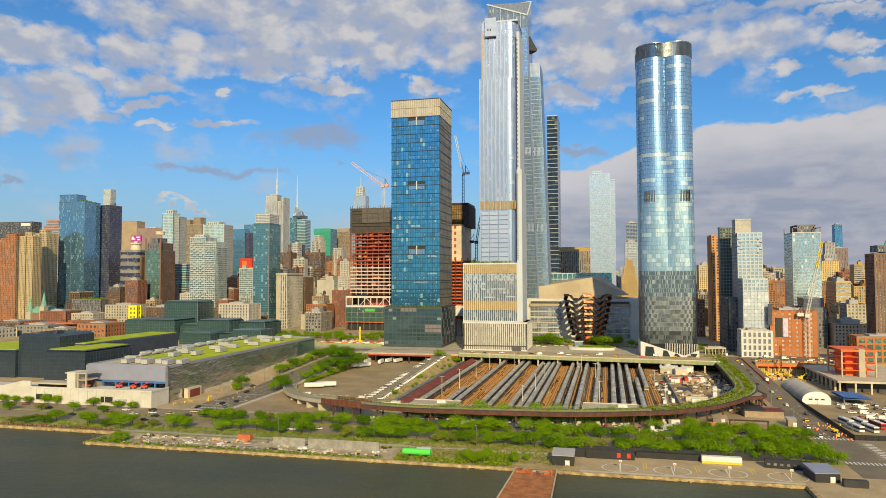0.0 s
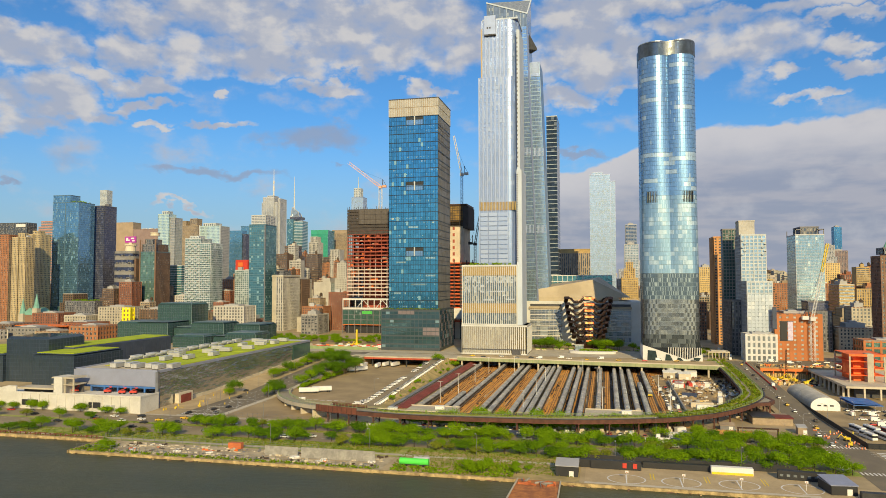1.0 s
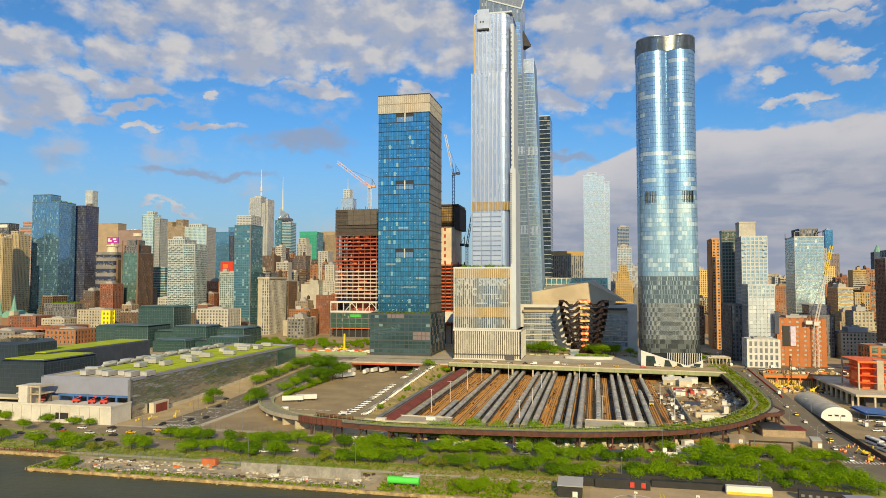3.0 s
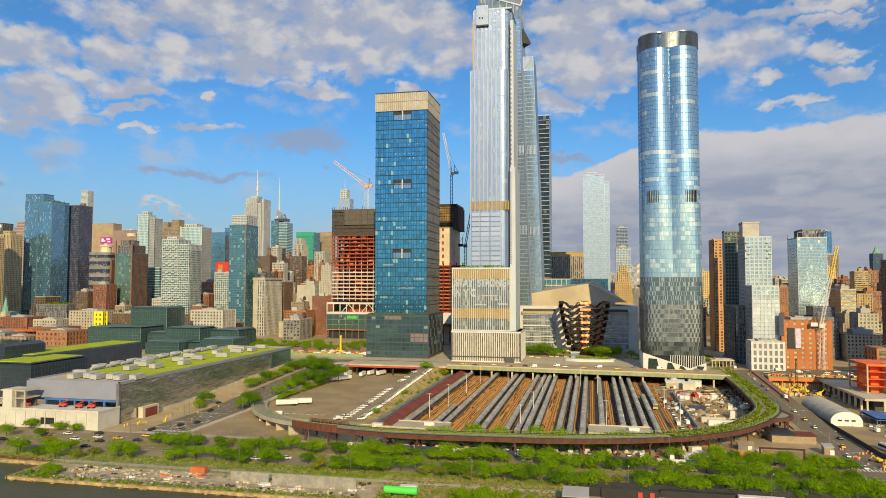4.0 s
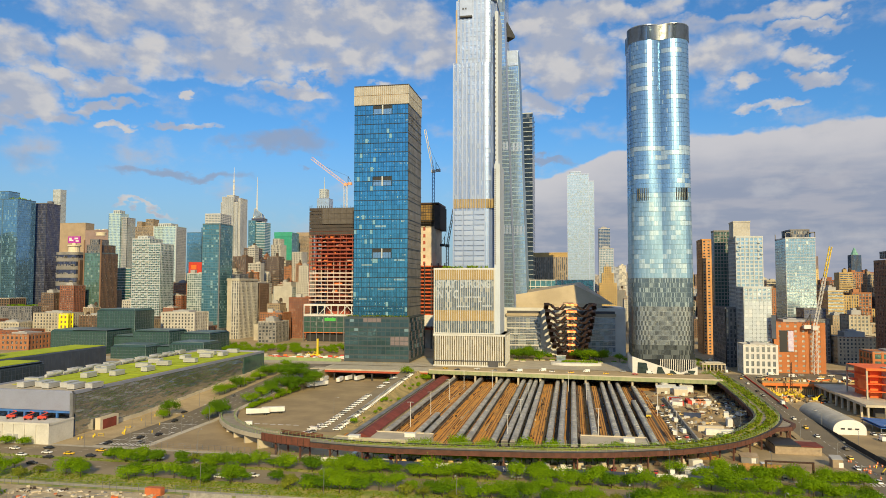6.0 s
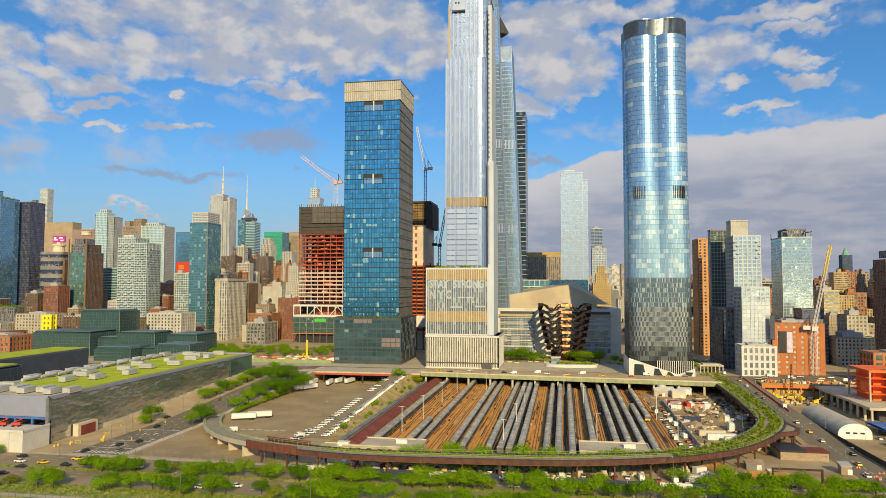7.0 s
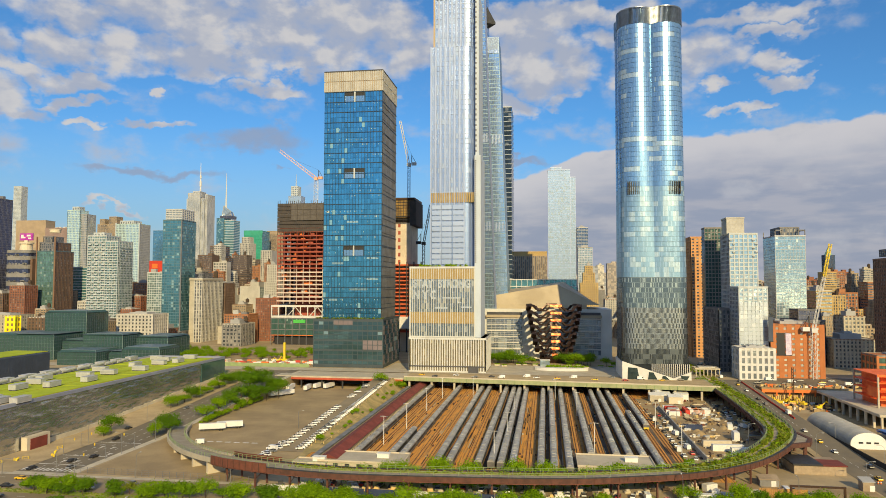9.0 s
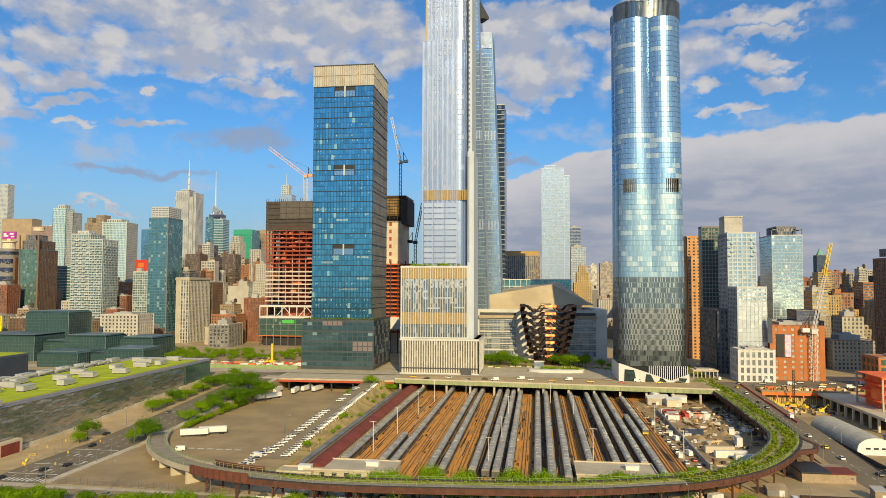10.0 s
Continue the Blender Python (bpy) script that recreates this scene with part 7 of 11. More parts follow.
def crowded(name, x_range, y_range, n, heights, keys, seed, label):
    """Buildings past counting, close together: fronts and flanks with floors and piers, roof huts and tanks, joined into one."""
    m, r_ = Mesh(), random.Random(seed)
    mats = [M[k] for k in keys] + [M["glass_dark"], M["roof_tar"], M["bark"]]
    g, roof_, wood = len(keys), len(keys) + 1, len(keys) + 2
    for _ in range(n):
        y = r_.uniform(*y_range)
        x, w_, d_, h = r_.uniform(*x_range) * y, r_.uniform(13, 26), r_.uniform(16, 28), r_.choice(heights) * r_.uniform(0.85, 1.15)
        k, z0 = r_.randrange(len(keys)), 9.0
        tiers = r_.choice((((1.0, 0.0),), ((1.0, 0.0),), ((0.72, 0.0), (1.0, 2.6)), ((0.6, 0.0), (0.82, 2.2), (1.0, 4.2))))
        floor, bay = r_.choice((3.1, 3.4, 3.8)), r_.choice((2.6, 3.0, 3.6))
        pier, band = r_.choice(((1.3, 1.3), (1.6, 1.0), (0.0, 1.7), (1.0, 1.5)))
        blank = r_.random() < 0.35
        for share, inset in tiers:
            a, b, c, d, z1 = x - w_ / 2 + inset, x + w_ / 2 - inset, y + inset, y + d_ - inset, 9 + h * share
            m.slot = g
            m.box(a, b, c, d, z0, z1)
            m.slot = k
            grid_on(m, a, b, c, d, z0, z1, floor, bay, pier, band, 0.25, "f")
            if blank:
                m.box(b, b + 0.3, c, d, z0, z1).box(a - 0.3, a, c, d, z0, z1)
            else:
                grid_on(m, a, b, c, d, z0, z1, floor, bay, pier, band, 0.25, "e" if x < 0 else "w")
            m.box(a - 0.3, b + 0.3, c - 0.3, c + 0.3, z1, z1 + 1.2).box(b - 0.3, b + 0.3, c, d, z1, z1 + 1.2).box(a - 0.3, a + 0.3, c, d, z1, z1 + 1.2)
            m.slot = roof_
            m.box(a + 0.3, b - 0.3, c + 0.3, d, z1, z1 + 0.4)
            z0 = z1
        m.slot = k
        if r_.random() < 0.7:
            q = r_.uniform(-0.3, 0.1) * w_
            m.box(x + q, x + q + w_ * 0.28, y + d_ * 0.35, y + d_ * 0.65, z0 + 0.4, z0 + r_.uniform(3, 6))
        if r_.random() < 0.4:
            m.slot = wood
            q = x + r_.uniform(-0.2, 0.3) * w_
            m.round(q, y + d_ * 0.5, z0 + 2.5, z0 + 6.5, 2.0, n=8).round(q, y + d_ * 0.5, z0 + 6.5, z0 + 8, 2.1, 0.2, n=8).box(q - 1.3, q + 1.3, y + d_ * 0.5 - 1.3, y + d_ * 0.5 + 1.3, z0, z0 + 2.5)
    tagged(part(name, m, mats), label, "city", kind="stuff")


crowded("crowded_blocks", (-0.52, -0.31), (1060, 1560), 150, (46, 58, 70, 84, 100, 120), ("old_tan", "old_red", "old_cream", "old_orange", "old_white", "old_brown", "old_grey"), 3, "crowded brick and stone blocks stepping up behind the park")
crowded("crowded_blocks", (-0.80, -0.52), (1060, 1500), 120, (26, 33, 40, 48), ("old_tan", "old_red", "old_cream", "old_grey", "old_brown"), 4, "crowded brick and stone blocks between the north towers")
crowded("crowded_blocks", (0.15, 0.40), (1020, 1700), 130, (34, 44, 56, 68, 82), ("old_orange", "old_tan", "old_gold", "old_brown", "old_cream", "old_red"), 5, "crowded warm brick blocks to the south")

far = Mesh()
for x, y, wdt, dep, h in crowd:
    far.slot = rng.randrange(6)
    far.box(x - wdt / 2, x + wdt / 2, y, y + dep, 9, 9 + h)
    far.box(x - wdt / 5, x + wdt / 6, y + dep * 0.3, y + dep * 0.6, 9 + h, 13 + h)
for _ in range(2600):
    y = rng.uniform(1640, 4300)
    x = rng.uniform(-0.95 * y, 0.62 * y)
    s, h = rng.uniform(18, 46), rng.choice((22, 30, 40, 55, 70, 95)) * rng.uniform(0.8, 1.3)
    if x > 0.12 * y:
        h *= 0.8
    far.slot = rng.randrange(6)
    far.box(x - s / 2, x + s / 2, y, y + s, 9, 9 + h)
    far.box(x - s / 5, x + s / 6, y + s * 0.3, y + s * 0.6, 9 + h, 13 + h)
M["far_facade"] = glazing("far_facade", (0.43, 0.37, 0.31), (0.14, 0.15, 0.17), 0.42, 0.05, 0.7, (3.4, 3.4, 3.6), 0.3, 0)
M["far_pale"] = glazing("far_pale", (0.60, 0.56, 0.48), (0.16, 0.18, 0.2), 0.36, 0.05, 0.7, (3.4, 3.4, 3.6), 0.3, 0)
M["far_grey"] = glazing("far_grey", (0.36, 0.38, 0.42), (0.12, 0.14, 0.17), 0.4, 0.1, 0.6, (3.4, 3.4, 3.6), 0.3, 0)
M["far_brick"] = glazing("far_brick", (0.40, 0.24, 0.17), (0.12, 0.12, 0.13), 0.4, 0.05, 0.7, (3.4, 3.4, 3.6), 0.3, 0)
tagged(part("distant_city", far, [M["far_facade"], M["far_pale"], M["far_grey"], M["far_brick"], M["far_grey"], M["far_facade"]]), "endless far rooftops of stone and brick", "city", kind="stuff")

# ---- the exhibition centre ----
M["hall_metal"], hn, hb = principled("hall_metal")
hp = hn.add("ShaderNodeNewGeometry").outputs["Position"]
hs = hn.vec("FLOOR", hn.vec("DIVIDE", hn.vec("ADD", hp, (0.3, 0.3, 0.3)), (3.0, 3.0, 1.8)))
ht = hn.add("ShaderNodeTexWhiteNoise", {"Vector": hs}).outputs[0]
hn.tree.links.new(hn.mix(ht, (0.46, 0.48, 0.51), (0.55, 0.57, 0.60)), hb.inputs["Base Color"])
hb.inputs["Metallic"].default_value, hb.inputs["Roughness"].default_value = 0.9, 0.22
hn.tree.links.new(hn.add("ShaderNodeBump", {"Strength": 1.0, "Distance": 1.3, "Height": hn.noise(hn.vec("MULTIPLY", hp, (1, 0.6, 2.0)), 0.12, 2.0)}).outputs[0], hb.inputs["Normal"])
M["lavender"] = surface("lavender", (0.36, 0.385, 0.50), (0.31, 0.33, 0.42), 0.5, 0.3, scale=0.06)
M["glass_hall"] = glazing("glass_hall", (0.075, 0.11, 0.15), (0.06, 0.09, 0.1), 0.0, 0.55, 0.1, (3.0, 3.0, 3.0), 0.15)
M["glass_cube"] = glazing("glass_cube", (0.07, 0.145, 0.14), (0.15, 0.25, 0.235), 0.0, 0.4, 0.12, (3.0, 3.0, 3.0), 0.15)
M["cube_edge"] = surface("cube_edge", (0.24, 0.32, 0.32), (0.18, 0.25, 0.25), 0.4, 0.5, scale=0.2)
M["cube_roof"] = surface("cube_roof", (0.17, 0.235, 0.26), (0.12, 0.175, 0.195), 0.4, 0.4, scale=0.15)
M["navy_wall"] = surface("navy_wall", (0.055, 0.075, 0.12), (0.042, 0.058, 0.092), 0.6, scale=0.1)


def roof_unit(sx, sy, sz):
    """A rooftop air handler: casing with a lid, louvre and feet."""
    e = thing("roof_unit", 0, 0, 0, "grey metal air handler on the planted roof", "air handler", "roof units on the hall")
    part("casing", Mesh().box(-sx / 2, sx / 2, -sy / 2, sy / 2, 0.4, sz), M["duct"], e)
    part("lid", Mesh().box(-sx / 2 - 0.15, sx / 2 + 0.15, -sy / 2 - 0.15, sy / 2 + 0.15, sz, sz + 0.25), M["duct"], e)
    part("louvre", Mesh().box(-sx / 2 + 0.3, sx / 2 - 0.3, -sy / 2 - 0.06, -sy / 2, 0.9, sz - 0.5), M["grey_wall"], e)
    part("skid", Mesh().box(-sx / 2 + 0.2, sx / 2 - 0.2, -sy / 2 + 0.2, sy / 2 - 0.2, 0, 0.4), M["dark_steel"], e)
    return e


M["moss"] = surface("moss", (0.40, 0.36, 0.05), (0.30, 0.28, 0.05), 0.95, scale=0.1)


def hall():
    x0, x1, y0, y1, zr = -329, -269.5, 385, 607, 22.0
    e = thing("exhibition_hall", (x0 + x1) / 2, (y0 + y1) / 2, 0, "long grey metal exhibition hall with planted green roof", "building")
    X, Y = lambda x: x - (x0 + x1) / 2, lambda y: y - (y0 + y1) / 2
    body = Mesh().box(X(x0), X(x1), Y(y0), Y(y1), 13, zr).box(X(x0), X(x1 - 0.4), Y(y0 + 14), Y(y1), 0, 13).box(X(x1 - 0.9), X(x1), Y(y0 + 0.6), Y(y0 + 14.5), 0, 13)
    part("wall", body, M["hall_metal"], e, "rippled grey metal wall")
    ribs = Mesh()
    for k in range(6):
        ribs.box(X(x1) - 0.1, X(x1) + 0.12, Y(y0), Y(570), 9.46 + 2.1 * k, 9.5 + 2.1 * k)
    part("panel_joint", ribs, M["hall_metal"], e, kind="stuff")
    part("front_panel", Mesh().box(X(x0) - 0.3, X(x1) + 0.1, Y(y0) - 0.5, Y(y0), 13, zr + 0.3), M["lavender"], e, "lavender-grey metal front")
    part("corner_post", Mesh().box(X(x1) - 1.2, X(x1) + 0.5, Y(y0) - 0.8, Y(y0) + 1, 0, zr), M["steel"], e)
    posts = Mesh().box(X(x0), X(x1), Y(y0) + 0.2, Y(y0) + 1.0, 11.6, 13.0)
    for k in range(7):
        posts.box(X(x0 + 2 + 9.5 * k), X(x0 + 3 + 9.5 * k), Y(y0) + 0.2, Y(y0) + 1.2, 0, 11.6)
    part("dock_frame", posts, M["blue"], e, "blue steel frame over the loading dock")
    part("end_glass", Mesh().box(X(x1) - 0.3, X(x1) + 0.35, Y(572), Y(y1) + 0.4, 4, zr), M["glass_cube"], e, "green glass end bay")
    part("parapet", Mesh().box(X(x0), X(x1) + 0.4, Y(y0), Y(y0) + 1, zr, zr + 1.0).box(X(x1) - 0.8, X(x1) + 0.4, Y(y0), Y(y1), zr, zr + 0.9).box(X(x1) + 0.1, X(x1) + 0.5, Y(y0), Y(y1), zr - 0.7, zr + 0.95).box(X(x0), X(x0) + 1, Y(y0), Y(y1), zr, zr + 0.9).box(X(x0), X(x1), Y(y1) - 1, Y(y1), zr, zr + 0.9), M["lavender"], e)
    part("roof_deck", Mesh().box(X(x0) + 1, X(x1) - 0.8, Y(y0) + 1, Y(y1) - 1, zr, zr + 0.1), M["concrete"], e)
    for a_, b_ in ((404, 452), (454, 500), (502, 548), (550, 598)):
        for c_, d_ in ((-322, -307.5), (-306, -291.5), (-290, -274.5)):
            part("sedum_bed", Mesh().box(X(c_), X(d_), Y(a_), Y(b_), zr + 0.1, zr + 0.5), M["green_roof"], e, "yellow-green sedum bed")
    part("bed_path", Mesh().box(X(-322.5), X(-274), Y(403.5), Y(598.5), zr + 0.1, zr + 0.3), M["moss"], e, "brown-green strips between the beds")
    foot_ = Mesh()
    for k in range(18):
        a_, b_ = 417.2 + 10.5 * k, 427.7 + 10.5 * k
        foot_.box(X(x1), X(x1) + 0.8, Y(a_), Y(b_), 0, height(-260, a_) + 2.2)
    part("plinth", foot_, M["pale_concrete"], e, "pale retaining wall stepping up the street", kind="stuff")
    door = part("gate", Mesh().box(X(x1) + 0.2, X(x1) + 3.3, Y(402), Y(417), 0, 6.2), M["pale_concrete"], e)
    part("gate_leaf", Mesh().box(X(x1) + 3.3, X(x1) + 3.5, Y(404), Y(415), 0, 5.2), M["red_roof"], door, "dark red roller gate")


hall()
unit = roof_unit(9, 4.2, 2.9)
unit.matrix_basis = pose(-316, 412, 22.1)
rng = random.Random(5)
for k in range(6):
    copy_thing(unit, pose(-316 + 7.6 * (k + 1), 398 + 4 * (k % 2), 22.1, 0, 0, 90))
for x, y in ((-300, 436), (-290, 448), (-306, 456), (-284, 470), (-298, 486), (-292, 500), (-306, 512), (-284, 520), (-312, 470), (-300, 540), (-290, 552), (-284, 566), (-298, 572), (-308, 580), (-288, 590)):
    copy_thing(unit, pose(x, y, 22.5, 0, 0, rng.choice((0, 90))))
for k in range(9):
    copy_thing(unit, pose(-326, 440 + 17 * k, 22.1, 0, 0, 90))
duct = thing("duct_run", -324, 500, 22.1, "curving grey ducts along the roof edge", "duct")
dm = Mesh()
for k in range(10):
    dm.bar((0, -70 + 14 * k, 1.4), (0, -58 + 14 * k, 2.2), 0.9, 8)
part("pipe", dm, M["duct"], duct, kind="stuff")


def glass_block(name, x0, x1, y0, y1, z0, z1, glass, label, roof=None, bevel=2.0):
    """A chamfered space-frame volume clad in dark glass."""
    e = thing(name, (x0 + x1) / 2, (y0 + y1) / 2, z0, label, "building", "glass volumes of the exhibition centre")
    hx, hy, h = (x1 - x0) / 2, (y1 - y0) / 2, z1 - z0
    o = [(-hx, -hy), (hx, -hy), (hx, hy), (-hx, hy)]
    t = [(-hx + bevel, -hy + bevel), (hx - bevel, -hy + bevel), (hx - bevel, hy - bevel), (-hx + bevel, hy - bevel)]
    part("glass_wall", Mesh().prism(o, 0, h - bevel).prism(o, h - bevel, h, t), glass, e)
    g = Mesh()
    for k in range(int(h / 3) + 1):
        g.box(-hx - 0.08, hx + 0.08, -hy - 0.08, hy + 0.08, k * 3, k * 3 + 0.14)
    for k in range(int(2 * hx / 3) + 1):
        g.box(-hx + 3 * k - 0.07, -hx + 3 * k + 0.07, -hy - 0.1, -hy, 0, h - bevel)
    for k in range(int(2 * hy / 3) + 1):
        g.box(hx, hx + 0.1, -hy + 3 * k - 0.07, -hy + 3 * k + 0.07, 0, h - bevel)
    part("glazing_bar", g, M["navy_wall"], e, kind="stuff")
    if roof:
        part("roof", Mesh().box(-hx + bevel, hx - bevel, -hy + bevel, hy - bevel, h, h + 0.4), roof, e, "yellow-green planted roof")
    return e


glass_block("glass_volume", -452, -414, 455, 492, 0, 35, M["glass_hall"], "tall dark blue glass block")
glass_block("glass_volume", -520, -452.2, 452, 520, 0, 22, M["glass_hall"], "low dark glass block with planted roof", M["green_roof"])
glass_block("glass_volume", -413.8, -378, 440, 492, 0, 24.5, M["glass_hall"], "dark glass block with planted strip roof", M["green_roof"])
glass_block("long_hall", -434, -404, 470, 592, 0, 26, M["navy_wall"], "long navy hall with planted roof", M["green_roof"], 1.0)
for x0_, x1_, y0_, y1_, z1_, words_ in ((-510, -466, 720, 754, 51.7, "tall green-black glass entrance cube"), (-509, -469, 680, 719.5, 32.1, "green-black glass step block"), (-440, -401.4, 680, 712, 32.9, "green-black glass step block"), (-468, -441, 690, 719, 27, "green-black glass step block"),
                                        (-438.4, -402.5, 645, 677, 21.7, "low green-black glass block"), (-379, -345, 645, 677, 25, "low green-black glass block"), (-548, -511, 700, 742, 31, "low green-black glass block"), (-401, -380, 660, 700, 20, "low green-black glass block"), (-401, -370, 700.5, 740, 30, "green-black glass step block")):
    cube = glass_block("glass_volume", x0_, x1_, y0_, y1_, 8, z1_, M["glass_cube"], words_, None, 2.2)
    hx_, hy_, h_ = (x1_ - x0_) / 2, (y1_ - y0_) / 2, z1_ - 8
    edge_ = Mesh()
    for a_, b_ in (((-hx_ + 2.2, -hy_ + 2.2), (hx_ - 2.2, -hy_ + 2.2)), ((hx_ - 2.2, -hy_ + 2.2), (hx_ - 2.2, hy_ - 2.2))):
        edge_.bar((*a_, h_), (*b_, h_), 0.35, 6)
    edge_.bar((hx_ - 2.2, -hy_ + 2.2, h_), (hx_, -hy_, h_ - 2.2), 0.3, 6).bar((hx_, -hy_, h_ - 2.2), (hx_, -hy_, 0), 0.25, 6)
    mull = Mesh()                        # fine steel grid over the river and street faces
    nx_, ny_, nz_ = round(2 * hx_ / 3), round(2 * hy_ / 3), max(2, round((h_ - 2.2) / 3))
    for k in range(1, nx_):
        mull.box(-hx_ + 2 * hx_ * k / nx_ - 0.05, -hx_ + 2 * hx_ * k / nx_ + 0.05, -hy_ - 0.06, -hy_ + 0.05, 0, h_ - 2.3)
    for k in range(1, ny_):
        mull.box(hx_ - 0.05, hx_ + 0.06, -hy_ + 2 * hy_ * k / ny_ - 0.05, -hy_ + 2 * hy_ * k / ny_ + 0.05, 0, h_ - 2.3)
    for k in range(1, nz_):
        z_ = (h_ - 2.2) * k / nz_
        mull.box(-hx_, hx_, -hy_ - 0.06, -hy_ + 0.05, z_ - 0.05, z_ + 0.05).box(hx_ - 0.05, hx_ + 0.06, -hy_, hy_, z_ - 0.05, z_ + 0.05)
    part("mullion_grid", mull, M["cube_edge"], cube, kind="stuff")
    part("edge_tube", edge_, M["cube_edge"], cube, "pale steel tubes along the edges")
    part("roof", Mesh().box(-hx_ + 2.3, hx_ - 2.3, -hy_ + 2.3, hy_ - 2.3, h_, h_ + 0.15), M["cube_roof"], cube)


M["cream_white"] = surface("cream_white", (0.64, 0.62, 0.57), (0.54, 0.52, 0.47), 0.8, scale=0.1, fine=1.0)


def river_garage():
    """The pale concrete service building by the highway, with ramp and stair tower."""
    e = thing("service_building", -315, 375, 0, "long pale concrete service building with ramp", "building")
    part("wall", Mesh().box(-120, 47, -8, 9, 0, 9.2), M["cream_white"], e)
    part("parapet", Mesh().box(-120, 47.3, -8.3, -7.7, 9.2, 10.2).box(46.7, 47.3, -8, 9, 9.2, 10.2), M["cream_white"], e)
    ramp_ = Mesh().prism([(-75, 7.0), (-40, 7.0), (-40, 13.5), (-46, 13.5)], 0, 1.0)
    ramp_.v = [(x, -8.2 + z, y) for x, y, z in ramp_.v]
    part("ramp_wall", ramp_, M["cream_white"], e, "sloping ramp wall")
    part("ramp", Mesh().prism([(-75, -7), (-40, -7), (-40, 3), (-75, 3)], 6.8, 7.0).box(-40, -14, -7, 3, 11.6, 12.6), M["concrete"], e, "upper deck of the ramp")
    # black block paints the shade between the two parking decks
    part("deck_shade", Mesh().box(-40, -14, -2, 4, 9.3, 11.6), M["black"], e, "black block that stands for the shade of the parking level")
    part("stair_tower", Mesh().box(-14.5, -8.5, -6.5, 4, 7, 19.5), M["cream_white"], e)
    part("canopy", Mesh().box(-17, -1, -5.5, 5, 18.4, 19.2).box(-17, -1, -5.5, 5, 14.4, 15.0), M["concrete"], e, "open concrete canopy beside the stair")
    for x in (-2.2, -8):
        part("canopy_post", Mesh().box(x, x + 0.8, -5.2, -4.4, 9.2, 18.4), M["concrete"], e)
    part("canopy_back", Mesh().box(-8.4, -2, 3.6, 4.4, 9.2, 14.4), M["dark_wall"], e)
    for k in range(13):
        x = -36 + 6.3 * k
        part("pilaster", Mesh().box(x, x + 0.5, -8.45, -8.0, 0, 9.2), M["cream_white"], e)
    for x0, x1 in ((12, 20), (-36, -24)):
        part("opening", Mesh().box(x0, x1, -8.4, -8.0, 2.2, 5.6), M["black"], e, "dark opening")
    part("gate", Mesh().box(24, 30, -8.3, -8.0, 0, 4.5), M["grey_wall"], e)


river_garage()
for x, y, m_ in ((-322, 378, "red"), (-300, 379, "red"), (-289, 378, "red"), (-282, 379, "red")):
    lift = thing("lift_truck", x, y, 9.2, "bright red lift machine parked on the deck", "machine", "red machines", turn=20)
    part("body", Mesh().box(-2, 2, -1, 1, 0.7, 1.9), M[m_], lift)
    part("arm", Mesh().bar((-1.5, 0, 1.9), (2.6, 0, 3.6), 0.25).bar((2.6, 0, 3.6), (0.5, 0, 4.2), 0.2), M[m_], lift)
    for sx in (-1.3, 1.3):
        for sy in (-1, 1):
            part("wheel", Mesh().round(sx, sy * 0.9, 0, 0.9, 0.5, n=8), M["rubber"], lift)

# ---- the rail yard ----
def car_parts(e, y, length, k):
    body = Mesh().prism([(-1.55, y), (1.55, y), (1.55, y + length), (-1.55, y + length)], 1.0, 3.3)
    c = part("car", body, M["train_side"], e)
    roof = Mesh()
    prof = [(-1.58, 3.3), (-1.35, 3.85), (-0.7, 4.1), (0.7, 4.1), (1.35, 3.85), (1.58, 3.3)]
    for (xa, za), (xb, zb) in zip(prof, prof[1:]):
        roof.face((xa, y, za), (xa, y + length, za), (xb, y + length, zb), (xb, y, zb))
    roof.face(*[(xx, y, zz_) for xx, zz_ in prof])
    roof.face(*[(xx, y + length, zz_) for xx, zz_ in reversed(prof)])
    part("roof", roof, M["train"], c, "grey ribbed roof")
    vents = Mesh()
    for f in (0.1, 0.3, 0.68, 0.88):
        vents.box(-0.75, 0.75, y + length * f - 1.1, y + length * f + 1.1, 4.08, 4.32)
    vents.box(-0.3, 0.3, y + length * 0.42, y + length * 0.58, 4.08, 4.2)
    part("roof_vent", vents, M["train"], c, kind="stuff")
    win = Mesh().box(-1.6, 1.6, y + 2.5, y + length - 2.5, 2.1, 2.9)
    part("window_band", win, M["black"], c)
    bogie = Mesh().box(-1.2, 1.2, y + 2.5, y + 5.5, 0.25, 1.0).box(-1.2, 1.2, y + length - 5.5, y + length - 2.5, 0.25, 1.0)
    part("bogie", bogie, M["rubber"], c)


def train(x, y0, cars, nose=False):
    e = thing("train", x, y0, 0.1, "silver-grey commuter train stabled in the yard" if not nose else "silver-grey commuter train with yellow end", "train", "stabled trains")
    for k in range(cars):
        car_parts(e, k * 26.0, 25.4, k)
    part("coupler", Mesh().box(-0.4, 0.4, -0.3, cars * 26 - 0.4, 0.9, 1.2), M["rubber"], e)
    if nose:
        part("end_panel", Mesh().box(-1.4, 1.4, -0.12, 0.02, 1.0, 2.0), M["yellow"], e, "yellow end panel")
    return e


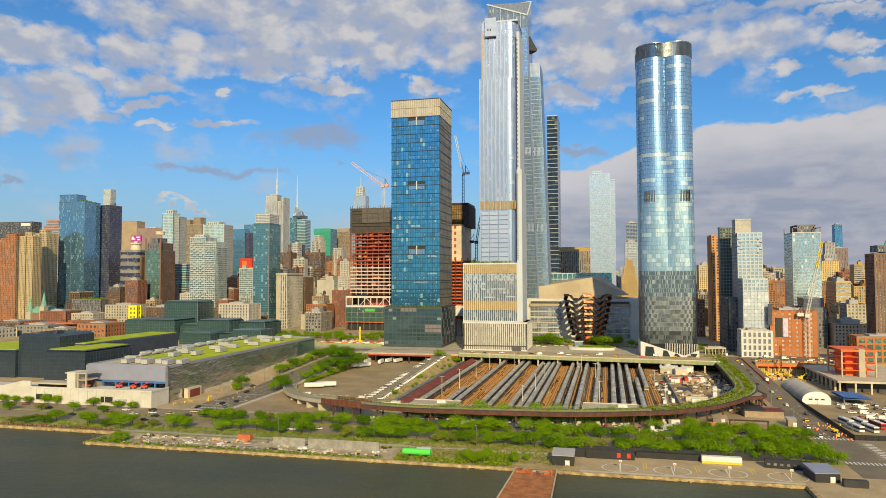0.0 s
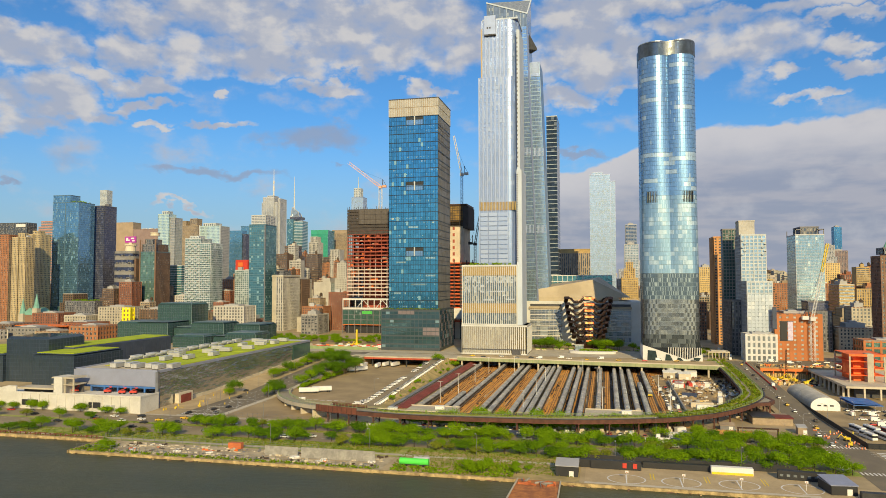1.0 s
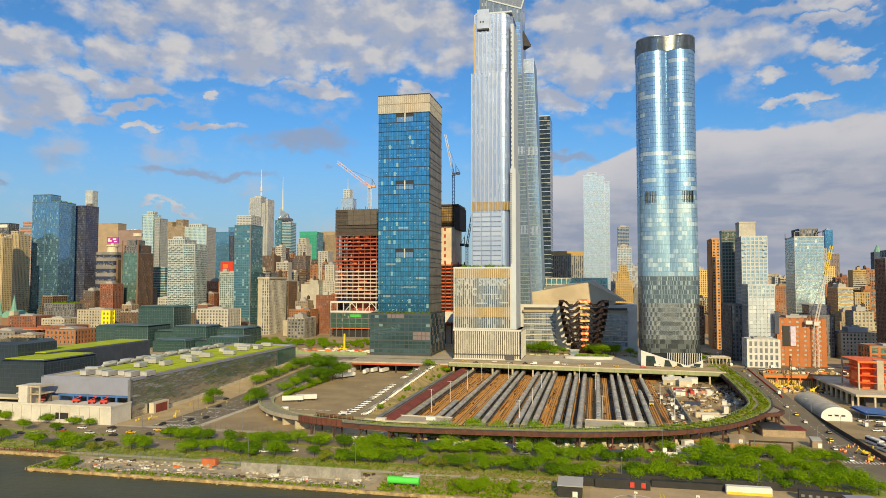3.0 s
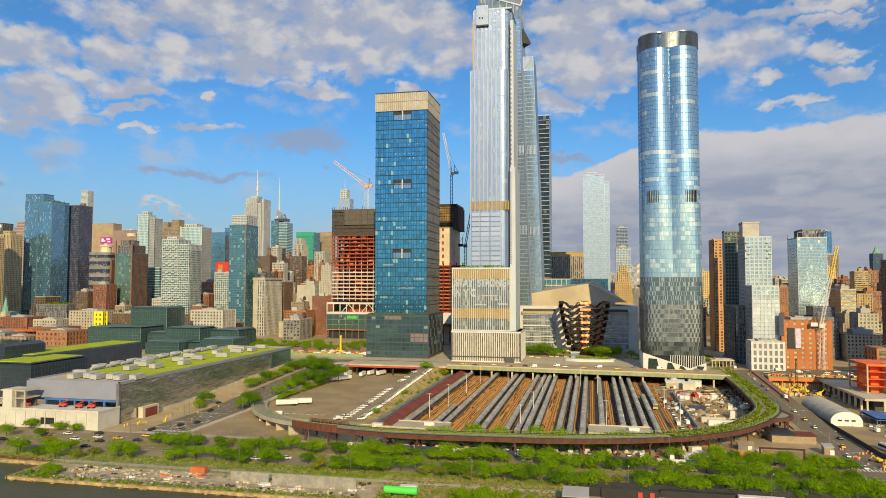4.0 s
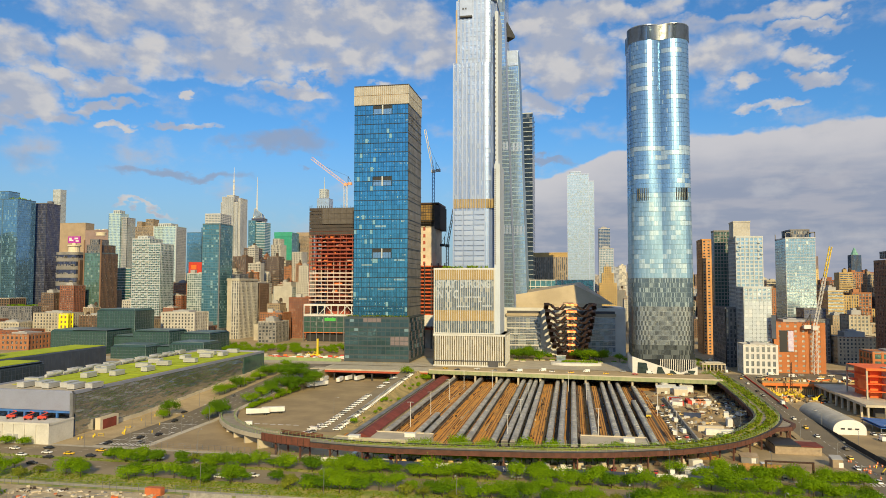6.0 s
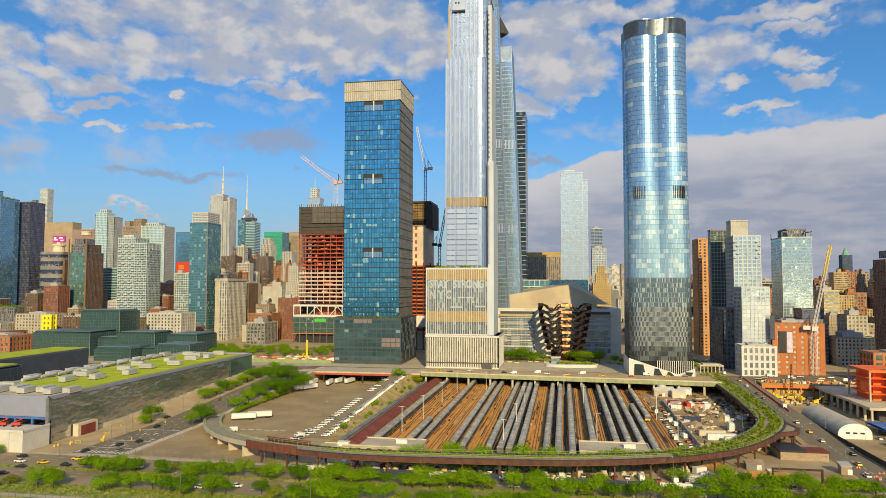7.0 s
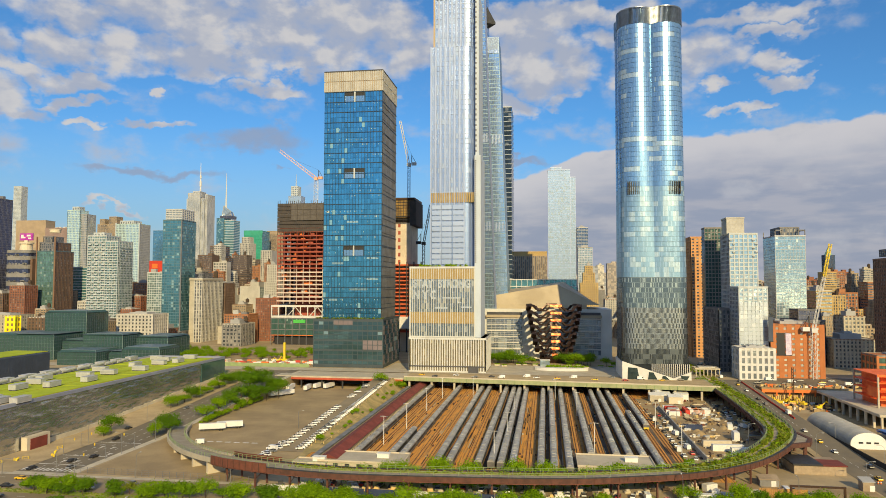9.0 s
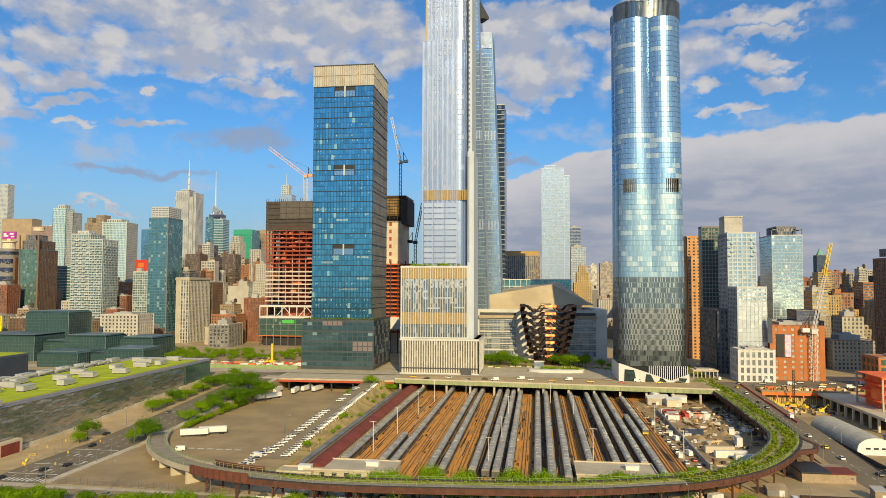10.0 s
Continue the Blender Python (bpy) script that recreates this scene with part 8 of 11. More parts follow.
first = train(-30.2, 399, 9)
for x, y in ((-24.7, 396), (-18.3, 397)):
    copy_thing(first, pose(x, y, 0.1))
copy_thing(first, pose(-41.9, 399, 0.1))
copy_thing(first, pose(-46.8, 401, 0.1))
copy_thing(first, pose(-50.9, 402, 0.1))
copy_thing(first, pose(-56.3, 402, 0.1))
copy_thing(first, pose(-68.6, 402, 0.1))
copy_thing(first, pose(-74.0, 402, 0.1))
copy_thing(first, pose(-90.4, 410, 0.1))
copy_thing(first, pose(-8.3, 424, 0.1))
copy_thing(first, pose(2.6, 424, 0.1))
copy_thing(first, pose(8.2, 424, 0.1))
copy_thing(first, pose(14.0, 424, 0.1))
copy_thing(first, pose(-111.8, 414, 0.1))
train(-95.6, 414, 2, True)
train(19.4, 402, 5, True)
train(24.6, 492, 4, True)

# rails, sleepers and dark track beds
beds, rails, sleepers = Mesh(), Mesh(), Mesh()
track_x = [-111.8, -106.6, -101, -95.6, -90.4, -84.6, -79.4, -74, -68.6, -62.4, -56.3, -50.9, -46.8, -41.9, -36.2, -30.2, -24.7, -18.3, -13.2, -8.3, -2.8, 2.6, 8.2, 14.0, 19.4, 24.6, 30.0]
for x in track_x:
    for s in (-0.72, 0.72):
        rails.box(x + s - 0.11, x + s + 0.11, 398, 640, 0.2, 0.4)
    for k in range(200):
        sleepers.box(x - 1.3, x + 1.3, 399 + 1.2 * k, 399.4 + 1.2 * k, 0.08, 0.2)
for x in (-53.6, -44.4, -27.4, -21.5, -15.7, -5.6, -0.2, 5.4, 11.1, 16.7, 22.0, 27.3):
    beds.box(x - 0.9, x + 0.9, 398, 640, 0.04, 0.12)
structure("track_bed", beds, M["trackbed"], "dark strips between the tracks", "ballast")
tagged(part("rail", rails, M["rust"]), "rusty steel rails of the yard", "rails", kind="stuff")
M["sleeper_wood"] = surface("sleeper_wood", (0.50, 0.27, 0.085), (0.34, 0.19, 0.08), 0.9, scale=0.3, fine=2.0, spread=0.35)
tagged(part("sleeper", sleepers, M["sleeper_wood"]), "weathered timber sleepers under the rails", "sleepers", kind="stuff")
walks = Mesh()
for x in (-93, -71.3, -48.8, -33.4, -10.8, 11.1):
    walks.box(x - 0.5, x + 0.5, 402, 600, 0.1, 0.5)
tagged(part("walkway", walks, M["sleeper_wood"]), "narrow sandy service walks between tracks", "walkway", kind="stuff")


def red_shed():
    """The long low shed with a red-brown roof along the yard's north edge."""
    e = thing("long_shed", -120, 510, 0, "long low shed with dark red roof", "shed")
    part("wall", Mesh().box(-3.6, 3.6, -112, 128, 0, 3.6), M["brown_wall"], e)
    part("roof", Mesh().face((-4.2, -113, 3.6), (0, -113, 5.4), (0, 130, 5.4), (-4.2, 130, 3.6)).face((0, -113, 5.4), (4.2, -113, 3.6), (4.2, 130, 3.6), (0, 130, 5.4)).face((-4.2, -113, 3.6), (4.2, -113, 3.6), (0, -113, 5.4)), M["red_roof"], e, "dark red sheet roof")
    seams = Mesh()
    for k in range(48):
        seams.box(-4.2, 4.2, -112 + 5 * k, -111.8 + 5 * k, 3.4, 3.75)
    part("eave_trim", seams, M["red_roof"], e, kind="stuff")


red_shed()
grey_walk = thing("covered_walk", -127.5, 500, 0, "narrow grey covered walk beside the red shed", "shed")
part("roof", Mesh().box(-1.4, 1.4, -100, 110, 3.0, 3.4), M["train_roof"], grey_walk)
part("wall", Mesh().box(-1.0, 1.0, -100, 110, 0, 3.0), M["concrete"], grey_walk)


def yard_hut(x, y, sx, sy, sz, label):
    e = thing("yard_building", x, y, 0, label, "building", "flat yard buildings")
    part("wall", Mesh().box(-sx / 2, sx / 2, -sy / 2, sy / 2, 0, sz), M["concrete"], e)
    part("roof", Mesh().box(-sx / 2 - 0.3, sx / 2 + 0.3, -sy / 2 - 0.3, sy / 2 + 0.3, sz, sz + 0.25), M["concrete"], e)
    part("parapet", Mesh().box(-sx / 2 - 0.3, sx / 2 + 0.3, -sy / 2 - 0.3, -sy / 2, sz + 0.25, sz + 0.8).box(-sx / 2 - 0.3, sx / 2 + 0.3, sy / 2, sy / 2 + 0.3, sz + 0.25, sz + 0.8).box(-sx / 2 - 0.3, -sx / 2, -sy / 2, sy / 2, sz + 0.25, sz + 0.8).box(sx / 2, sx / 2 + 0.3, -sy / 2, sy / 2, sz + 0.25, sz + 0.8), M["pale_concrete"], e)
    for i in range(int(sx / 5)):
        part("window", Mesh().box(-sx / 2 + 1.5 + 5 * i, -sx / 2 + 3.5 + 5 * i, -sy / 2 - 0.05, -sy / 2, 1.2, 2.6), M["black"], e)
    u = thing("roof_box", x + sx * 0.22, y + 1, sz + 0.25, "white plant box on a yard roof", "plant box")
    part("casing", Mesh().box(-2.6, 2.6, -1.4, 1.4, 0, 1.7), M["white"], u)
    part("lid", Mesh().box(-2.8, 2.8, -1.6, 1.6, 1.7, 1.9), M["white"], u)


yard_hut(-105, 402, 36, 17, 3.2, "flat concrete yard building beside the red shed")
yard_hut(0.5, 411, 31, 20, 3.2, "flat concrete yard building with white roof box")
yard_hut(-126, 394, 14, 8, 2.8, "low concrete yard building")


def yard_lamp(x, y):
    e = thing("floodlight_mast", x, y, 0, "slim pale yard floodlight mast", "lamp post", "yard floodlights")
    part("pole", Mesh().round(0, 0, 0, 14, 0.2, 0.12, 6), M["white"], e)
    part("arm", Mesh().bar((-1.6, 0, 13.8), (1.6, 0, 13.8), 0.1), M["white"], e)
    for s in (-1.5, 1.5):
        part("lamp_head", Mesh().box(s - 0.4, s + 0.4, -0.3, 0.3, 13.5, 13.9), M["steel"], e)
    return e


lamp = yard_lamp(-105.8, 440)
for x, y in ((-50.4, 414), (-47.3, 460), (-5.9, 439), (-46.7, 523), (-100.6, 532), (-102, 477), (-78, 590), (-22, 585), (-98, 580), (30.5, 500), (33, 440), (-10, 530)):
    copy_thing(lamp, pose(x, y, 0))

# ---- the deck and avenue bridge over the yard's east end ----
M["red_beam"] = surface("red_beam", (0.52, 0.085, 0.035), (0.40, 0.07, 0.035), 0.7, scale=0.2)
M["bridge_green"] = surface("bridge_green", (0.36, 0.38, 0.20), (0.28, 0.31, 0.17), 0.7, scale=0.15)
bridge = thing("avenue_bridge", -25, 615, 0, "broad avenue bridge over the tracks with green edge beam", "bridge")
front = lambda x: 1.0 - 0.085 * (x + 107)           # the deck's yard edge runs a little askew
lane_ = lambda d0, d1: [(-107, front(-107) + d0), (112, front(112) + d0), (112, front(112) + d1), (-107, front(-107) + d1)]
part("deck", Mesh().prism([(-107, front(-107)), (112, front(112)), (112, 26), (-107, 26)], 7.6, 9.0), M["concrete"], bridge)
part("edge_beam", Mesh().prism(lane_(-1, 0), 6.6, 9.4), M["bridge_green"], bridge, "green-painted edge beam")
part("parapet", Mesh().prism(lane_(-0.9, -0.3), 9.4, 10.2), M["pale_concrete"], bridge)
for k in range(13):
    part("column", Mesh().box(-104 + 17 * k, -102.6 + 17 * k, front(-103 + 17 * k) + 0.6, front(-103 + 17 * k) + 2.4, 0, 7.6), M["concrete"], bridge)
# dark sheet across the opening: its colour stands in for shade below the deck
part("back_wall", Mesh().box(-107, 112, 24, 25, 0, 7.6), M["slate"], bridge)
for k in range(44):
    x = -105 + 5 * k
    part("bracket", Mesh().box(x - 0.2, x + 0.2, front(x) - 1.3, front(x) - 1, 6.8, 9.2), M["sign_green"], bridge)
structure("road", Mesh().prism([(-132, 618), (85, 600), (85, 640), (-132, 640)], 9.0, 9.04), M["court"], "worn paving of the avenue bridge", "road")
litter, lr = Mesh(), random.Random(17)
for k in range(420):                       # cable troughs, spare rails and boxes lying between the tracks
    x, y = lr.choice(track_x) + lr.choice((-1, 1)) * lr.uniform(1.5, 2.7), lr.uniform(400, 600)
    if lr.random() < 0.6:
        n_ = lr.uniform(5, 30)
        litter.slot = lr.choice((0, 0, 1, 2))
        litter.box(x - 0.14, x + 0.14, y, min(y + n_, 604), 0.1, 0.42)
    else:
        litter.slot = lr.choice((0, 0, 1, 1, 2))
        q = lr.uniform(0.3, 0.8)
        litter.box(x - q * 0.6, x + q * 0.6, y, y + q * 2, 0.1, 0.3 + q * 0.8)
tagged(part("track_clutter", litter, [M["rubber"], M["rust"], M["concrete"], M["white"]]), "cable troughs and boxes between the tracks", "clutter", kind="stuff")
structure("pavement", Mesh().box(-158, 85, 662.5, 705, 9.0, 9.06), M["concrete"], "pale paving of the square", "pavement")
under = thing("street_bridge", -187, 626, 0, "low street bridge with orange-red steel edge", "bridge")
part("deck", Mesh().box(-44, 55, -14, 16, 7.4, 9.0), M["concrete"], under)
part("edge_beam", Mesh().box(-44, 55, -14.8, -14, 6.4, 7.8), M["red_beam"], under, "red painted steel beam")
# dark sheet that paints the shade under the street bridge
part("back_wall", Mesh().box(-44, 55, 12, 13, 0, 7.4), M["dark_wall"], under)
for k in range(6):
    part("column", Mesh().box(-40 + 16 * k, -39 + 16 * k, -13, -12, 0, 7.4), M["dark_steel"], under)
"""sloping street up to the avenue beside the yard"""
ramp = structure("road", Mesh().face((-153, 420, 0.2), (-139.5, 420, 0.2), (-139.5, 615, 8.9), (-153, 615, 8.9)).face((-139.5, 420, 0.2), (-139.5, 420, 0), (-139.5, 615, 0), (-139.5, 615, 8.9)).face((-153, 420, 0.2), (-153, 615, 8.9), (-153, 615, 0), (-153, 420, 0)), M["asphalt"], "sloping street lined with parked cars", "road")
bank_m = Mesh()
for k in range(16):
    a, b = 420 + 12 * k, 432 + 12 * k
    bank_m.face((-139.45, a, 0.25 + 8.6 * k / 16), (-131 - 0.2 * (k % 3), a, 0.3), (-131 - 0.2 * ((k + 1) % 3), b, 0.3), (-139.45, b, 0.25 + 8.6 * (k + 1) / 16))
bank = structure("bank", bank_m, M["dry_bank"], "scrubby dry bank falling to the yard", "bank")
fence_p = Mesh().box(-116.2, -116.0, 405, 604, 1.9, 2.1).box(-116.2, -116.0, 405, 604, 0.9, 1.05)
for k in range(67):
    fence_p.box(-116.25, -115.95, 405 + 3 * k, 405.2 + 3 * k, 0, 2.2)
rail_fence = thing("yard_fence", 0, 0, 0, "pale painted rail fence along the tracks", "fence")
part("panel", fence_p, M["pale_concrete"], rail_fence, kind="stuff")
bank_rail = Mesh()
for k in range(30):
    y = 430 + 6 * k
    z = 0.25 + 8.6 * (y - 420) / 192
    bank_rail.box(-138.9, -138.7, y, y + 0.2, z - 0.3, z + 1.3)
    bank_rail.bar((-138.8, y, z + 1.2), (-138.8, y + 6, z + 1.47), 0.08, 4).bar((-134.6, y, 1.6), (-134.6, y + 6, 1.8), 0.1, 4)
    if k % 2:
        bank_rail.box(-134.8, -134.5, y, y + 0.3, 0, 1.8)
guard = thing("guard_rail", 0, 0, 0, "rusty guard rail along the sloping street", "railing")
part("rail", bank_rail, M["gold_wall"], guard, kind="stuff")

# ---- the elevated park on the old rail viaduct ----
route = [Vector(p) for p in ((-226, 474), (-223.4, 465), (-215, 444), (-203, 423.4), (-187.2, 403.7), (-171.8, 388.9), (-158.9, 378.7), (-144.3, 369.6), (-124, 364), (-98, 361.5), (-59.5, 363.5), (-21, 367.5), (10, 376.5),
                             (30, 385.5), (50, 402), (67, 426.5), (78.5, 451), (84, 474), (87, 515), (89.5, 572), (91, 640), (93, 760))]
RAMP = ((-226, 0.4), (-223.4, 1.0), (-215, 2.0), (-203, 3.0), (-187.2, 4.2), (-171.8, 5.6), (-158.9, 6.9), (-144.3, 8.0), (-132, 8.2))      # the ramp's height by x


def along(points, step):
    """Evenly spaced points and headings on a smooth curve through the points."""
    dense = []
    for k in range(len(points) - 1):
        p0, p1, p2, p3 = points[max(k - 1, 0)], points[k], points[k + 1], points[min(k + 2, len(points) - 1)]
        for s in range(20):
            t = s / 20
            dense.append(0.5 * ((2 * p1) + (p2 - p0) * t + (2 * p0 - 5 * p1 + 4 * p2 - p3) * t * t + (3 * p1 - p0 - 3 * p2 + p3) * t ** 3))
    dense.append(points[-1])
    out, need = [], 0.0
    for a, b in zip(dense, dense[1:]):
        d = (b - a).length
        while need <= d:
            p = a + (b - a) * (need / d)
            out.append((p, (b - a).normalized()))
            need += step
        need -= d
    return out


M["rust_red"] = surface("rust_red", (0.20, 0.062, 0.035), (0.13, 0.048, 0.03), 0.75, scale=0.4, fine=2.0, spread=0.3)
M["meadow"] = surface("meadow", (0.26, 0.31, 0.04), (0.38, 0.34, 0.09), 0.95, scale=0.5, fine=2.0, spread=0.4)
M["deck_path"] = surface("deck_path", (0.36, 0.31, 0.235), (0.27, 0.235, 0.18), 0.85, scale=0.2)
TOP = 8.2
spots = along(route, 3.0)
LIFT = [float(np.interp(p.x, [a for a, b in RAMP], [b for a, b in RAMP])) - TOP for p, d in spots]
STEEL = next(i for i, (p, d) in enumerate(spots) if p.x > -158.9)        # where the concrete ramp meets the steel
LEVEL = next(i for i, (p, d) in enumerate(spots) if p.x > -132.4)        # end of the deep girder over the street
hl = thing("elevated_park", 0, 0, 0, "rusty steel viaduct park curving round the rail yard", "viaduct")


def sweep(m, i0, i1, offsets, z0, z1):
    """One unbroken length of a rail, girder or slab: offsets gives its two sides at each spot."""
    k = len(m.v)
    for i in range(i0, i1 + 1):
        p, d = spots[i]
        n = Vector((-d.y, d.x))
        o0, o1 = offsets(i)
        a, b = p + n * o0, p + n * o1
        q0, q1 = z0 + LIFT[i], z1 + LIFT[i]
        m.v.extend(((a.x, a.y, q0), (b.x, b.y, q0), (b.x, b.y, q1), (a.x, a.y, q1)))
    for i in range(i1 - i0):
        q = k + 4 * i
        for s in range(4):
            t = (s + 1) % 4
            m.f.append((q + s, q + t, q + 4 + t, q + 4 + s))
            m.m.append(m.slot)
    q = k + 4 * (i1 - i0)
    m.f.extend(((k + 3, k + 2, k + 1, k), (q, q + 1, q + 2, q + 3)))
    m.m.extend([m.slot] * 2)
    return m


def half(i):
    """Half-width: the deck broadens on the southern curve."""
    p = spots[i][0]
    return 4.4 + 2.0 * max(0.0, min(1.0, (p.x - 40) / 40))


last = len(spots) - 1
part("deck", sweep(Mesh(), 0, last, lambda i: (-half(i), half(i)), TOP - 1.0, TOP), M["deck_path"], hl, "pale walkway deck")
for s in (-1, 1):
    g = part("girder", sweep(Mesh(), STEEL, last, lambda i: sorted((s * half(i), s * (half(i) + 0.5))), TOP - 1.5, TOP + 0.3), M["rust"], hl, "rust-brown plate girder")
    part("coping", sweep(Mesh(), STEEL, last, lambda i: sorted((s * (half(i) - 0.3), s * (half(i) + 0.6))), TOP + 0.3, TOP + 0.5), M["dark_steel"], g)
    # brighter rust than the girder, standing in for sun on the flange
    part("flange", sweep(Mesh(), STEEL, last, lambda i: sorted((s * (half(i) - 0.1), s * (half(i) + 0.75))), TOP - 1.75, TOP - 1.5), M["rust_red"], g, "bottom flange with sunlight put into its rust red")
    part("parapet", sweep(Mesh(), 0, STEEL, lambda i: sorted((s * (half(i) - 0.3), s * (half(i) + 0.3))), TOP - 1.2, TOP + 0.8), M["concrete"], hl, "pale concrete parapet")
    part("handrail", sweep(Mesh(), 0, last, lambda i: sorted((s * (half(i) - 0.9), s * (half(i) - 0.82))), TOP + 1.8, TOP + 1.9), M["sign_green"], hl, "thin green-grey handrail")
    part("handrail", sweep(Mesh(), 0, last, lambda i: sorted((s * (half(i) - 0.9), s * (half(i) - 0.84))), TOP + 1.2, TOP + 1.26), M["sign_green"], hl)
    part("through_girder", sweep(Mesh(), STEEL, LEVEL, lambda i: sorted((s * (half(i) + 0.55), s * (half(i) + 0.9))), TOP - 1.4, TOP + 1.9), M["rust_red"], hl, "deep riveted girder over the street")
posts, joints = Mesh(), Mesh()
for i in range(last):
    h = half(i)
    p, d = spots[i]
    n, top_ = Vector((-d.y, d.x)), TOP + LIFT[i]
    for s in (-1, 1):
        q = p + n * s * (h - 0.85)
        posts.box(q.x - 0.06, q.x + 0.06, q.y - 0.06, q.y + 0.06, top_, top_ + 1.9)
        if i >= STEEL:
            q = p + n * s * (h + 0.55)
            joints.block(q.x, q.y, top_ - 1.5, 0.25, 0.2, 1.8, math.degrees(math.atan2(d.y, d.x)))
            if i < LEVEL:
                q = p + n * s * (h + 0.95)
                joints.block(q.x, q.y, top_ - 1.4, 0.3, 0.2, 3.2, math.degrees(math.atan2(d.y, d.x)))
part("rail_post", posts, M["sign_green"], hl, kind="stuff")
part("stiffener", joints, M["rust"], hl, kind="stuff")
for i in range(3, len(spots) - 1, 5):
    p, d = spots[i]
    n, top_, way = Vector((-d.y, d.x)), TOP + LIFT[i], math.degrees(math.atan2(d.y, d.x))
    m = Mesh()
    if i < STEEL:
        if top_ > 2.6:
            m.block(p.x, p.y, 0, 1.2, 7.6, top_ - 1.0, way)
            part("pier", m, M["pale_concrete"], hl, "pale concrete pier")
        continue
    for s in (-1, 1):
        q = p + n * s * 3.4
        m.block(q.x, q.y, 0, 0.6, 0.6, top_ - 1, way)
    a, b = p - n * 5, p + n * 5
    m.bar((a.x, a.y, top_ - 1.7), (b.x, b.y, top_ - 1.7), 0.5)
    a, b = p - n * 3.4, p + n * 3.4
    m.bar((a.x, a.y, 3.2), (b.x, b.y, top_ - 1.9), 0.16).bar((b.x, b.y, 3.2), (a.x, a.y, top_ - 1.9), 0.16)
    part("trestle", m, M["rust"], hl)
# old track bed with grasses and shrubs, thickest on the southern curve
bend = next(i for i, (p, d) in enumerate(spots) if p.x > 20)
for i0, i1, o in ((LEVEL + 4, bend, (0.15, 0.8)), (bend, last, (-0.78, 0.15)), (bend, last, (0.4, 0.85))):
    part("planting_bed", sweep(Mesh(), i0, i1, lambda i: (o[0] * half(i), o[1] * half(i)), TOP - 0.05, TOP + 0.12), M["meadow"], hl, "grassy planting bed")
plant = Mesh()
rng = random.Random(31)
for i in range(LEVEL + 2, len(spots) - 1):
    p, d = spots[i]
    n = Vector((-d.y, d.x))
    lush = 1 if p.x < 20 else (3 if p.y < 470 else 2)
    thick_ = rng.choice((0.5, 0.8, 1.1, 1.6))
    for k in range(int(11 * lush * thick_)):
        o = rng.choice((rng.uniform(-0.66, 0.05), rng.uniform(-0.66, 0.05), rng.uniform(0.45, 0.75))) * half(i) if lush > 1 else rng.uniform(0.15, 0.85) * half(i)
        q = p + n * o + d * rng.uniform(0, 3)
        size = rng.uniform(0.35, 1.0) * (0.9 + 0.45 * thick_ if lush > 1 else 0.9)
        for _ in range(4):
            a = rng.uniform(0, 6.28)
            c = Vector((q.x + rng.uniform(-.6, .6), q.y + rng.uniform(-.6, .6), TOP + rng.uniform(0.1, 1.0) * size))
            u = Vector((math.cos(a), math.sin(a), rng.uniform(-.4, .4))) * size * 0.45
            v = Vector((-math.sin(a) * .5, math.cos(a) * .5, rng.uniform(.3, 1))) * size * 0.45
            plant.slot = rng.choice((0, 1, 1, 1))
            plant.face(tuple(c - u), tuple(c - v), tuple(c + u), tuple(c + v))
part("planting", plant, [M["leaf"], M["leaf_yellow"]], hl, "tall grasses and shrubs", kind="stuff")
# the stub of the old spur at the south corner
spur = part("spur_deck", Mesh().prism([(74, 432), (86, 438), (89.5, 446), (88, 460), (86, 468), (80, 452)], TOP - 1.0, TOP + 0.03), M["deck_path"], hl, "dark paved spur deck")
part("spur_girder", Mesh().bar((74, 431.6, TOP - 0.6), (86.2, 437.6, TOP - 0.6), 1.3, 4).bar((86.2, 437.6, TOP - 0.6), (89.9, 446, TOP - 0.6), 1.3, 4).bar((89.9, 446, TOP - 0.6), (88.3, 460, TOP - 0.6), 1.3, 4), M["rust"], hl, "rust-brown end girder")
for x, y in ((76, 434.5), (85, 439.5), (88, 446), (87, 458)):
    part("trestle", Mesh().box(x - 0.4, x + 0.4, y - 0.4, y + 0.4, 0, TOP - 1), M["rust"], hl)

# ---- vehicles ----
PAINT = {}
for key, c in (("white_paint", (0.82, 0.82, 0.8)), ("black_paint", (0.02, 0.02, 0.022)), ("grey_paint", (0.22, 0.23, 0.24)), ("silver_paint", (0.55, 0.56, 0.57)),
               ("taxi_yellow", (0.86, 0.52, 0.02)), ("red_paint", (0.55, 0.03, 0.025)), ("blue_paint", (0.05, 0.12, 0.35))):
    m, n, b = principled(key)
    b.inputs["Base Color"].default_value, b.inputs["Roughness"].default_value, b.inputs["Coat Weight"].default_value = (*c, 1), 0.35, 0.6
    PAINT[key] = m


def wheels(e, xs_, track, r):
    for x in xs_:
        for s in (-1, 1):
            w_ = Mesh()
            w_.bar((x, s * track - 0.12, r), (x, s * track + 0.12, r), r, 10)
            part("wheel", w_, M["rubber"], e)


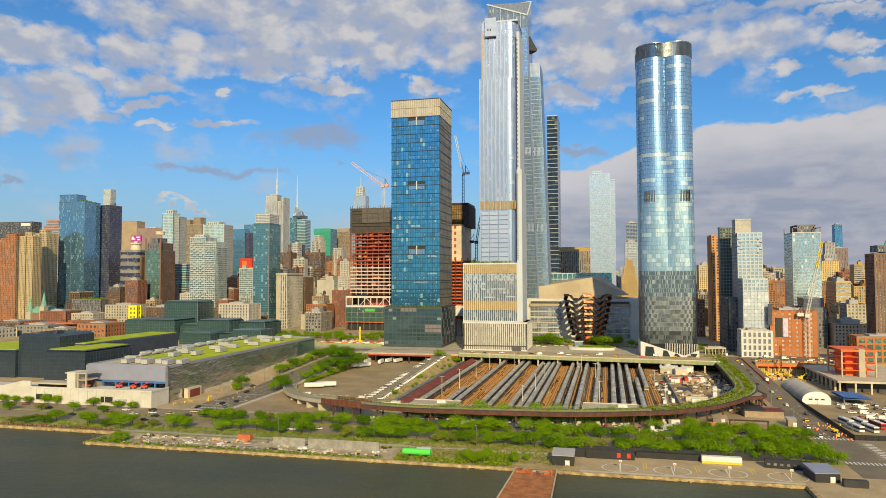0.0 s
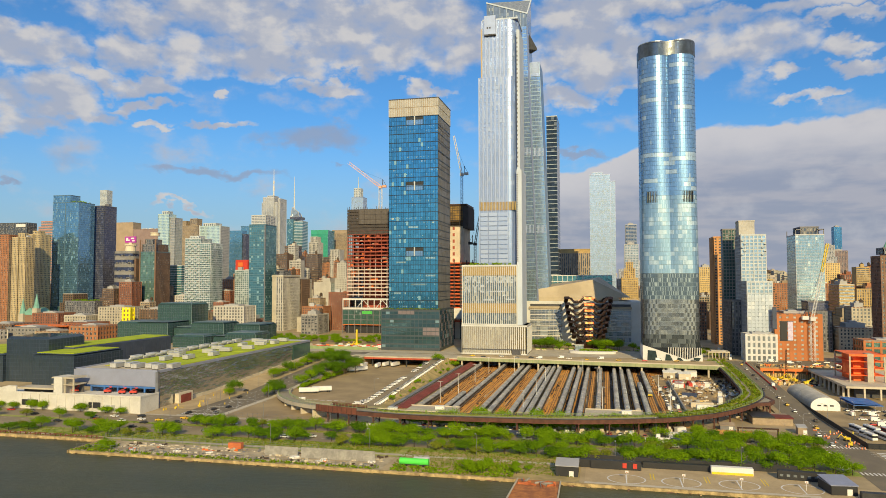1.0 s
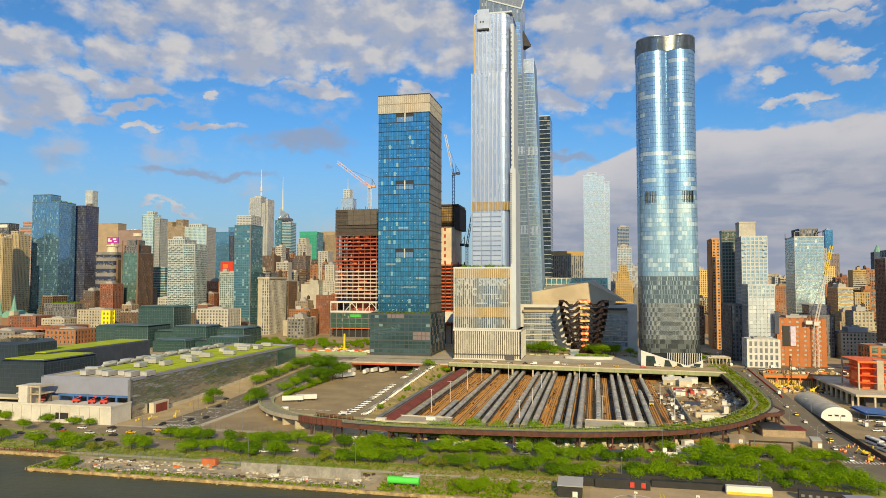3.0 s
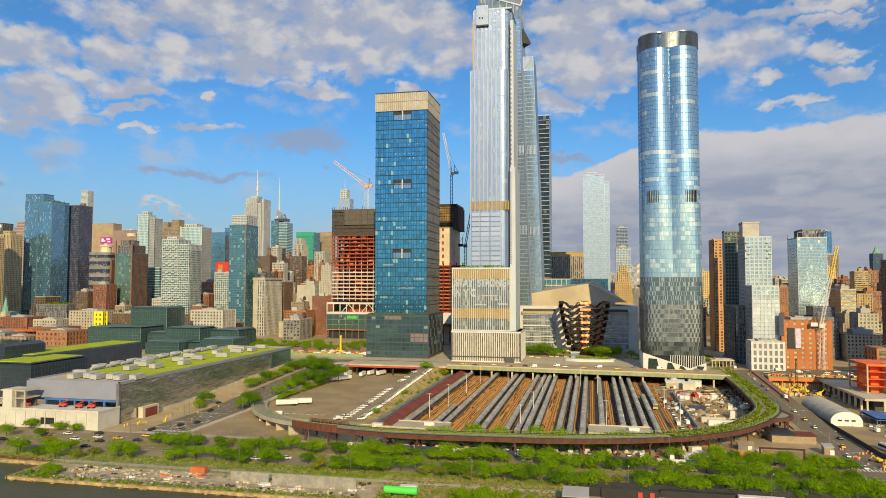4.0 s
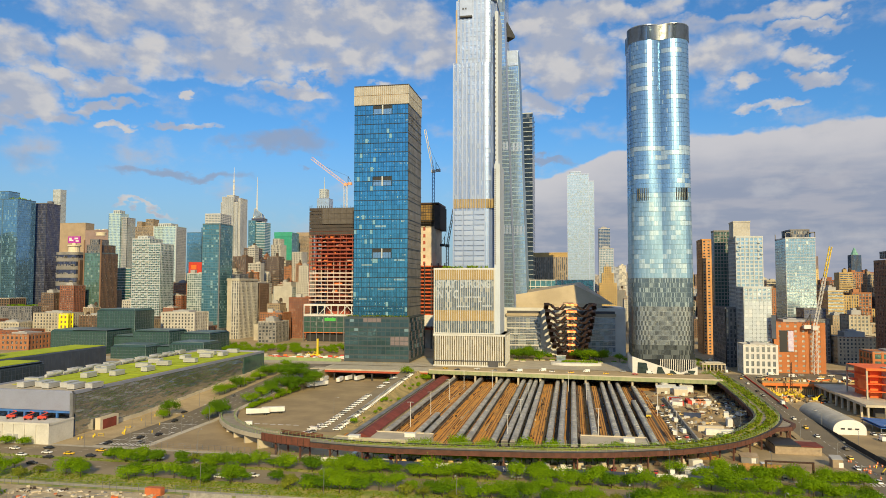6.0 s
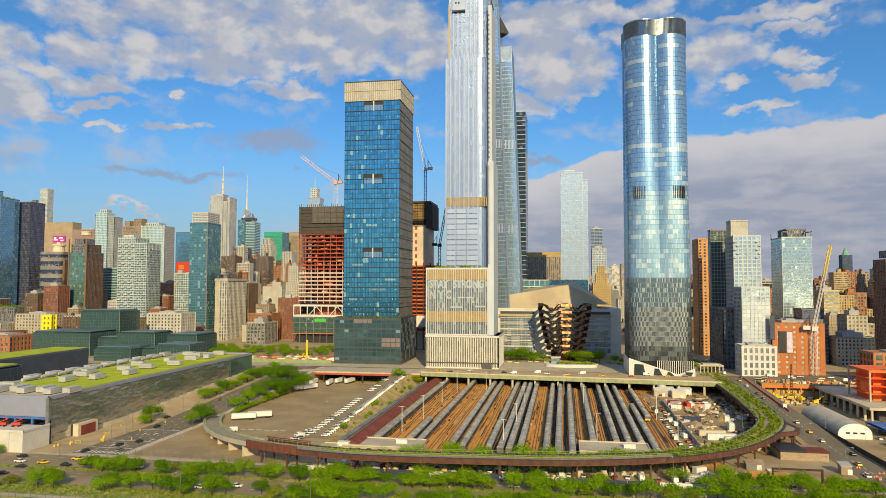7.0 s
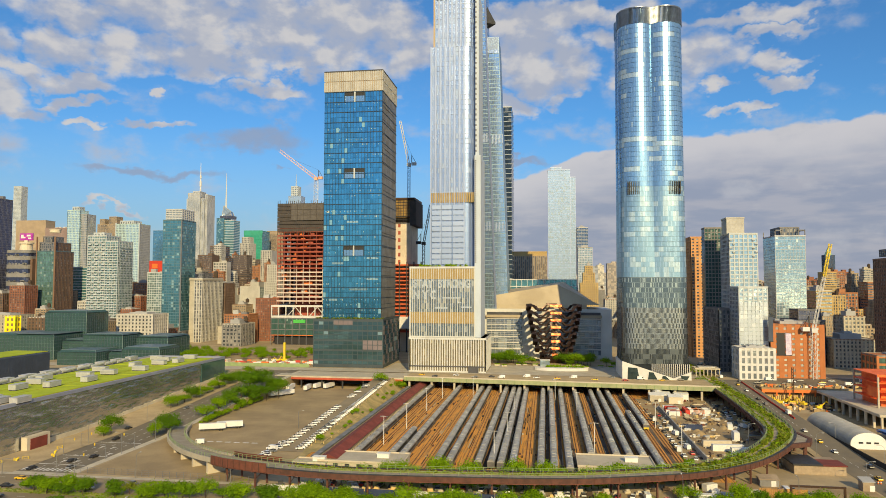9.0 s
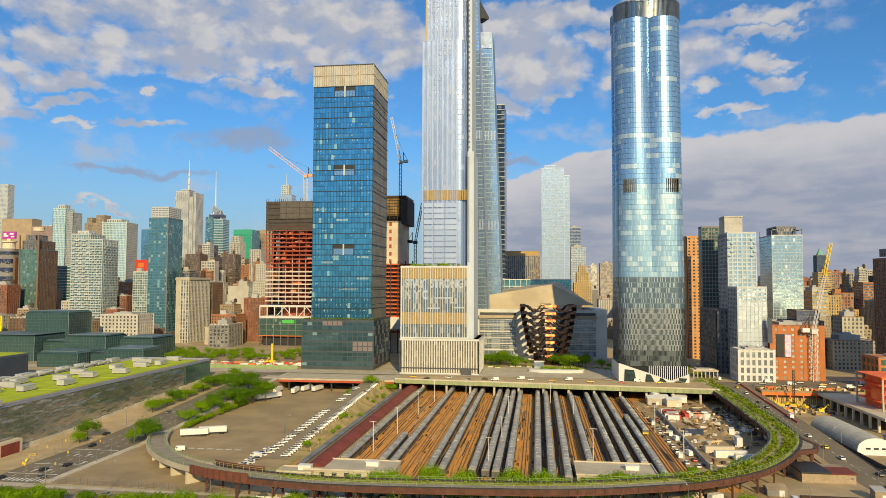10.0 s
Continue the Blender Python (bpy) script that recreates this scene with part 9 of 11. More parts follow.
def car(paint, label):
    """A saloon: lower body, sloped cabin of glass, roof, lamps, wheels."""
    e = thing("car", 0, 0, 0, label, "car", "parked and passing cars")
    low = Mesh()
    low.prism([(-2.2, -0.82), (2.2, -0.82), (2.2, 0.82), (-2.2, 0.82)], 0.3, 0.62, [(-2.28, -0.9), (2.3, -0.9), (2.3, 0.9), (-2.28, 0.9)])
    low.prism([(-2.28, -0.9), (2.3, -0.9), (2.3, 0.9), (-2.28, 0.9)], 0.62, 0.92, [(-2.15, -0.82), (2.1, -0.82), (2.1, 0.82), (-2.15, 0.82)])
    part("body", low, PAINT[paint], e)
    part("window_glass", Mesh().prism([(-1.75, -0.8), (1.1, -0.8), (1.1, 0.8), (-1.75, 0.8)], 0.92, 1.4, [(-1.2, -0.62), (0.35, -0.62), (0.35, 0.62), (-1.2, 0.62)]), M["black"], e)
    part("roof", Mesh().box(-1.2, 0.35, -0.63, 0.63, 1.4, 1.46), PAINT[paint], e)
    wheels(e, (-1.35, 1.4), 0.8, 0.33)
    return e


def van(paint, label):
    e = thing("van", 0, 0, 0, label, "van", "parked and passing vans")
    part("body", Mesh().prism([(-2.7, -1), (2.0, -1), (2.0, 1), (-2.7, 1)], 0.4, 2.4, [(-2.65, -0.92), (1.3, -0.92), (1.3, 0.92), (-2.65, 0.92)]).box(2.0, 2.8, -0.95, 0.95, 0.4, 1.15), PAINT[paint], e)
    part("windscreen", Mesh().face((2.02, -0.85, 1.25), (2.02, 0.85, 1.25), (1.5, 0.8, 2.25), (1.5, -0.8, 2.25)).box(0.6, 1.4, -0.99, 0.99, 1.4, 2.0), M["black"], e)
    wheels(e, (-1.7, 1.9), 0.92, 0.38)
    return e


def trailer(label, length=13.5):
    e = thing("box_trailer", 0, 0, 0, label, "trailer", "white box trailers")
    part("box", Mesh().box(-length / 2, length / 2, -1.28, 1.28, 1.15, 4.0), M["white"], e, "white box body")
    part("frame", Mesh().box(-length / 2, length / 2, -0.5, 0.5, 0.85, 1.15).box(-length / 2, length / 2, -1.3, 1.3, 1.1, 1.2), M["dark_steel"], e)
    part("door", Mesh().box(length / 2, length / 2 + 0.05, -1.2, 1.2, 1.25, 3.9), M["grey_wall"], e)
    part("landing_leg", Mesh().box(-length / 2 + 2.4, -length / 2 + 2.6, -0.9, -0.7, 0, 0.9), M["steel"], e)
    part("landing_leg", Mesh().box(-length / 2 + 2.4, -length / 2 + 2.6, 0.7, 0.9, 0, 0.9), M["steel"], e)
    wheels(e, (length / 2 - 3, length / 2 - 1.7), 1.05, 0.5)
    return e


def bus(paint, label):
    e = thing("bus", 0, 0, 0, label, "bus", "parked buses")
    part("body", Mesh().box(-6, 6, -1.25, 1.25, 0.4, 1.5).box(-6, 6, -1.25, 1.25, 2.6, 3.1), PAINT[paint], e)
    part("window_band", Mesh().box(-5.95, 5.95, -1.2, 1.2, 1.5, 2.6), M["black"], e)
    part("roof", Mesh().prism([(-6, -1.25), (6, -1.25), (6, 1.25), (-6, 1.25)], 3.1, 3.25, [(-5.8, -1.1), (5.8, -1.1), (5.8, 1.1), (-5.8, 1.1)]), M["white"], e)
    part("roof_hatch", Mesh().box(1.5, 3.5, -0.7, 0.7, 3.25, 3.45), M["duct"], e)
    wheels(e, (-3.6, 3.9), 1.05, 0.5)
    return e


KIND = {"white": car("white_paint", "white saloon car on the asphalt"), "black": car("black_paint", "black saloon car on the asphalt"), "grey": car("grey_paint", "grey saloon car on the asphalt"),
        "silver": car("silver_paint", "silver saloon car on the asphalt"), "taxi": car("taxi_yellow", "yellow taxi on the street"), "red": car("red_paint", "red saloon car on the asphalt"),
        "van": van("white_paint", "white delivery van on the asphalt"), "trailer": trailer("white box trailer parked on asphalt"), "bus": bus("white_paint", "white coach parked in the lot"), "redbus": bus("red_paint", "red coach parked in the lot")}
used = set()


def park(kind, x, y, z=0.07, turn=0.0):
    """Set a vehicle down: the first of a kind is moved, the next are copies."""
    if kind in used:
        return copy_thing(KIND[kind], pose(x, y, z, 0, 0, turn))
    used.add(kind)
    KIND[kind].matrix_basis = pose(x, y, z, 0, 0, turn)
    return KIND[kind]


rng = random.Random(77)
slope = lambda y: 0.25 + max(0, (y - 420)) * 8.7 / 195
for k in range(30):                        # angled rows along the sloping street
    y = 428 + 5.6 * k
    if rng.random() < (0.93 if k < 16 else 0.35):
        park("white" if rng.random() < 0.93 else "grey", -151.2, y, slope(y), 30)
for k in range(56):
    y = 424 + 3.1 * k
    park("white" if rng.random() < 0.95 else "black", -142.0, y, slope(y), 22)
for k in range(12):
    park(rng.choice(("white", "van", "white", "grey")), -153.5 - 1.5 * (k % 2), 398 + 3.4 * k, 0.08, 160)
for x, y, a in ((-203, 457.7, 24), (-196.4, 464.5, 24), (-201, 600, 95), (-196.5, 612, 80), (-188.5, 612, 80), (-214, 600, 92), (-208, 575, 60), (-212, 570, 60)):
    park("trailer", x, y, 0.07, a)
park("van", -195, 428, 0.07, 200)
for x, y, k_, a in ((-294, 356.6, "black", 0), (-286, 352, "grey", 0), (-264, 346, "white", 0), (-249, 344.5, "black", 180), (-244.5, 352, "taxi", 5), (-280, 347, "red", 0), (-256, 352, "white", 0), (-232, 350, "black", 0), (-226, 338, "black", 20),
                    (-233, 388, "black", 88), (-228, 396, "black", 88), (-226, 378, "grey", 88), (-241, 374, "black", 268), (-240, 430, "black", 268), (-247.5, 452, "black", 88), (-230, 470, "black", 88), (-241, 500, "grey", 268), (-231, 530, "white", 88), (-226, 512, "black", 88), (-205, 334, "grey", 0), (-180, 338, "white", 0), (-150, 334, "silver", 0)):
    park(k_, x, y, height(x, y) + 0.1, a)
for k in range(44):                        # traffic on the highway under the trees
    x = -470 + 13 * k + rng.uniform(-3, 3)
    lane = rng.choice((330, 334, 338, 352, 356, 360))
    park(rng.choice(("white", "black", "grey", "silver", "black", "taxi", "grey", "red")), x, lane, 0.1, 0 if lane < 345 else 180)
for k in range(22):                        # works yard parking
    park(rng.choice(("black", "grey", "white", "silver", "red", "van")), 33.5 + 4.5 * (k % 2) + rng.uniform(-.5, .5), 428 + 5.2 * k, 0.08, rng.choice((80, 95, 100)))
for k in range(26):
    park(rng.choice(("black", "grey", "white", "silver", "van", "black")), 82 + rng.uniform(-6, 4), 440 + 5.4 * k, 0.08, rng.choice((60, 80, 100)))
for k in range(4):
    park("bus", 121 + 6.5 * (k % 2), 392 + 15 * (k // 2), 0.08, 100)
for x, y in ((134, 402), (140, 404)):
    park("redbus", x, y, 0.08, 100)
for k in range(34):
    x, y = 134 + 5.5 * (k % 9) + rng.uniform(-1, 1), 425 + 14 * (k // 9) + rng.uniform(-2, 2)
    park(rng.choice(("white", "black", "grey", "silver", "white", "red", "van")), x, y, 0.08, rng.choice((0, 10, 90)))
for k in range(14):
    y = 372 + 20 * k + rng.uniform(-4, 4)
    x = rng.choice((99, 103, 108))
    park(rng.choice(("white", "black", "grey", "taxi", "van")), x, y, height(100, y) + 0.1, 88)
for k in range(16):
    x = -120 + 12.5 * k + rng.uniform(-3, 3)
    park(rng.choice(("white", "black", "taxi", "van", "red", "grey", "taxi")), x, rng.choice((622, 626, 630, 636)), 9.06, rng.choice((0, 180)))
for k in range(34):                        # vehicles in the shade under the viaduct's edge
    x = -120 + 5.6 * k + rng.uniform(-1, 1)
    park(rng.choice(("white", "van", "black", "grey", "red")), x, 373 - abs(x + 60) * 0.02 + rng.uniform(-1.5, 1.5), 0.08, rng.choice((80, 90, 95)))

# ---- trees ----
def tree(seed, h, r, leaf, leaves=1250):
    """A street tree: tapered trunk, limbs, and a ragged crown of leaf clumps with gaps."""
    rng_ = random.Random(seed)
    e = thing("tree", 0, 0, 0, "green leafy street tree in full leaf", "tree", "riverside and street trees")
    trunk = Mesh().round(0, 0, 0, h * 0.45, 0.22, 0.14, 7)
    lobes = []
    for k in range(7):
        a, el = 6.28 * k / 7 + rng_.uniform(-.4, .4), rng_.uniform(0.15, 1.1)
        d = r * rng_.uniform(0.35, 0.75)
        tip = Vector((math.cos(a) * d, math.sin(a) * d, h * 0.46 + math.sin(el) * h * 0.27))
        trunk.bar((0, 0, h * rng_.uniform(0.28, 0.44)), tip, 0.1, 5, 0.03)
        lobes.append((tip, r * rng_.uniform(0.38, 0.74)))
    lobes.append((Vector((0, 0, h * 0.70)), r * 0.62))
    part("trunk", trunk, M["bark"], e, "brown bark trunk with limbs")
    crown = Mesh()
    for _ in range(leaves):
        c, rad = rng_.choice(lobes)
        v = Vector((rng_.gauss(0, 1), rng_.gauss(0, 1), rng_.gauss(0, 0.62))).normalized() * rad * rng_.uniform(0.5, 1.18)
        p = c + v
        s = rng_.uniform(0.15, 0.40)
        out = v.normalized()
        u = out.orthogonal().normalized()
        u.rotate(Matrix.Rotation(rng_.uniform(0, 6.28), 3, out))
        t = out.cross(u)
        tilt_ = out * rng_.uniform(-.5, .5)
        a, b = (u + tilt_ * 0.6) * s, (t - tilt_ * 0.4) * s * 0.7
        crown.face(tuple(p - a), tuple(p - b), tuple(p + a), tuple(p + b))
        crown.face(tuple(p + out * s * 0.6), tuple(p - a * 0.6 - b * 0.3), tuple(p + a * 0.5 - b * 0.5))
    part("crown", crown, leaf, e, "crown of many small leaves")
    return e


SORTS = [tree(1, 7.2, 4.1, M["leaf"]), tree(2, 6.6, 3.6, M["leaf"]), tree(3, 7.8, 4.6, M["leaf"], 1400), tree(4, 6.4, 3.4, M["leaf_dark"]), tree(5, 5.5, 2.8, M["leaf_yellow"], 600), tree(6, 17, 7.0, M["leaf_dark"], 3200), tree(7, 11.5, 5.6, M["leaf_dark"], 2000), tree(8, 9.0, 4.8, M["leaf"], 1600), tree(9, 12.5, 6.2, M["leaf"], 2200)]
planted = set()


def plant_tree(k, x, y, z=0.0, turn=0.0):
    grown = random.Random(int(x * 13 + y * 7))
    wide_, tall_ = grown.uniform(0.84, 1.2), grown.uniform(0.66, 0.98)
    m = pose(x, y, z, 0, 0, turn) @ Matrix.Diagonal((wide_, wide_, tall_, 1))
    if k in planted:
        return copy_thing(SORTS[k], m)
    planted.add(k)
    SORTS[k].matrix_basis = pose(x, y, z, 0, 0, turn)
    return SORTS[k]


rng = random.Random(9)
for row, y in enumerate((321, 326.5, 345.5, 348.5, 364, 369)):
    x = -222 + rng.uniform(0, 4)
    while x < 93:
        if rng.random() < (0.66, 0.78, 0.6, 0.75, 0.74, 0.72)[row] + (0.2 if x > -128 else 0.0) and (y < 350 or x > 28):
            plant_tree(rng.choice((0, 1, 2, 3, 3, 4, 7, 7)), x, y + rng.uniform(-1.6, 1.6), 0.03, rng.uniform(0, 360))
        x += rng.uniform(5.2, 8.6)
for y in (314, 322, 345):
    x = -470.0
    while x < -232:
        if rng.random() < 0.62:
            plant_tree(rng.choice((7, 3, 3, 7, 4)), x, y + rng.uniform(-2.5, 2.5), 0.03, rng.uniform(0, 360))
        x += rng.uniform(8, 14)
for x, y in ((-364, 364), (-354, 364), (-341, 364.5), (-333, 364), (-306, 364), (-289, 364), (-278, 363), (-372, 363)):
    plant_tree(1, x, y, 0.03, rng.uniform(0, 360))
for x, y, k in ((-251, 436, 1), (-251.5, 443, 6), (-251, 500, 7), (-251, 524, 6), (-251.4, 531, 2), (-251, 538, 7), (-251, 570, 6), (-251, 577, 2), (-251, 592, 6), (-251.5, 508, 7), (-251, 516, 0), (-251, 545, 0), (-251, 553, 7), (-251, 562, 0), (-251.5, 584, 7), (-251, 600, 1), (-251, 610, 7),
                (-224, 438, 7), (-220, 446, 6), (-226, 452, 6), (-219, 482, 2), (-219, 497, 7), (-222, 505, 6), (-219, 512, 6), (-223, 520, 6), (-217, 522, 7), (-221, 532, 6), (-216, 538, 6)):
    plant_tree(k, x, y, height(x, y), rng.uniform(0, 360))
for x, y in ((-222, 546), (-219, 560), (-224, 572), (-214, 570), (-229, 558), (-221, 552), (-213, 553), (-208, 562), (-217, 541)):
    plant_tree(5, x, y, height(x, y), rng.uniform(0, 360))
for x, y, z, k in ((-146, 600, 7, 2), (-157, 585, 0, 0), (-158, 594, 0, 2), (-153, 572, 0, 1), (-134, 606, 2, 2), (-60, 735, 9, 8), (-66, 742, 9, 8), (-55, 742, 9, 2), (-70, 733, 9, 8), (-62, 728, 9, 2), (-3, 712, 9, 8), (4, 716, 9, 8), (-8, 716, 9, 1), (9, 712, 9, 8), (0, 722, 9, 8), (-76, 738, 9, 7),
                   (83, 640, 3, 2), (80, 632, 1, 2), (79, 622, 0, 0), (84, 628, 1, 1), (82, 612, 0, 4)):
    plant_tree(k, x, y, z, rng.uniform(0, 360))
for k, (x, y) in enumerate(((-112, 352), (-100, 354), (-62, 353), (-32, 358), (-8, 362), (22, 372))):
    plant_tree(k % 3, x, y, 0, 40 * k)


def grove(name, spots_, label):
    """Trees or shrubs past counting, joined into one."""
    out = Mesh()
    for k, x, y, z, turn, size in spots_:
        m = pose(x, y, z, 0, 0, turn) @ Matrix.Scale(size, 4)
        for child in SORTS[k].children:
            slot = 0 if child.name.startswith("trunk") else 1
            i = len(out.v)
            out.v.extend(tuple(m @ v.co) for v in child.data.vertices)
            out.f.extend(tuple(i + q for q in f.vertices) for f in child.data.polygons)
            out.m.extend([slot] * len(child.data.polygons))
    tagged(part(name, out, [M["bark"], M["leaf"]]), label, "trees", kind="stuff")


grove("park_trees", [(rng.choice((0, 1, 2)), rng.uniform(-400, -222), rng.uniform(705, 785), 9, rng.uniform(0, 360), rng.uniform(0.55, 0.95)) for k in range(100)], "green park trees beyond the avenue")
shrubs = []
for k in range(70):                        # bushes along the yard's river edge
    x = -112 + 2.1 * k + rng.uniform(-1, 1)
    if rng.random() < 0.75:
        shrubs.append((rng.choice((0, 1, 4)), x, 373 + max(0, x + 60) ** 2 * 0.0032 + rng.uniform(0, 2), 0.0, rng.uniform(0, 360), rng.uniform(0.6, 1.0)))
for k in range(26):
    shrubs.append((rng.choice((4, 1)), -217 + rng.uniform(-1.5, 1.5), 472 + 3.4 * k, 0.0, rng.uniform(0, 360), rng.uniform(0.4, 0.8)))
for k in range(46):                        # taller growth inside the yard's edge
    x = -100 + 3.3 * k + rng.uniform(-1.4, 1.4)
    if -55 < x < -46 or rng.random() < 0.25:
        continue
    shrubs.append((rng.choice((0, 7, 1, 4)), x, 364.5 + max(0, x + 62) ** 2 * 0.0031 + rng.uniform(13, 20), 0.0, rng.uniform(0, 360), rng.uniform(0.8, 1.15)))
for k in range(46):                        # scrub on the bank beside the yard
    y = 440 + 3.9 * k + rng.uniform(-1.5, 1.5)
    x = rng.uniform(-138, -132)
    if rng.random() < 0.3:
        shrubs.append((rng.choice((4, 4, 1)), x, y, 0.25 + 8.6 * (y - 420) / 192 * (-131.2 - x) / 8.25, rng.uniform(0, 360), rng.uniform(0.3, 0.62)))
grove("shrubs", shrubs, "self-sown shrubs along yard and lot edges")

# ---- along the river ----
M["tarp"] = surface("tarp", (0.36, 0.345, 0.31), (0.25, 0.24, 0.22), 0.9, scale=0.35, fine=1.5, spread=0.35)
M["rust_box"] = surface("rust_box", (0.58, 0.17, 0.06), (0.44, 0.13, 0.05), 0.7, scale=0.4)
M["neon_green"] = surface("neon_green", (0.10, 0.80, 0.10), (0.09, 0.68, 0.09), 0.45)
M["pier_rust"] = surface("pier_rust", (0.50, 0.19, 0.05), (0.30, 0.11, 0.045), 0.85, scale=0.35, fine=2.2, spread=0.45)
pier = thing("pier", -29, 262, -1.6, "derelict rust-red steel pier in the river", "pier")
part("deck", Mesh().prism([(-10, -38), (9, -38), (8, 21), (-8, 21)], 1.4, 2.2), M["pier_rust"], pier, "rust-red plated deck")
part("curb", Mesh().bar((9.2, -38, 2.4), (8.2, 21, 2.4), 0.35).bar((-10.2, -38, 2.4), (-8.2, 21, 2.4), 0.35), M["concrete"], pier)
for k in range(9):
    for x in (-8, 0, 8):
        part("pile", Mesh().round(x, -36 + 7 * k, -4, 1.5, 0.45, n=8), M["bark"], pier)
rng = random.Random(14)
for k in range(16):
    junk = thing("scrap_beam", -29 + rng.uniform(-7, 6), 278 + rng.uniform(-3, 4), 0.6, "rusty scrap beam lying on the pier", "scrap", "scrap on the pier", turn=rng.uniform(0, 180))
    part("beam", Mesh().box(-2.2, 2.2, -0.14, 0.14, 0, 0.2).box(-2.2, 2.2, -0.05, 0.05, 0.2, 0.55).box(-2.2, 2.2, -0.14, 0.14, 0.55, 0.65), M["rust_box"] if k % 3 else M["tarp"], junk)


def hut(name, x, y, sx, sy, sz, wall, roof, label, turn=0.0, category="shed"):
    e = thing(name, x, y, 0.06, label, category, turn=turn)
    part("wall", Mesh().box(-sx / 2, sx / 2, -sy / 2, sy / 2, 0, sz), wall, e)
    part("roof", Mesh().face((-sx / 2 - 0.3, -sy / 2 - 0.3, sz), (sx / 2 + 0.3, -sy / 2 - 0.3, sz), (sx / 2 + 0.3, sy / 2 + 0.3, sz + 0.9), (-sx / 2 - 0.3, sy / 2 + 0.3, sz + 0.9)).box(-sx / 2 - 0.3, sx / 2 + 0.3, -sy / 2 - 0.3, sy / 2 + 0.3, sz - 0.25, sz), roof, e)
    part("door", Mesh().box(sx * 0.1, sx * 0.1 + 1.8, -sy / 2 - 0.06, -sy / 2, 0, 2.2), M["white"], e, "white framed door")
    return e


hut("pier_hut", -19, 297, 8.6, 9, 4.2, M["black"], M["grey_wall"], "black hut with pale grey roof by the pier")
hut("black_cabin", 79, 296, 9, 11, 3.6, M["black"], M["lavender"], "black cabin with pale sloping roof", 8)


def container(x, y, length, mat, label, turn=0.0, h=2.7, name="container", windows=0, stripe=None, z=0.06):
    """A steel container with ribs, doors and corner posts."""
    e = thing(name, x, y, z, label, "container", turn=turn)
    part("box", Mesh().box(-length / 2, length / 2, -1.25, 1.25, 0, h), mat, e)
    r = Mesh()
    n = int(length / 0.6)
    for i in range(n + 1):
        xx = -length / 2 + length * i / n
        r.box(xx - 0.1, xx + 0.1, -1.31, 1.31, 0.15, h - 0.1)
    part("rib", r, mat, e, kind="stuff")
    part("door", Mesh().box(length / 2, length / 2 + 0.06, -1.15, 1.15, 0.2, h - 0.1), mat, e)
    for i in range(windows):
        xx = -length / 2 + length * (i + 0.5) / windows
        part("window", Mesh().box(xx - 0.6, xx + 0.6, -1.4, -1.3, 1.2, 2.1), M["glass_grey"], e)
    if stripe:
        part("stripe", Mesh().box(-length / 2, length / 2, -1.42, -1.3, 0.1, 1.0), stripe, e, "yellow painted stripe")
    return e


row = container(0, 308.5, 20, M["black"], "long black container with red signs", 0, 3.4)
for x in (3.5, 7.6):
    sgn = thing("sign", x, 307.0, 0.9, "small red round sign on the container", "sign", "red signs")
    part("plate", Mesh().box(-0.8, 0.8, -0.12, -0.05, 0, 2.0), M["red"], sgn)
container(45, 310.3, 15.5, M["white"], "white container with yellow stripe by the courts", 0, 3.0, stripe=M["yellow"])
container(70, 308, 17, M["black"], "black coach-like cabin with windows", -6, 3.4, "cabin", 7)
container(-13.2, 309.5, 6.5, M["black"], "black container beside the hut", 0, 3.2)
container(24, 313.5, 26, M["black"], "black screened fence container row", 0, 2.4)
container(-170.5, 304.5, 6.2, M["rust_box"], "orange shipping container in the works yard", 0, 2.8)
container(88, 287, 8, M["dark_steel"], "dark container on the apron", 0, 2.6)
tanker = thing("tank_trailer", -82, 294, 0.06, "bright green long tank trailer by the river", "trailer")
part("tank", Mesh().bar((-6.2, 0, 1.9), (6.2, 0, 1.9), 1.35, 12), M["neon_green"], tanker, "bright green tank")
part("frame", Mesh().box(-6, 6, -0.9, 0.9, 0.6, 0.9), M["dark_steel"], tanker)
for xx in (-4.5, -3.2, 4.2):
    part("wheel", Mesh().bar((xx, -1.1, 0.5), (xx, 1.1, 0.5), 0.5, 10), M["rubber"], tanker)
container(-80.5, 299.8, 6.5, M["white"], "small white store behind the green tank", 3, 2.2)
# ball courts
for k, (x, y) in enumerate(((3.8, 294.3), (24.2, 294.3), (45.2, 295.5), (67, 295))):
    ring_ = Mesh()
    for i in range(40):
        a, b = 2 * math.pi * i / 40, 2 * math.pi * (i + 1) / 40
        ring_.face(*[(x + 7.4 * r_ * math.cos(t), y + 6.4 * r_ * math.sin(t), 0.085) for r_, t in ((1, a), (1, b), (0.93, b), (0.93, a))])
    ring_.face((x - 0.25, y - 6, 0.085), (x + 0.25, y - 6, 0.085), (x + 0.25, y + 6, 0.085), (x - 0.25, y + 6, 0.085))
    structure("court_marking", ring_, M["marking"], "white painted court circle", "marking")
    yl = Mesh()
    for dx in (9.2, 10.4):
        yl.face((x + dx, y + 1, 0.075), (x + dx + 0.4, y + 1, 0.075), (x + dx + 0.4, y + 10, 0.075), (x + dx, y + 10, 0.075))
    structure("court_marking", yl, M["yellow"], "yellow painted court lines", "marking")
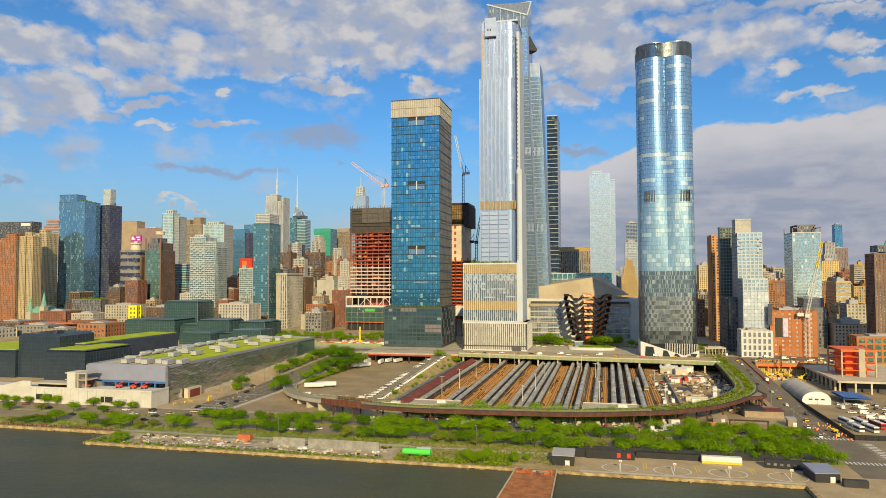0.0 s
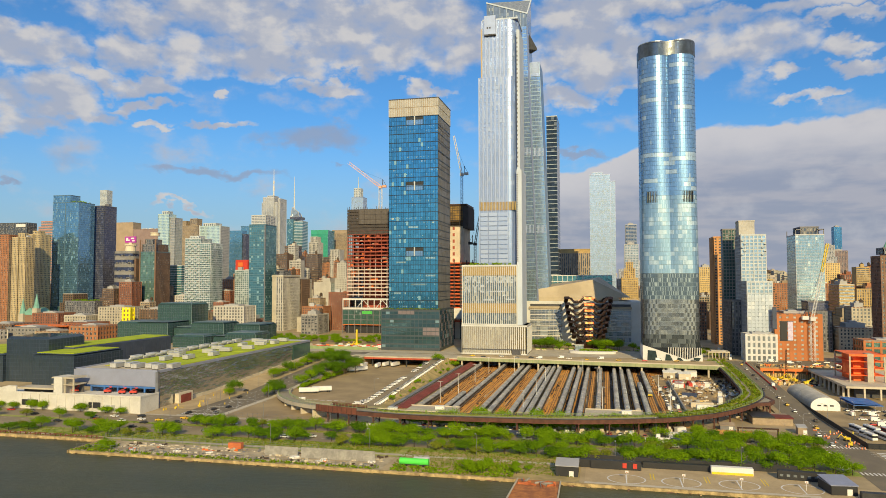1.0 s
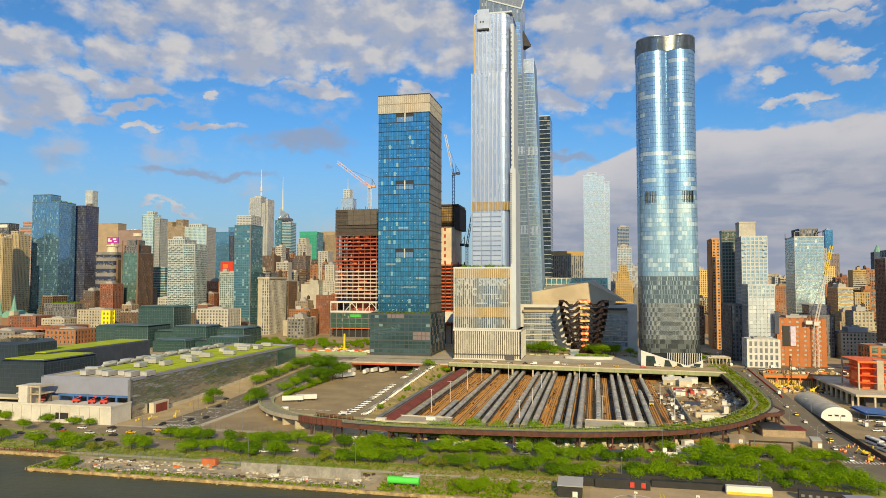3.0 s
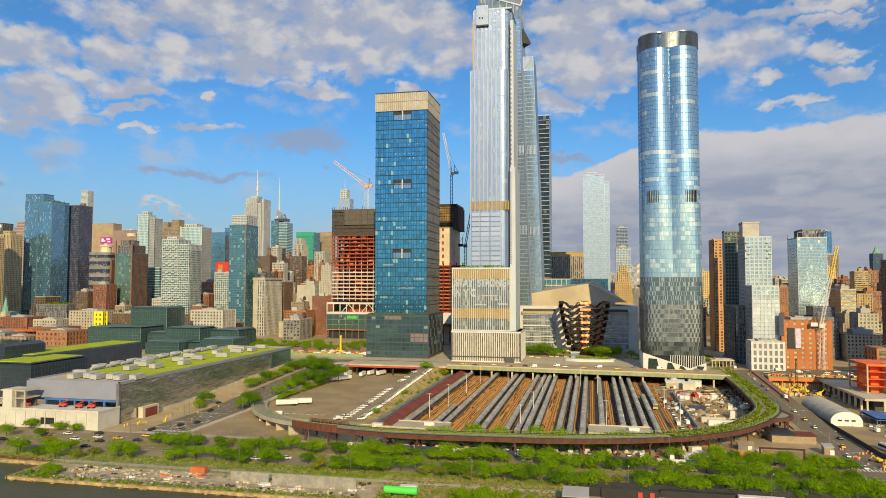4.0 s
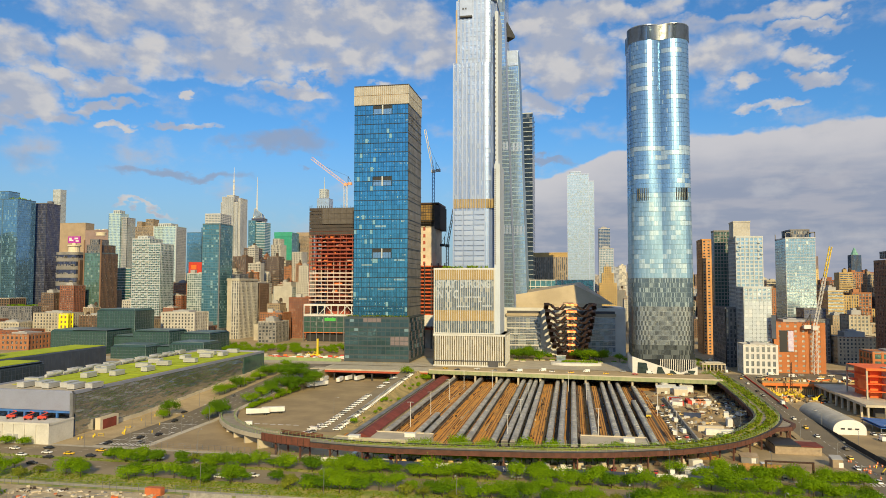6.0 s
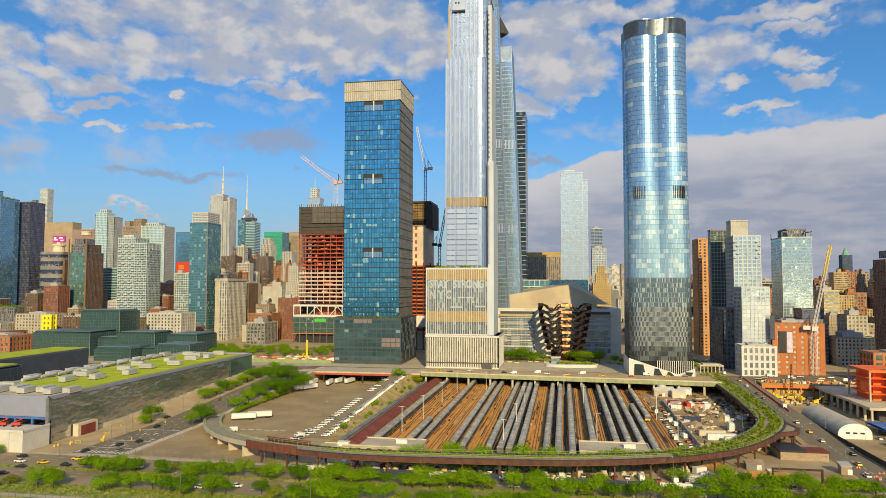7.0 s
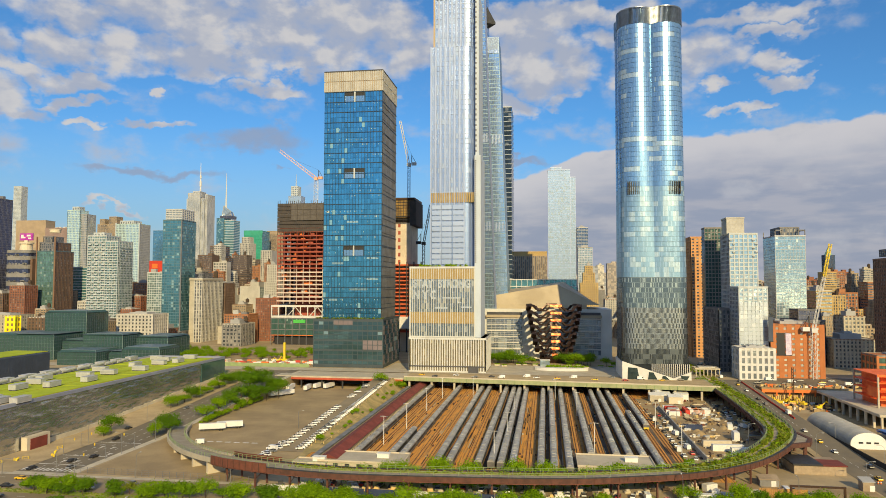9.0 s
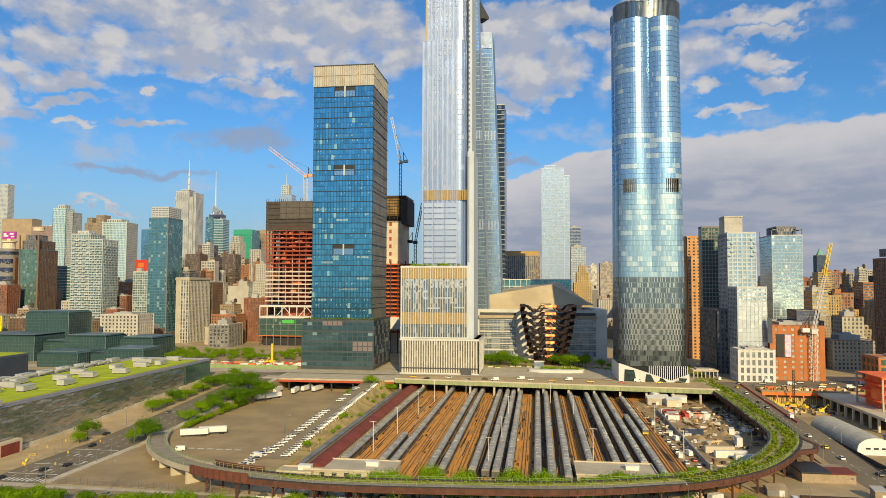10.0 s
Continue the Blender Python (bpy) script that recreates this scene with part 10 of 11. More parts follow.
for x, y in ((45.5, 293), (68, 294), (25, 293.5), (4, 293.5)):
    hoop = thing("basketball_hoop", x, y, 0.06, "basketball hoop on a white post", "hoop", "court hoops")
    part("post", Mesh().round(0, 0, 0, 3.2, 0.09, n=6), M["white"], hoop)
    part("backboard", Mesh().box(-0.6, 0.6, -0.5, -0.42, 2.7, 3.5), M["white"], hoop)
    part("rim", Mesh().box(-0.25, 0.25, -1.0, -0.5, 3.0, 3.06), M["orange"], hoop)


def mesh_fence(x0, y0, x1, y1, h, mat, label, step=3.0):
    e = thing("fence", x0, y0, 0.05, label, "fence")
    n = max(1, int(math.hypot(x1 - x0, y1 - y0) / step))
    dx, dy = (x1 - x0) / n, (y1 - y0) / n
    posts, wires = Mesh(), Mesh()
    for k in range(n + 1):
        posts.box(dx * k - 0.06, dx * k + 0.06, dy * k - 0.06, dy * k + 0.06, 0, h)
    for z in (0.1, h * 0.35, h * 0.68, h - 0.05):
        wires.bar((0, 0, z), (x1 - x0, y1 - y0, z), 0.045, 3)
    part("post", posts, mat, e, kind="stuff")
    part("wire", wires, mat, e, kind="stuff")


mesh_fence(-242, 287.5, -96, 286.5, 2.6, M["steel"], "wire fence along the works yard")
mesh_fence(-242, 306.3, -128, 308, 3.0, M["steel"], "wire fence behind the works yard")
mesh_fence(-217, 372, -140, 369, 2.6, M["steel"], "wire fence along the lorry lot")
mesh_fence(113, 368, 113, 560, 2.6, M["black"], "black screened fence beside the street", 2.5)
mesh_fence(113, 368, 150, 371, 2.6, M["black"], "black screened fence round the lot", 2.5)
screen = structure("fence_screen", Mesh().box(112.9, 113.05, 368, 520, 0.1, 2.5).box(113, 150, 369.2, 369.4, 0.1, 2.5), M["black"], "black fabric fence screen", "fence")
screens = structure("fence_screen", Mesh().box(-134, -100, 296, 296.2, 0.1, 4.6).box(-152, -136, 297, 297.2, 0.1, 4.2), M["tarp"], "tall grey tarpaulin screens by the river", "fence")
structure("fence_screen", Mesh().box(-12, 71, 317.6, 317.8, 0, 3.0), M["black"], "dark screen behind the courts", "fence")
# heaps and stores in the works yard
for k in range(62):
    x, y = rng.uniform(-232, -98), rng.uniform(291, 304)
    s = rng.uniform(0.5, 1.4)
    m_ = rng.choice(("white", "pale_concrete", "orange", "concrete", "white", "white", "pale_concrete", "concrete", "bark", "bark"))
    heap = thing("rubble_heap", x, y, 0.06, "loose heap of " + {"white": "white sacks", "pale_concrete": "pale stone", "orange": "orange barrels", "concrete": "broken concrete", "blue": "blue tarpaulin", "bark": "dark timber"}[m_] + " in the yard", "heap", "works yard heaps", turn=rng.uniform(0, 90))
    hm = Mesh()
    for q in range(4):
        hm.block(rng.uniform(-s, s), rng.uniform(-s, s), 0, s * rng.uniform(.5, 1.6), s * rng.uniform(.4, 1), s * rng.uniform(.25, .7), rng.uniform(0, 90))
    part("load", hm, M[m_], heap, kind="stuff")
strewn, yr = Mesh(), random.Random(52)
for k in range(330):                       # sacks, pallets, broken stone and pipes over the works yard
    x, y, q = yr.uniform(-226, -97), yr.choice((yr.uniform(288.5, 293), yr.uniform(296, 305))), yr.uniform(0.2, 0.8)
    strewn.slot = 3 if k % 40 == 7 else yr.choice((0, 0, 0, 1, 1, 2, 4, 4))
    if yr.random() < 0.3:
        strewn.block(x, y, 0.05, q * yr.uniform(3, 8), q * 0.4, q * 0.4, yr.uniform(-20, 20))
    else:
        strewn.block(x, y, 0.05, q * 1.7, q * 1.2, q * yr.uniform(0.4, 1.2), yr.uniform(0, 90))
tagged(part("yard_clutter", strewn, [M["cream"], M["concrete"], M["bark"], M["rust_box"], M["steel"]]), "sacks, pallets and broken stone in the works yard", "clutter", kind="stuff")
grove("thicket", [(yr.choice((0, 1, 4)), yr.uniform(-240, -222), yr.uniform(288, 297), 0.0, yr.uniform(0, 360), yr.uniform(0.4, 0.75)) for k in range(7)] + [(yr.choice((0, 3, 7)), yr.uniform(-62, -30), yr.uniform(287, 300), 0.0, yr.uniform(0, 360), yr.uniform(0.4, 0.75)) for k in range(9)], "self-sown thicket at the water's edge")
quay_rail = thing("quay_railing", 0, 0, 0.5, "rust-red steel railing along the river wall", "railing")
bars_ = Mesh()
for z in (0.5, 1.2):
    bars_.box(-640, -243.4, 306.2, 306.4, z - 0.12, z + 0.12)
for k in range(132):
    bars_.box(-640 + 3 * k, -639.7 + 3 * k, 306.1, 306.5, 0, 1.3)
part("rail", bars_, M["rust_red"], quay_rail, kind="stuff")
grass_tufts = Mesh()
for strip_ in ((-243, -95, 284.6, 288, 150), (-90, -40, 285, 292, 120), (-241, -226, 288, 298, 60), (-66, -40, 292, 304, 160), (-600, -243, 306.7, 312, 260), (-240, -95, 312.5, 325, 420), (-92, -16, 292, 324, 420), (-16, 92, 318.5, 325, 160), (-600, -240, 313, 325, 420), (-300, 92, 344, 348, 260)):
    a, b, c, d, n_ = strip_
    verge = c > 312 or n_ == 420
    t = tufts(a, b, c, d, 0.05, n_ * (4 if verge else 2), 0.55 if verge else 1.05, int(abs(a)))
    k0 = len(grass_tufts.v)
    grass_tufts.v.extend(t.v)
    grass_tufts.f.extend(tuple(i + k0 for i in f) for f in t.f)
    grass_tufts.m.extend(rng.choice((0, 0, 0, 1) if verge else (0, 1, 1)) for _ in t.m)
tagged(part("weeds", grass_tufts, [M["leaf_yellow"], M["leaf"]]), "rank weeds along the river wall", "weeds", kind="stuff")

# ---- south of the yard ----
M["pale_board"] = surface("pale_board", (0.66, 0.62, 0.74), (0.5, 0.42, 0.6), 0.5, scale=0.4)
M["canvas"] = surface("canvas", (0.82, 0.81, 0.79), (0.72, 0.71, 0.70), 0.55, scale=0.1)
M["canvas_dull"] = surface("canvas_dull", (0.50, 0.47, 0.40), (0.40, 0.38, 0.33), 0.6, scale=0.15, spread=0.2)
tent = thing("storage_tent", 122.8, 466, 0.1, "long white arched storage tent", "tent")
arc = [(-8 * math.cos(math.pi * k / 14), 2.6 + 5.2 * math.sin(math.pi * k / 14)) for k in range(15)]
prof = [(-8, 0)] + arc + [(8, 0)]
skin = Mesh()
for (xa, za), (xb, zb) in zip(prof, prof[1:]):
    skin.face((xa, 0, za), (xa, 55, za), (xb, 55, zb), (xb, 0, zb))
part("cover", skin, M["canvas_dull"], tent, "duller grey-white fabric cover")
part("end_wall", Mesh().face(*[(x, 0.1, z) for x, z in prof]), M["canvas"], tent)
part("end_wall", Mesh().face(*[(x, 54.9, z) for x, z in reversed(prof)]), M["canvas"], tent)
ribs = Mesh()
for k in range(12):
    for (xa, za), (xb, zb) in zip(prof, prof[1:]):
        ribs.bar((xa * 1.005, 5 * k, za + 0.02), (xb * 1.005, 5 * k, zb + 0.02), 0.07, 3)
part("rib", ribs, M["canvas_dull"], tent, kind="stuff")
for x in (-3.4, 0, 3.4):
    part("vent_window", Mesh().box(x - 1, x + 1, -0.06, 0.08, 2.6, 3.4), M["black"], tent)

shelter = thing("bus_shelter_roof", 147, 482, 0.1, "open shed with bright blue roof", "shed")
part("roof", Mesh().face((-8, -12, 4.2), (8, -12, 3.4), (8, 14, 3.4), (-8, 14, 4.2)).box(-8, 8, -12, 14, 3.0, 3.3), M["blue"], shelter, "bright blue sheet roof")
for x in (-7.5, 7.5):
    for y in (-11, 0, 13):
        part("post", Mesh().box(x - 0.15, x + 0.15, y - 0.15, y + 0.15, 0, 3.2), M["steel"], shelter)


M["net_orange"] = surface("net_orange", (0.95, 0.19, 0.04), (0.8, 0.13, 0.035), 0.7, scale=0.2)


def frame_block(x0, x1, y0, y1, z0, z1, floors, label):
    """A concrete and orange-netted building shell."""
    e = thing("building_shell", (x0 + x1) / 2, (y0 + y1) / 2, z0, label, "building site")
    hx, hy, h = (x1 - x0) / 2, (y1 - y0) / 2, z1 - z0
    part("core", Mesh().box(-hx * 0.6, hx * 0.6, -hy * 0.6, hy * 0.9, 0, h - 0.5), M["net_orange"], e)
    for k in range(floors + 1):
        part("floor_slab", Mesh().box(-hx, hx, -hy, hy, h * k / floors - 0.35, h * k / floors), M["net_orange"], e, "slab edged with orange netting")
    for x in (-hx + 0.4, 0.3 * hx, hx - 0.4):
        for y in (-hy + 0.4, hy - 0.4):
            part("column", Mesh().box(x - 0.45, x + 0.45, y - 0.45, y + 0.45, 0, h), M["concrete"], e)
    part("lift_core", Mesh().box(0, hx * 0.35, -hy - 0.2, -hy * 0.5, 0, h + 0.6), M["concrete"], e, "grey concrete lift core")
    part("net", Mesh().box(-hx - 0.15, hx + 0.15, -hy - 0.15, -hy - 0.05, h - 1.2, h + 0.3).box(hx, hx + 0.15, -hy, hy, h - 1.2, h + 0.3).box(-hx - 0.15, -hx, -hy, -hy * 0.2, h * 0.3, h * 0.62), M["net_orange"], e, "orange safety netting")
    return e


frame_block(157, 179, 534, 566, 8.5, 27, 4, "concrete shell wrapped in orange netting")
podium_s = thing("viaduct_building", 170, 530, 0, "pale concrete podium on columns beside the lot", "building")
part("deck", Mesh().box(-22, 60, -18, 70, 7.2, 8.6), M["pale_concrete"], podium_s)
# shade beneath the podium, put in as a dark upright sheet
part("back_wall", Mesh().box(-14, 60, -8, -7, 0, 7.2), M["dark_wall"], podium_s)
for k in range(9):
    part("column", Mesh().box(-21 + 9.5 * k, -20 + 9.5 * k, -17.5, -16.3, 0, 7.2), M["pale_concrete"], podium_s)
for k in range(8):
    part("column", Mesh().box(-21.8, -20.6, -10 + 10 * k, -9 + 10 * k, 0, 7.2), M["pale_concrete"], podium_s)
site = thing("building_pit", 140, 600, 0.0, "building pit with orange-red deck edge and earth wall", "building site")
part("deck", Mesh().box(-26, 40, 0, 13, 8.2, 9.6), M["dirt"], site, "sandy deck")
part("edge_beam", Mesh().box(-26, 40, -0.8, 0, 6.6, 8.4), M["orange"], site, "orange edge beam")
for k in range(9):
    part("post", Mesh().box(-25 + 8 * k, -24.2 + 8 * k, -0.7, 0.2, 4.2, 6.6), M["orange"], site)
part("wall", Mesh().box(-26, 40, 3, 4, 0, 8.2), M["dirt"], site, "bare earth wall")
lag = Mesh()
for k in range(50):
    lag.box(-25.5 + 1.3 * k, -24.8 + 1.3 * k, 2.6, 3.0, 0, 4.4)
part("lagging", lag, M["gold_wall"], site, "ochre timber lagging", kind="stuff")


def excavator(x, y, z, turn, label="yellow excavator at work on the site"):
    e = thing("excavator", x, y, z, label, "excavator", "yellow site machines", turn=turn)
    part("house", Mesh().box(-1.6, 1.6, -1.3, 1.3, 1.1, 2.6).box(0.2, 1.6, -1.3, -0.1, 2.6, 3.4), M["yellow"], e)
    for s in (-1, 1):
        part("track", Mesh().box(-2, 2, s * 1.2 - 0.3, s * 1.2 + 0.3, 0, 0.95), M["rubber"], e)
    part("boom", Mesh().bar((1.5, 0.3, 2), (5, 0.3, 5.2), 0.35).bar((5, 0.3, 5.2), (7.4, 0.3, 2.6), 0.28), M["yellow"], e)
    part("bucket", Mesh().box(6.9, 8.0, -0.4, 1.0, 1.4, 2.6), M["dark_steel"], e)
    return e


for x, y, z, a in ((122, 590, 0.06, 200), (128, 596, 0.06, 30), (135, 585, 0.06, 120), (140, 574, 0.06, 10), (118, 582, 0.06, 90), (-261, 694, 9, 80), (-257, 688, 9, 200)):
    excavator(x, y, z, a)
pile_rig = thing("piling_rig", 131, 592, 0.06, "tall thin yellow piling rig", "rig")
part("mast", truss(Mesh(), (0, 0, 0), (0, 0, 24), 1.0, 2, 0.14), M["bronze_dark"], pile_rig)
part("base", Mesh().box(-2.5, 2.5, -1.6, 1.6, 0, 2.4), M["yellow"], pile_rig)
rig2 = thing("piling_rig", -258, 700, 9, "tall yellow piling rig in the park works", "rig")
part("mast", Mesh().box(-0.9, 0.9, -0.6, 0.6, 0, 17), M["yellow"], rig2)
part("base", Mesh().box(-3, 3, -1.8, 1.8, 0, 2.6), M["yellow"], rig2)
# red barrier row along the street's upper part
for k in range(34):
    y = 520 + 3.2 * k
    b = thing("road_barrier", 107.5 + 0.02 * k, y, height(107, y) + 0.06, "red plastic road barrier", "barrier", "red road barriers")
    part("body", Mesh().prism([(-0.3, -1.4), (0.3, -1.4), (0.3, 1.4), (-0.3, 1.4)], 0, 1.0, [(-0.12, -1.4), (0.12, -1.4), (0.12, 1.4), (-0.12, 1.4)]), M["red"], b)

# works yard stores beside the tracks
structure("yard_wall", Mesh().box(41.2, 42.0, 428, 560, 0, 2.4), M["tarp"], "weathered grey wall dividing yard and works", "wall")
heap_, hr = Mesh(), random.Random(71)
for k in range(420):                       # planks, pipes, drums and sacks strewn over the works yard
    x, y, q = hr.uniform(30, 86), hr.uniform(428, 598), hr.uniform(0.25, 1.1)
    if (x > 76 and y < 470) or (x < 40 and y < 500):
        continue
    heap_.slot = hr.choice((0, 0, 1, 1, 2, 2, 3, 4, 5, 6))
    if hr.random() < 0.45:
        heap_.block(x, y, 0.06, q * hr.uniform(3, 7), q * 0.4, 0.2 + q * 0.4, hr.uniform(0, 180))
    else:
        heap_.block(x, y, 0.06, q * 1.6, q * 1.2, q * hr.uniform(0.5, 1.6), hr.uniform(0, 90))
for k in range(14):                        # soil and gravel heaps
    x, y, q = hr.uniform(46, 80), hr.uniform(470, 590), hr.uniform(2.0, 4.5)
    heap_.slot = hr.choice((3, 6, 6))
    heap_.round(x, y, 0.05, q * 0.5, q, q * 0.2, 9)
tagged(part("works_clutter", heap_, [M["bark"], M["concrete"], M["cream"], M["dirt"], M["rust_red"], M["steel"], M["trackbed"]]), "planks, pipes and heaps over the works yard", "clutter", kind="stuff")
for k in range(11):
    container(46 + rng.uniform(0, 3), 540 + 2.9 * k * 0.7, 6.1, M[rng.choice(("white", "red", "orange", "white"))], "red and white site container", rng.choice((0, 0, 4)), 2.6, z=0.06)
for k in range(8):
    container(56 + 3.4 * (k % 4), 548 + 6.5 * (k // 4), 6.1, M[("red", "white", "orange", "white")[k % 4]], "stacked red and white site container", rng.choice((0, 90)), 2.6)
container(56, 453, 14, M["white"], "long white steel site container", 4, 3.0)
container(62, 447, 12, M["white"], "long white steel site container", 4, 3.0)
container(53, 461, 13, M["cream"], "cream-roofed long site cabin", 4, 3.0, "cabin")
container(50, 500, 9, M["navy"], "blue steel site container on sand", 0, 2.6)
container(66, 478, 6, M["white"], "white steel site container on sand", 88, 4.2)
container(70, 505, 6, M["white"], "white steel site container on sand", 80, 3.0)
for sx, y, mat_ in ((50, 597, "white"), (62, 600, "white"), (56, 586, "cream"), (44.8, 592, "concrete")):
    hut("site_office", sx, y, 9, 7, 4.5, M[mat_], M["white"], "boxy " + {"white": "white", "cream": "cream", "concrete": "grey"}[mat_] + " site office")
tank = thing("storage_tank", 47, 603, 0.06, "round grey storage tank", "tank")
part("shell", Mesh().round(0, 0, 0, 6, 3.4, n=18), M["duct"], tank)
part("lid", Mesh().round(0, 0, 6, 6.6, 3.5, 2.6, n=18), M["white"], tank)
for k in range(70):
    x, y = rng.uniform(44, 84), rng.uniform(470, 580)
    s = rng.uniform(0.6, 1.6)
    m_ = rng.choice(("white", "grey_wall", "gold_wall", "bark", "concrete", "concrete", "gold_wall", "dark_wall", "white", "dirt", "grey_wall"))
    heap = thing("material_stack", x, y, 0.06, "stack of building material in the works yard", "stack", "works yard stacks", turn=rng.uniform(0, 90))
    hm = Mesh()
    for q in range(3):
        hm.block(rng.uniform(-s, s), rng.uniform(-s, s), 0, s * rng.uniform(.7, 2.2), s * rng.uniform(.4, 1), s * rng.uniform(.4, 1.1), rng.choice((0, 90, 20)))
    part("load", hm, M[m_], heap, kind="stuff")
# flat buildings at the corner
corner = thing("corner_building", 83, 424, 0, "low flat building with black and rust roofs", "building")
part("wall", Mesh().box(-10, 10, -8, 8, 0, 3.6), M["old_tan"], corner)
part("roof", Mesh().box(-10.5, 1, -8.5, 8.5, 3.6, 4.2), M["black"], corner, "black tar roof")
part("roof", Mesh().box(1, 10.5, -8.5, 2, 3.6, 4.0), M["red_roof"], corner, "rust-red roof")
hut("corner_hut", 92, 396, 4, 4, 3.6, M["old_tan"], M["grey_wall"], "small yellowish corner hut")
hut("gate_hut", 57, 397, 7, 4, 2.8, M["old_grey"], M["old_tan"], "low grey gate hut with flat roof")


def street_lamp(x, y, z, turn):
    e = thing("street_lamp", x, y, z, "grey curved street lamp", "street lamp", "street lamps", turn=turn)
    part("pole", Mesh().round(0, 0, 0, 9, 0.14, 0.08, 6), M["steel"], e)
    part("arm", Mesh().bar((0, 0, 9), (1.2, 0, 9.8), 0.07).bar((1.2, 0, 9.8), (2.6, 0, 9.9), 0.07), M["steel"], e)
    part("lamp_head", Mesh().box(2.3, 3.2, -0.2, 0.2, 9.75, 9.95), M["duct"], e)
    return e


base_lamp = street_lamp(-220, 404, 0, 180)
for x, y, a in ((-220, 432, 180), (-220, 470, 180), (-248, 420, 0), (-248, 470, 0), (-248, 530, 0), (-248, 590, 0), (-220, 540, 180), (-225, 368, 90), (-190, 368, 90), (-150, 368, 90), (-110, 318, 270), (-60, 318, 270), (0, 318, 270), (50, 318, 270), (-160, 318, 270),
                (94, 400, 0), (94, 450, 0), (113.6, 430, 180), (113.6, 480, 180), (113.6, 530, 180), (130, 440, 90), (60, 372, 90), (20, 368, 90), (-40, 364, 90), (-80, 364, 90), (45, 520, 0), (70, 470, 0), (-300, 368, 90), (-340, 368, 90), (-160, 470, 0)):
    copy_thing(base_lamp, pose(x, y, height(x, y), 0, 0, a))
# planter and kiosk in the square
planter = thing("round_planter", -16, 678, 9.06, "long curved white planter in the square", "planter")
part("wall", Mesh().prism([(21.5 * math.cos(t), 7.5 * math.sin(t)) for t in [2 * math.pi * k / 28 for k in range(28)]], 0, 2.2), M["white_wall"], planter)
part("planting", tufts(-12, 18, -1, 6, 2.2, 120, 1.4, 3), M["leaf"], planter, kind="stuff")
kiosk = thing("glass_kiosk", -29, 705, 9.06, "pale glass box kiosk in the square", "kiosk")
part("glass_wall", Mesh().box(-4, 4, -3, 3, 0, 5), M["glass_pale"], kiosk)
part("roof", Mesh().box(-4.3, 4.3, -3.3, 3.3, 5, 5.4), M["white"], kiosk)
# street paint
paint = Mesh()
for k in range(40):
    y = 372 + 6.5 * k
    for x in (-240, -234, -228):
        paint.face((x, y, height(x, y) + 0.1), (x + 0.3, y, height(x, y) + 0.1), (x + 0.3, y + 3, height(x, y + 3) + 0.1), (x, y + 3, height(x, y + 3) + 0.1))
    x = 103.5
    paint.face((x, y, height(x, y) + 0.1), (x + 0.25, y, height(x, y) + 0.1), (x + 0.25, y + 3, height(x, y + 3) + 0.1), (x, y + 3, height(x, y + 3) + 0.1))
for k in range(120):
    x = -470 + 6.6 * k
    for y in (332, 336, 340, 354, 358, 362):
        if k % 2 == 0:
            paint.face((x, y, 0.08), (x + 3, y, 0.08), (x + 3, y + 0.2, 0.08), (x, y + 0.2, 0.08))
for k in range(12):
    paint.face((-245.5 + 2 * k, 373, 0.1), (-244.5 + 2 * k, 373, 0.1), (-244.5 + 2 * k, 377, 0.1), (-245.5 + 2 * k, 377, 0.1))
for k in range(7):
    paint.face((-198 + 4.6 * k, 433, 0.09), (-195 + 4.6 * k, 433.2, 0.09), (-195 + 4.6 * k, 434.6, 0.09), (-198 + 4.6 * k, 434.4, 0.09))
structure("road_marking", paint, M["marking"], "worn white lane and lot markings", "marking")
# yellow mural wall, brick sheds and orange netting near the north towers
tower("mural_building", -604, -594, 780, 788, 42, M["bright_yellow"], M["brick_brown"], "building with bright yellow painted wall", floor=6, bay=5, pier=2.6, band=2.6, cap=0)
for x0, x1, y0, h, k in ((-595, -556, 802, 31, "old_brown"), (-700, -668, 790, 22, "old_cream"), (-660, -615, 805, 33, "old_cream"), (-540, -515, 815, 26, "old_tan"), (-480, -440, 790, 36, "old_white"), (-760, -720, 800, 24, "old_red")):
    tower("brick_building", x0, x1, y0, y0 + 30, 9 + h, M[k], M["glass_dark"], words.get(k, "brick") + " low block before the towers", pier=2.2, band=1.6, cap=2.5)
trestle = thing("site_scaffold", -700, 740, 9, "orange-netted site scaffold by the towers", "building site")
for k in range(3):
    part("deck", Mesh().box(-90, 60, -14, 14, 3 + 5 * k, 3.8 + 5 * k), M["orange"], trestle)
posts_ = Mesh()
for k in range(16):
    posts_.box(-89 + 9.8 * k, -88.4 + 9.8 * k, -13.6, -13, 0, 14)
part("post", posts_, M["bronze_dark"], trestle, kind="stuff")
site_, pr = Mesh(), random.Random(77)
for k in range(150):                       # site huts, barriers and stores of the park works
    x, y, q = pr.uniform(-318, -225), pr.uniform(666, 700), pr.uniform(0.5, 1.6)
    site_.slot = pr.choice((0, 0, 1, 2, 2, 3, 4))
    site_.block(x, y, 9.0, q * pr.uniform(1.5, 5), q * 1.2, q * pr.uniform(0.6, 1.6), pr.choice((0, 90, 10, 20)))
tagged(part("site_clutter", site_, [M["red"], M["orange"], M["white"], M["dirt"], M["sign_green"]]), "red barriers, huts and stores of the park works", "clutter", kind="stuff")
structure("site_hoarding", Mesh().box(-345, -222, 662.5, 663, 9, 12), M["sign_green"], "green site hoarding round the park works", "fence")
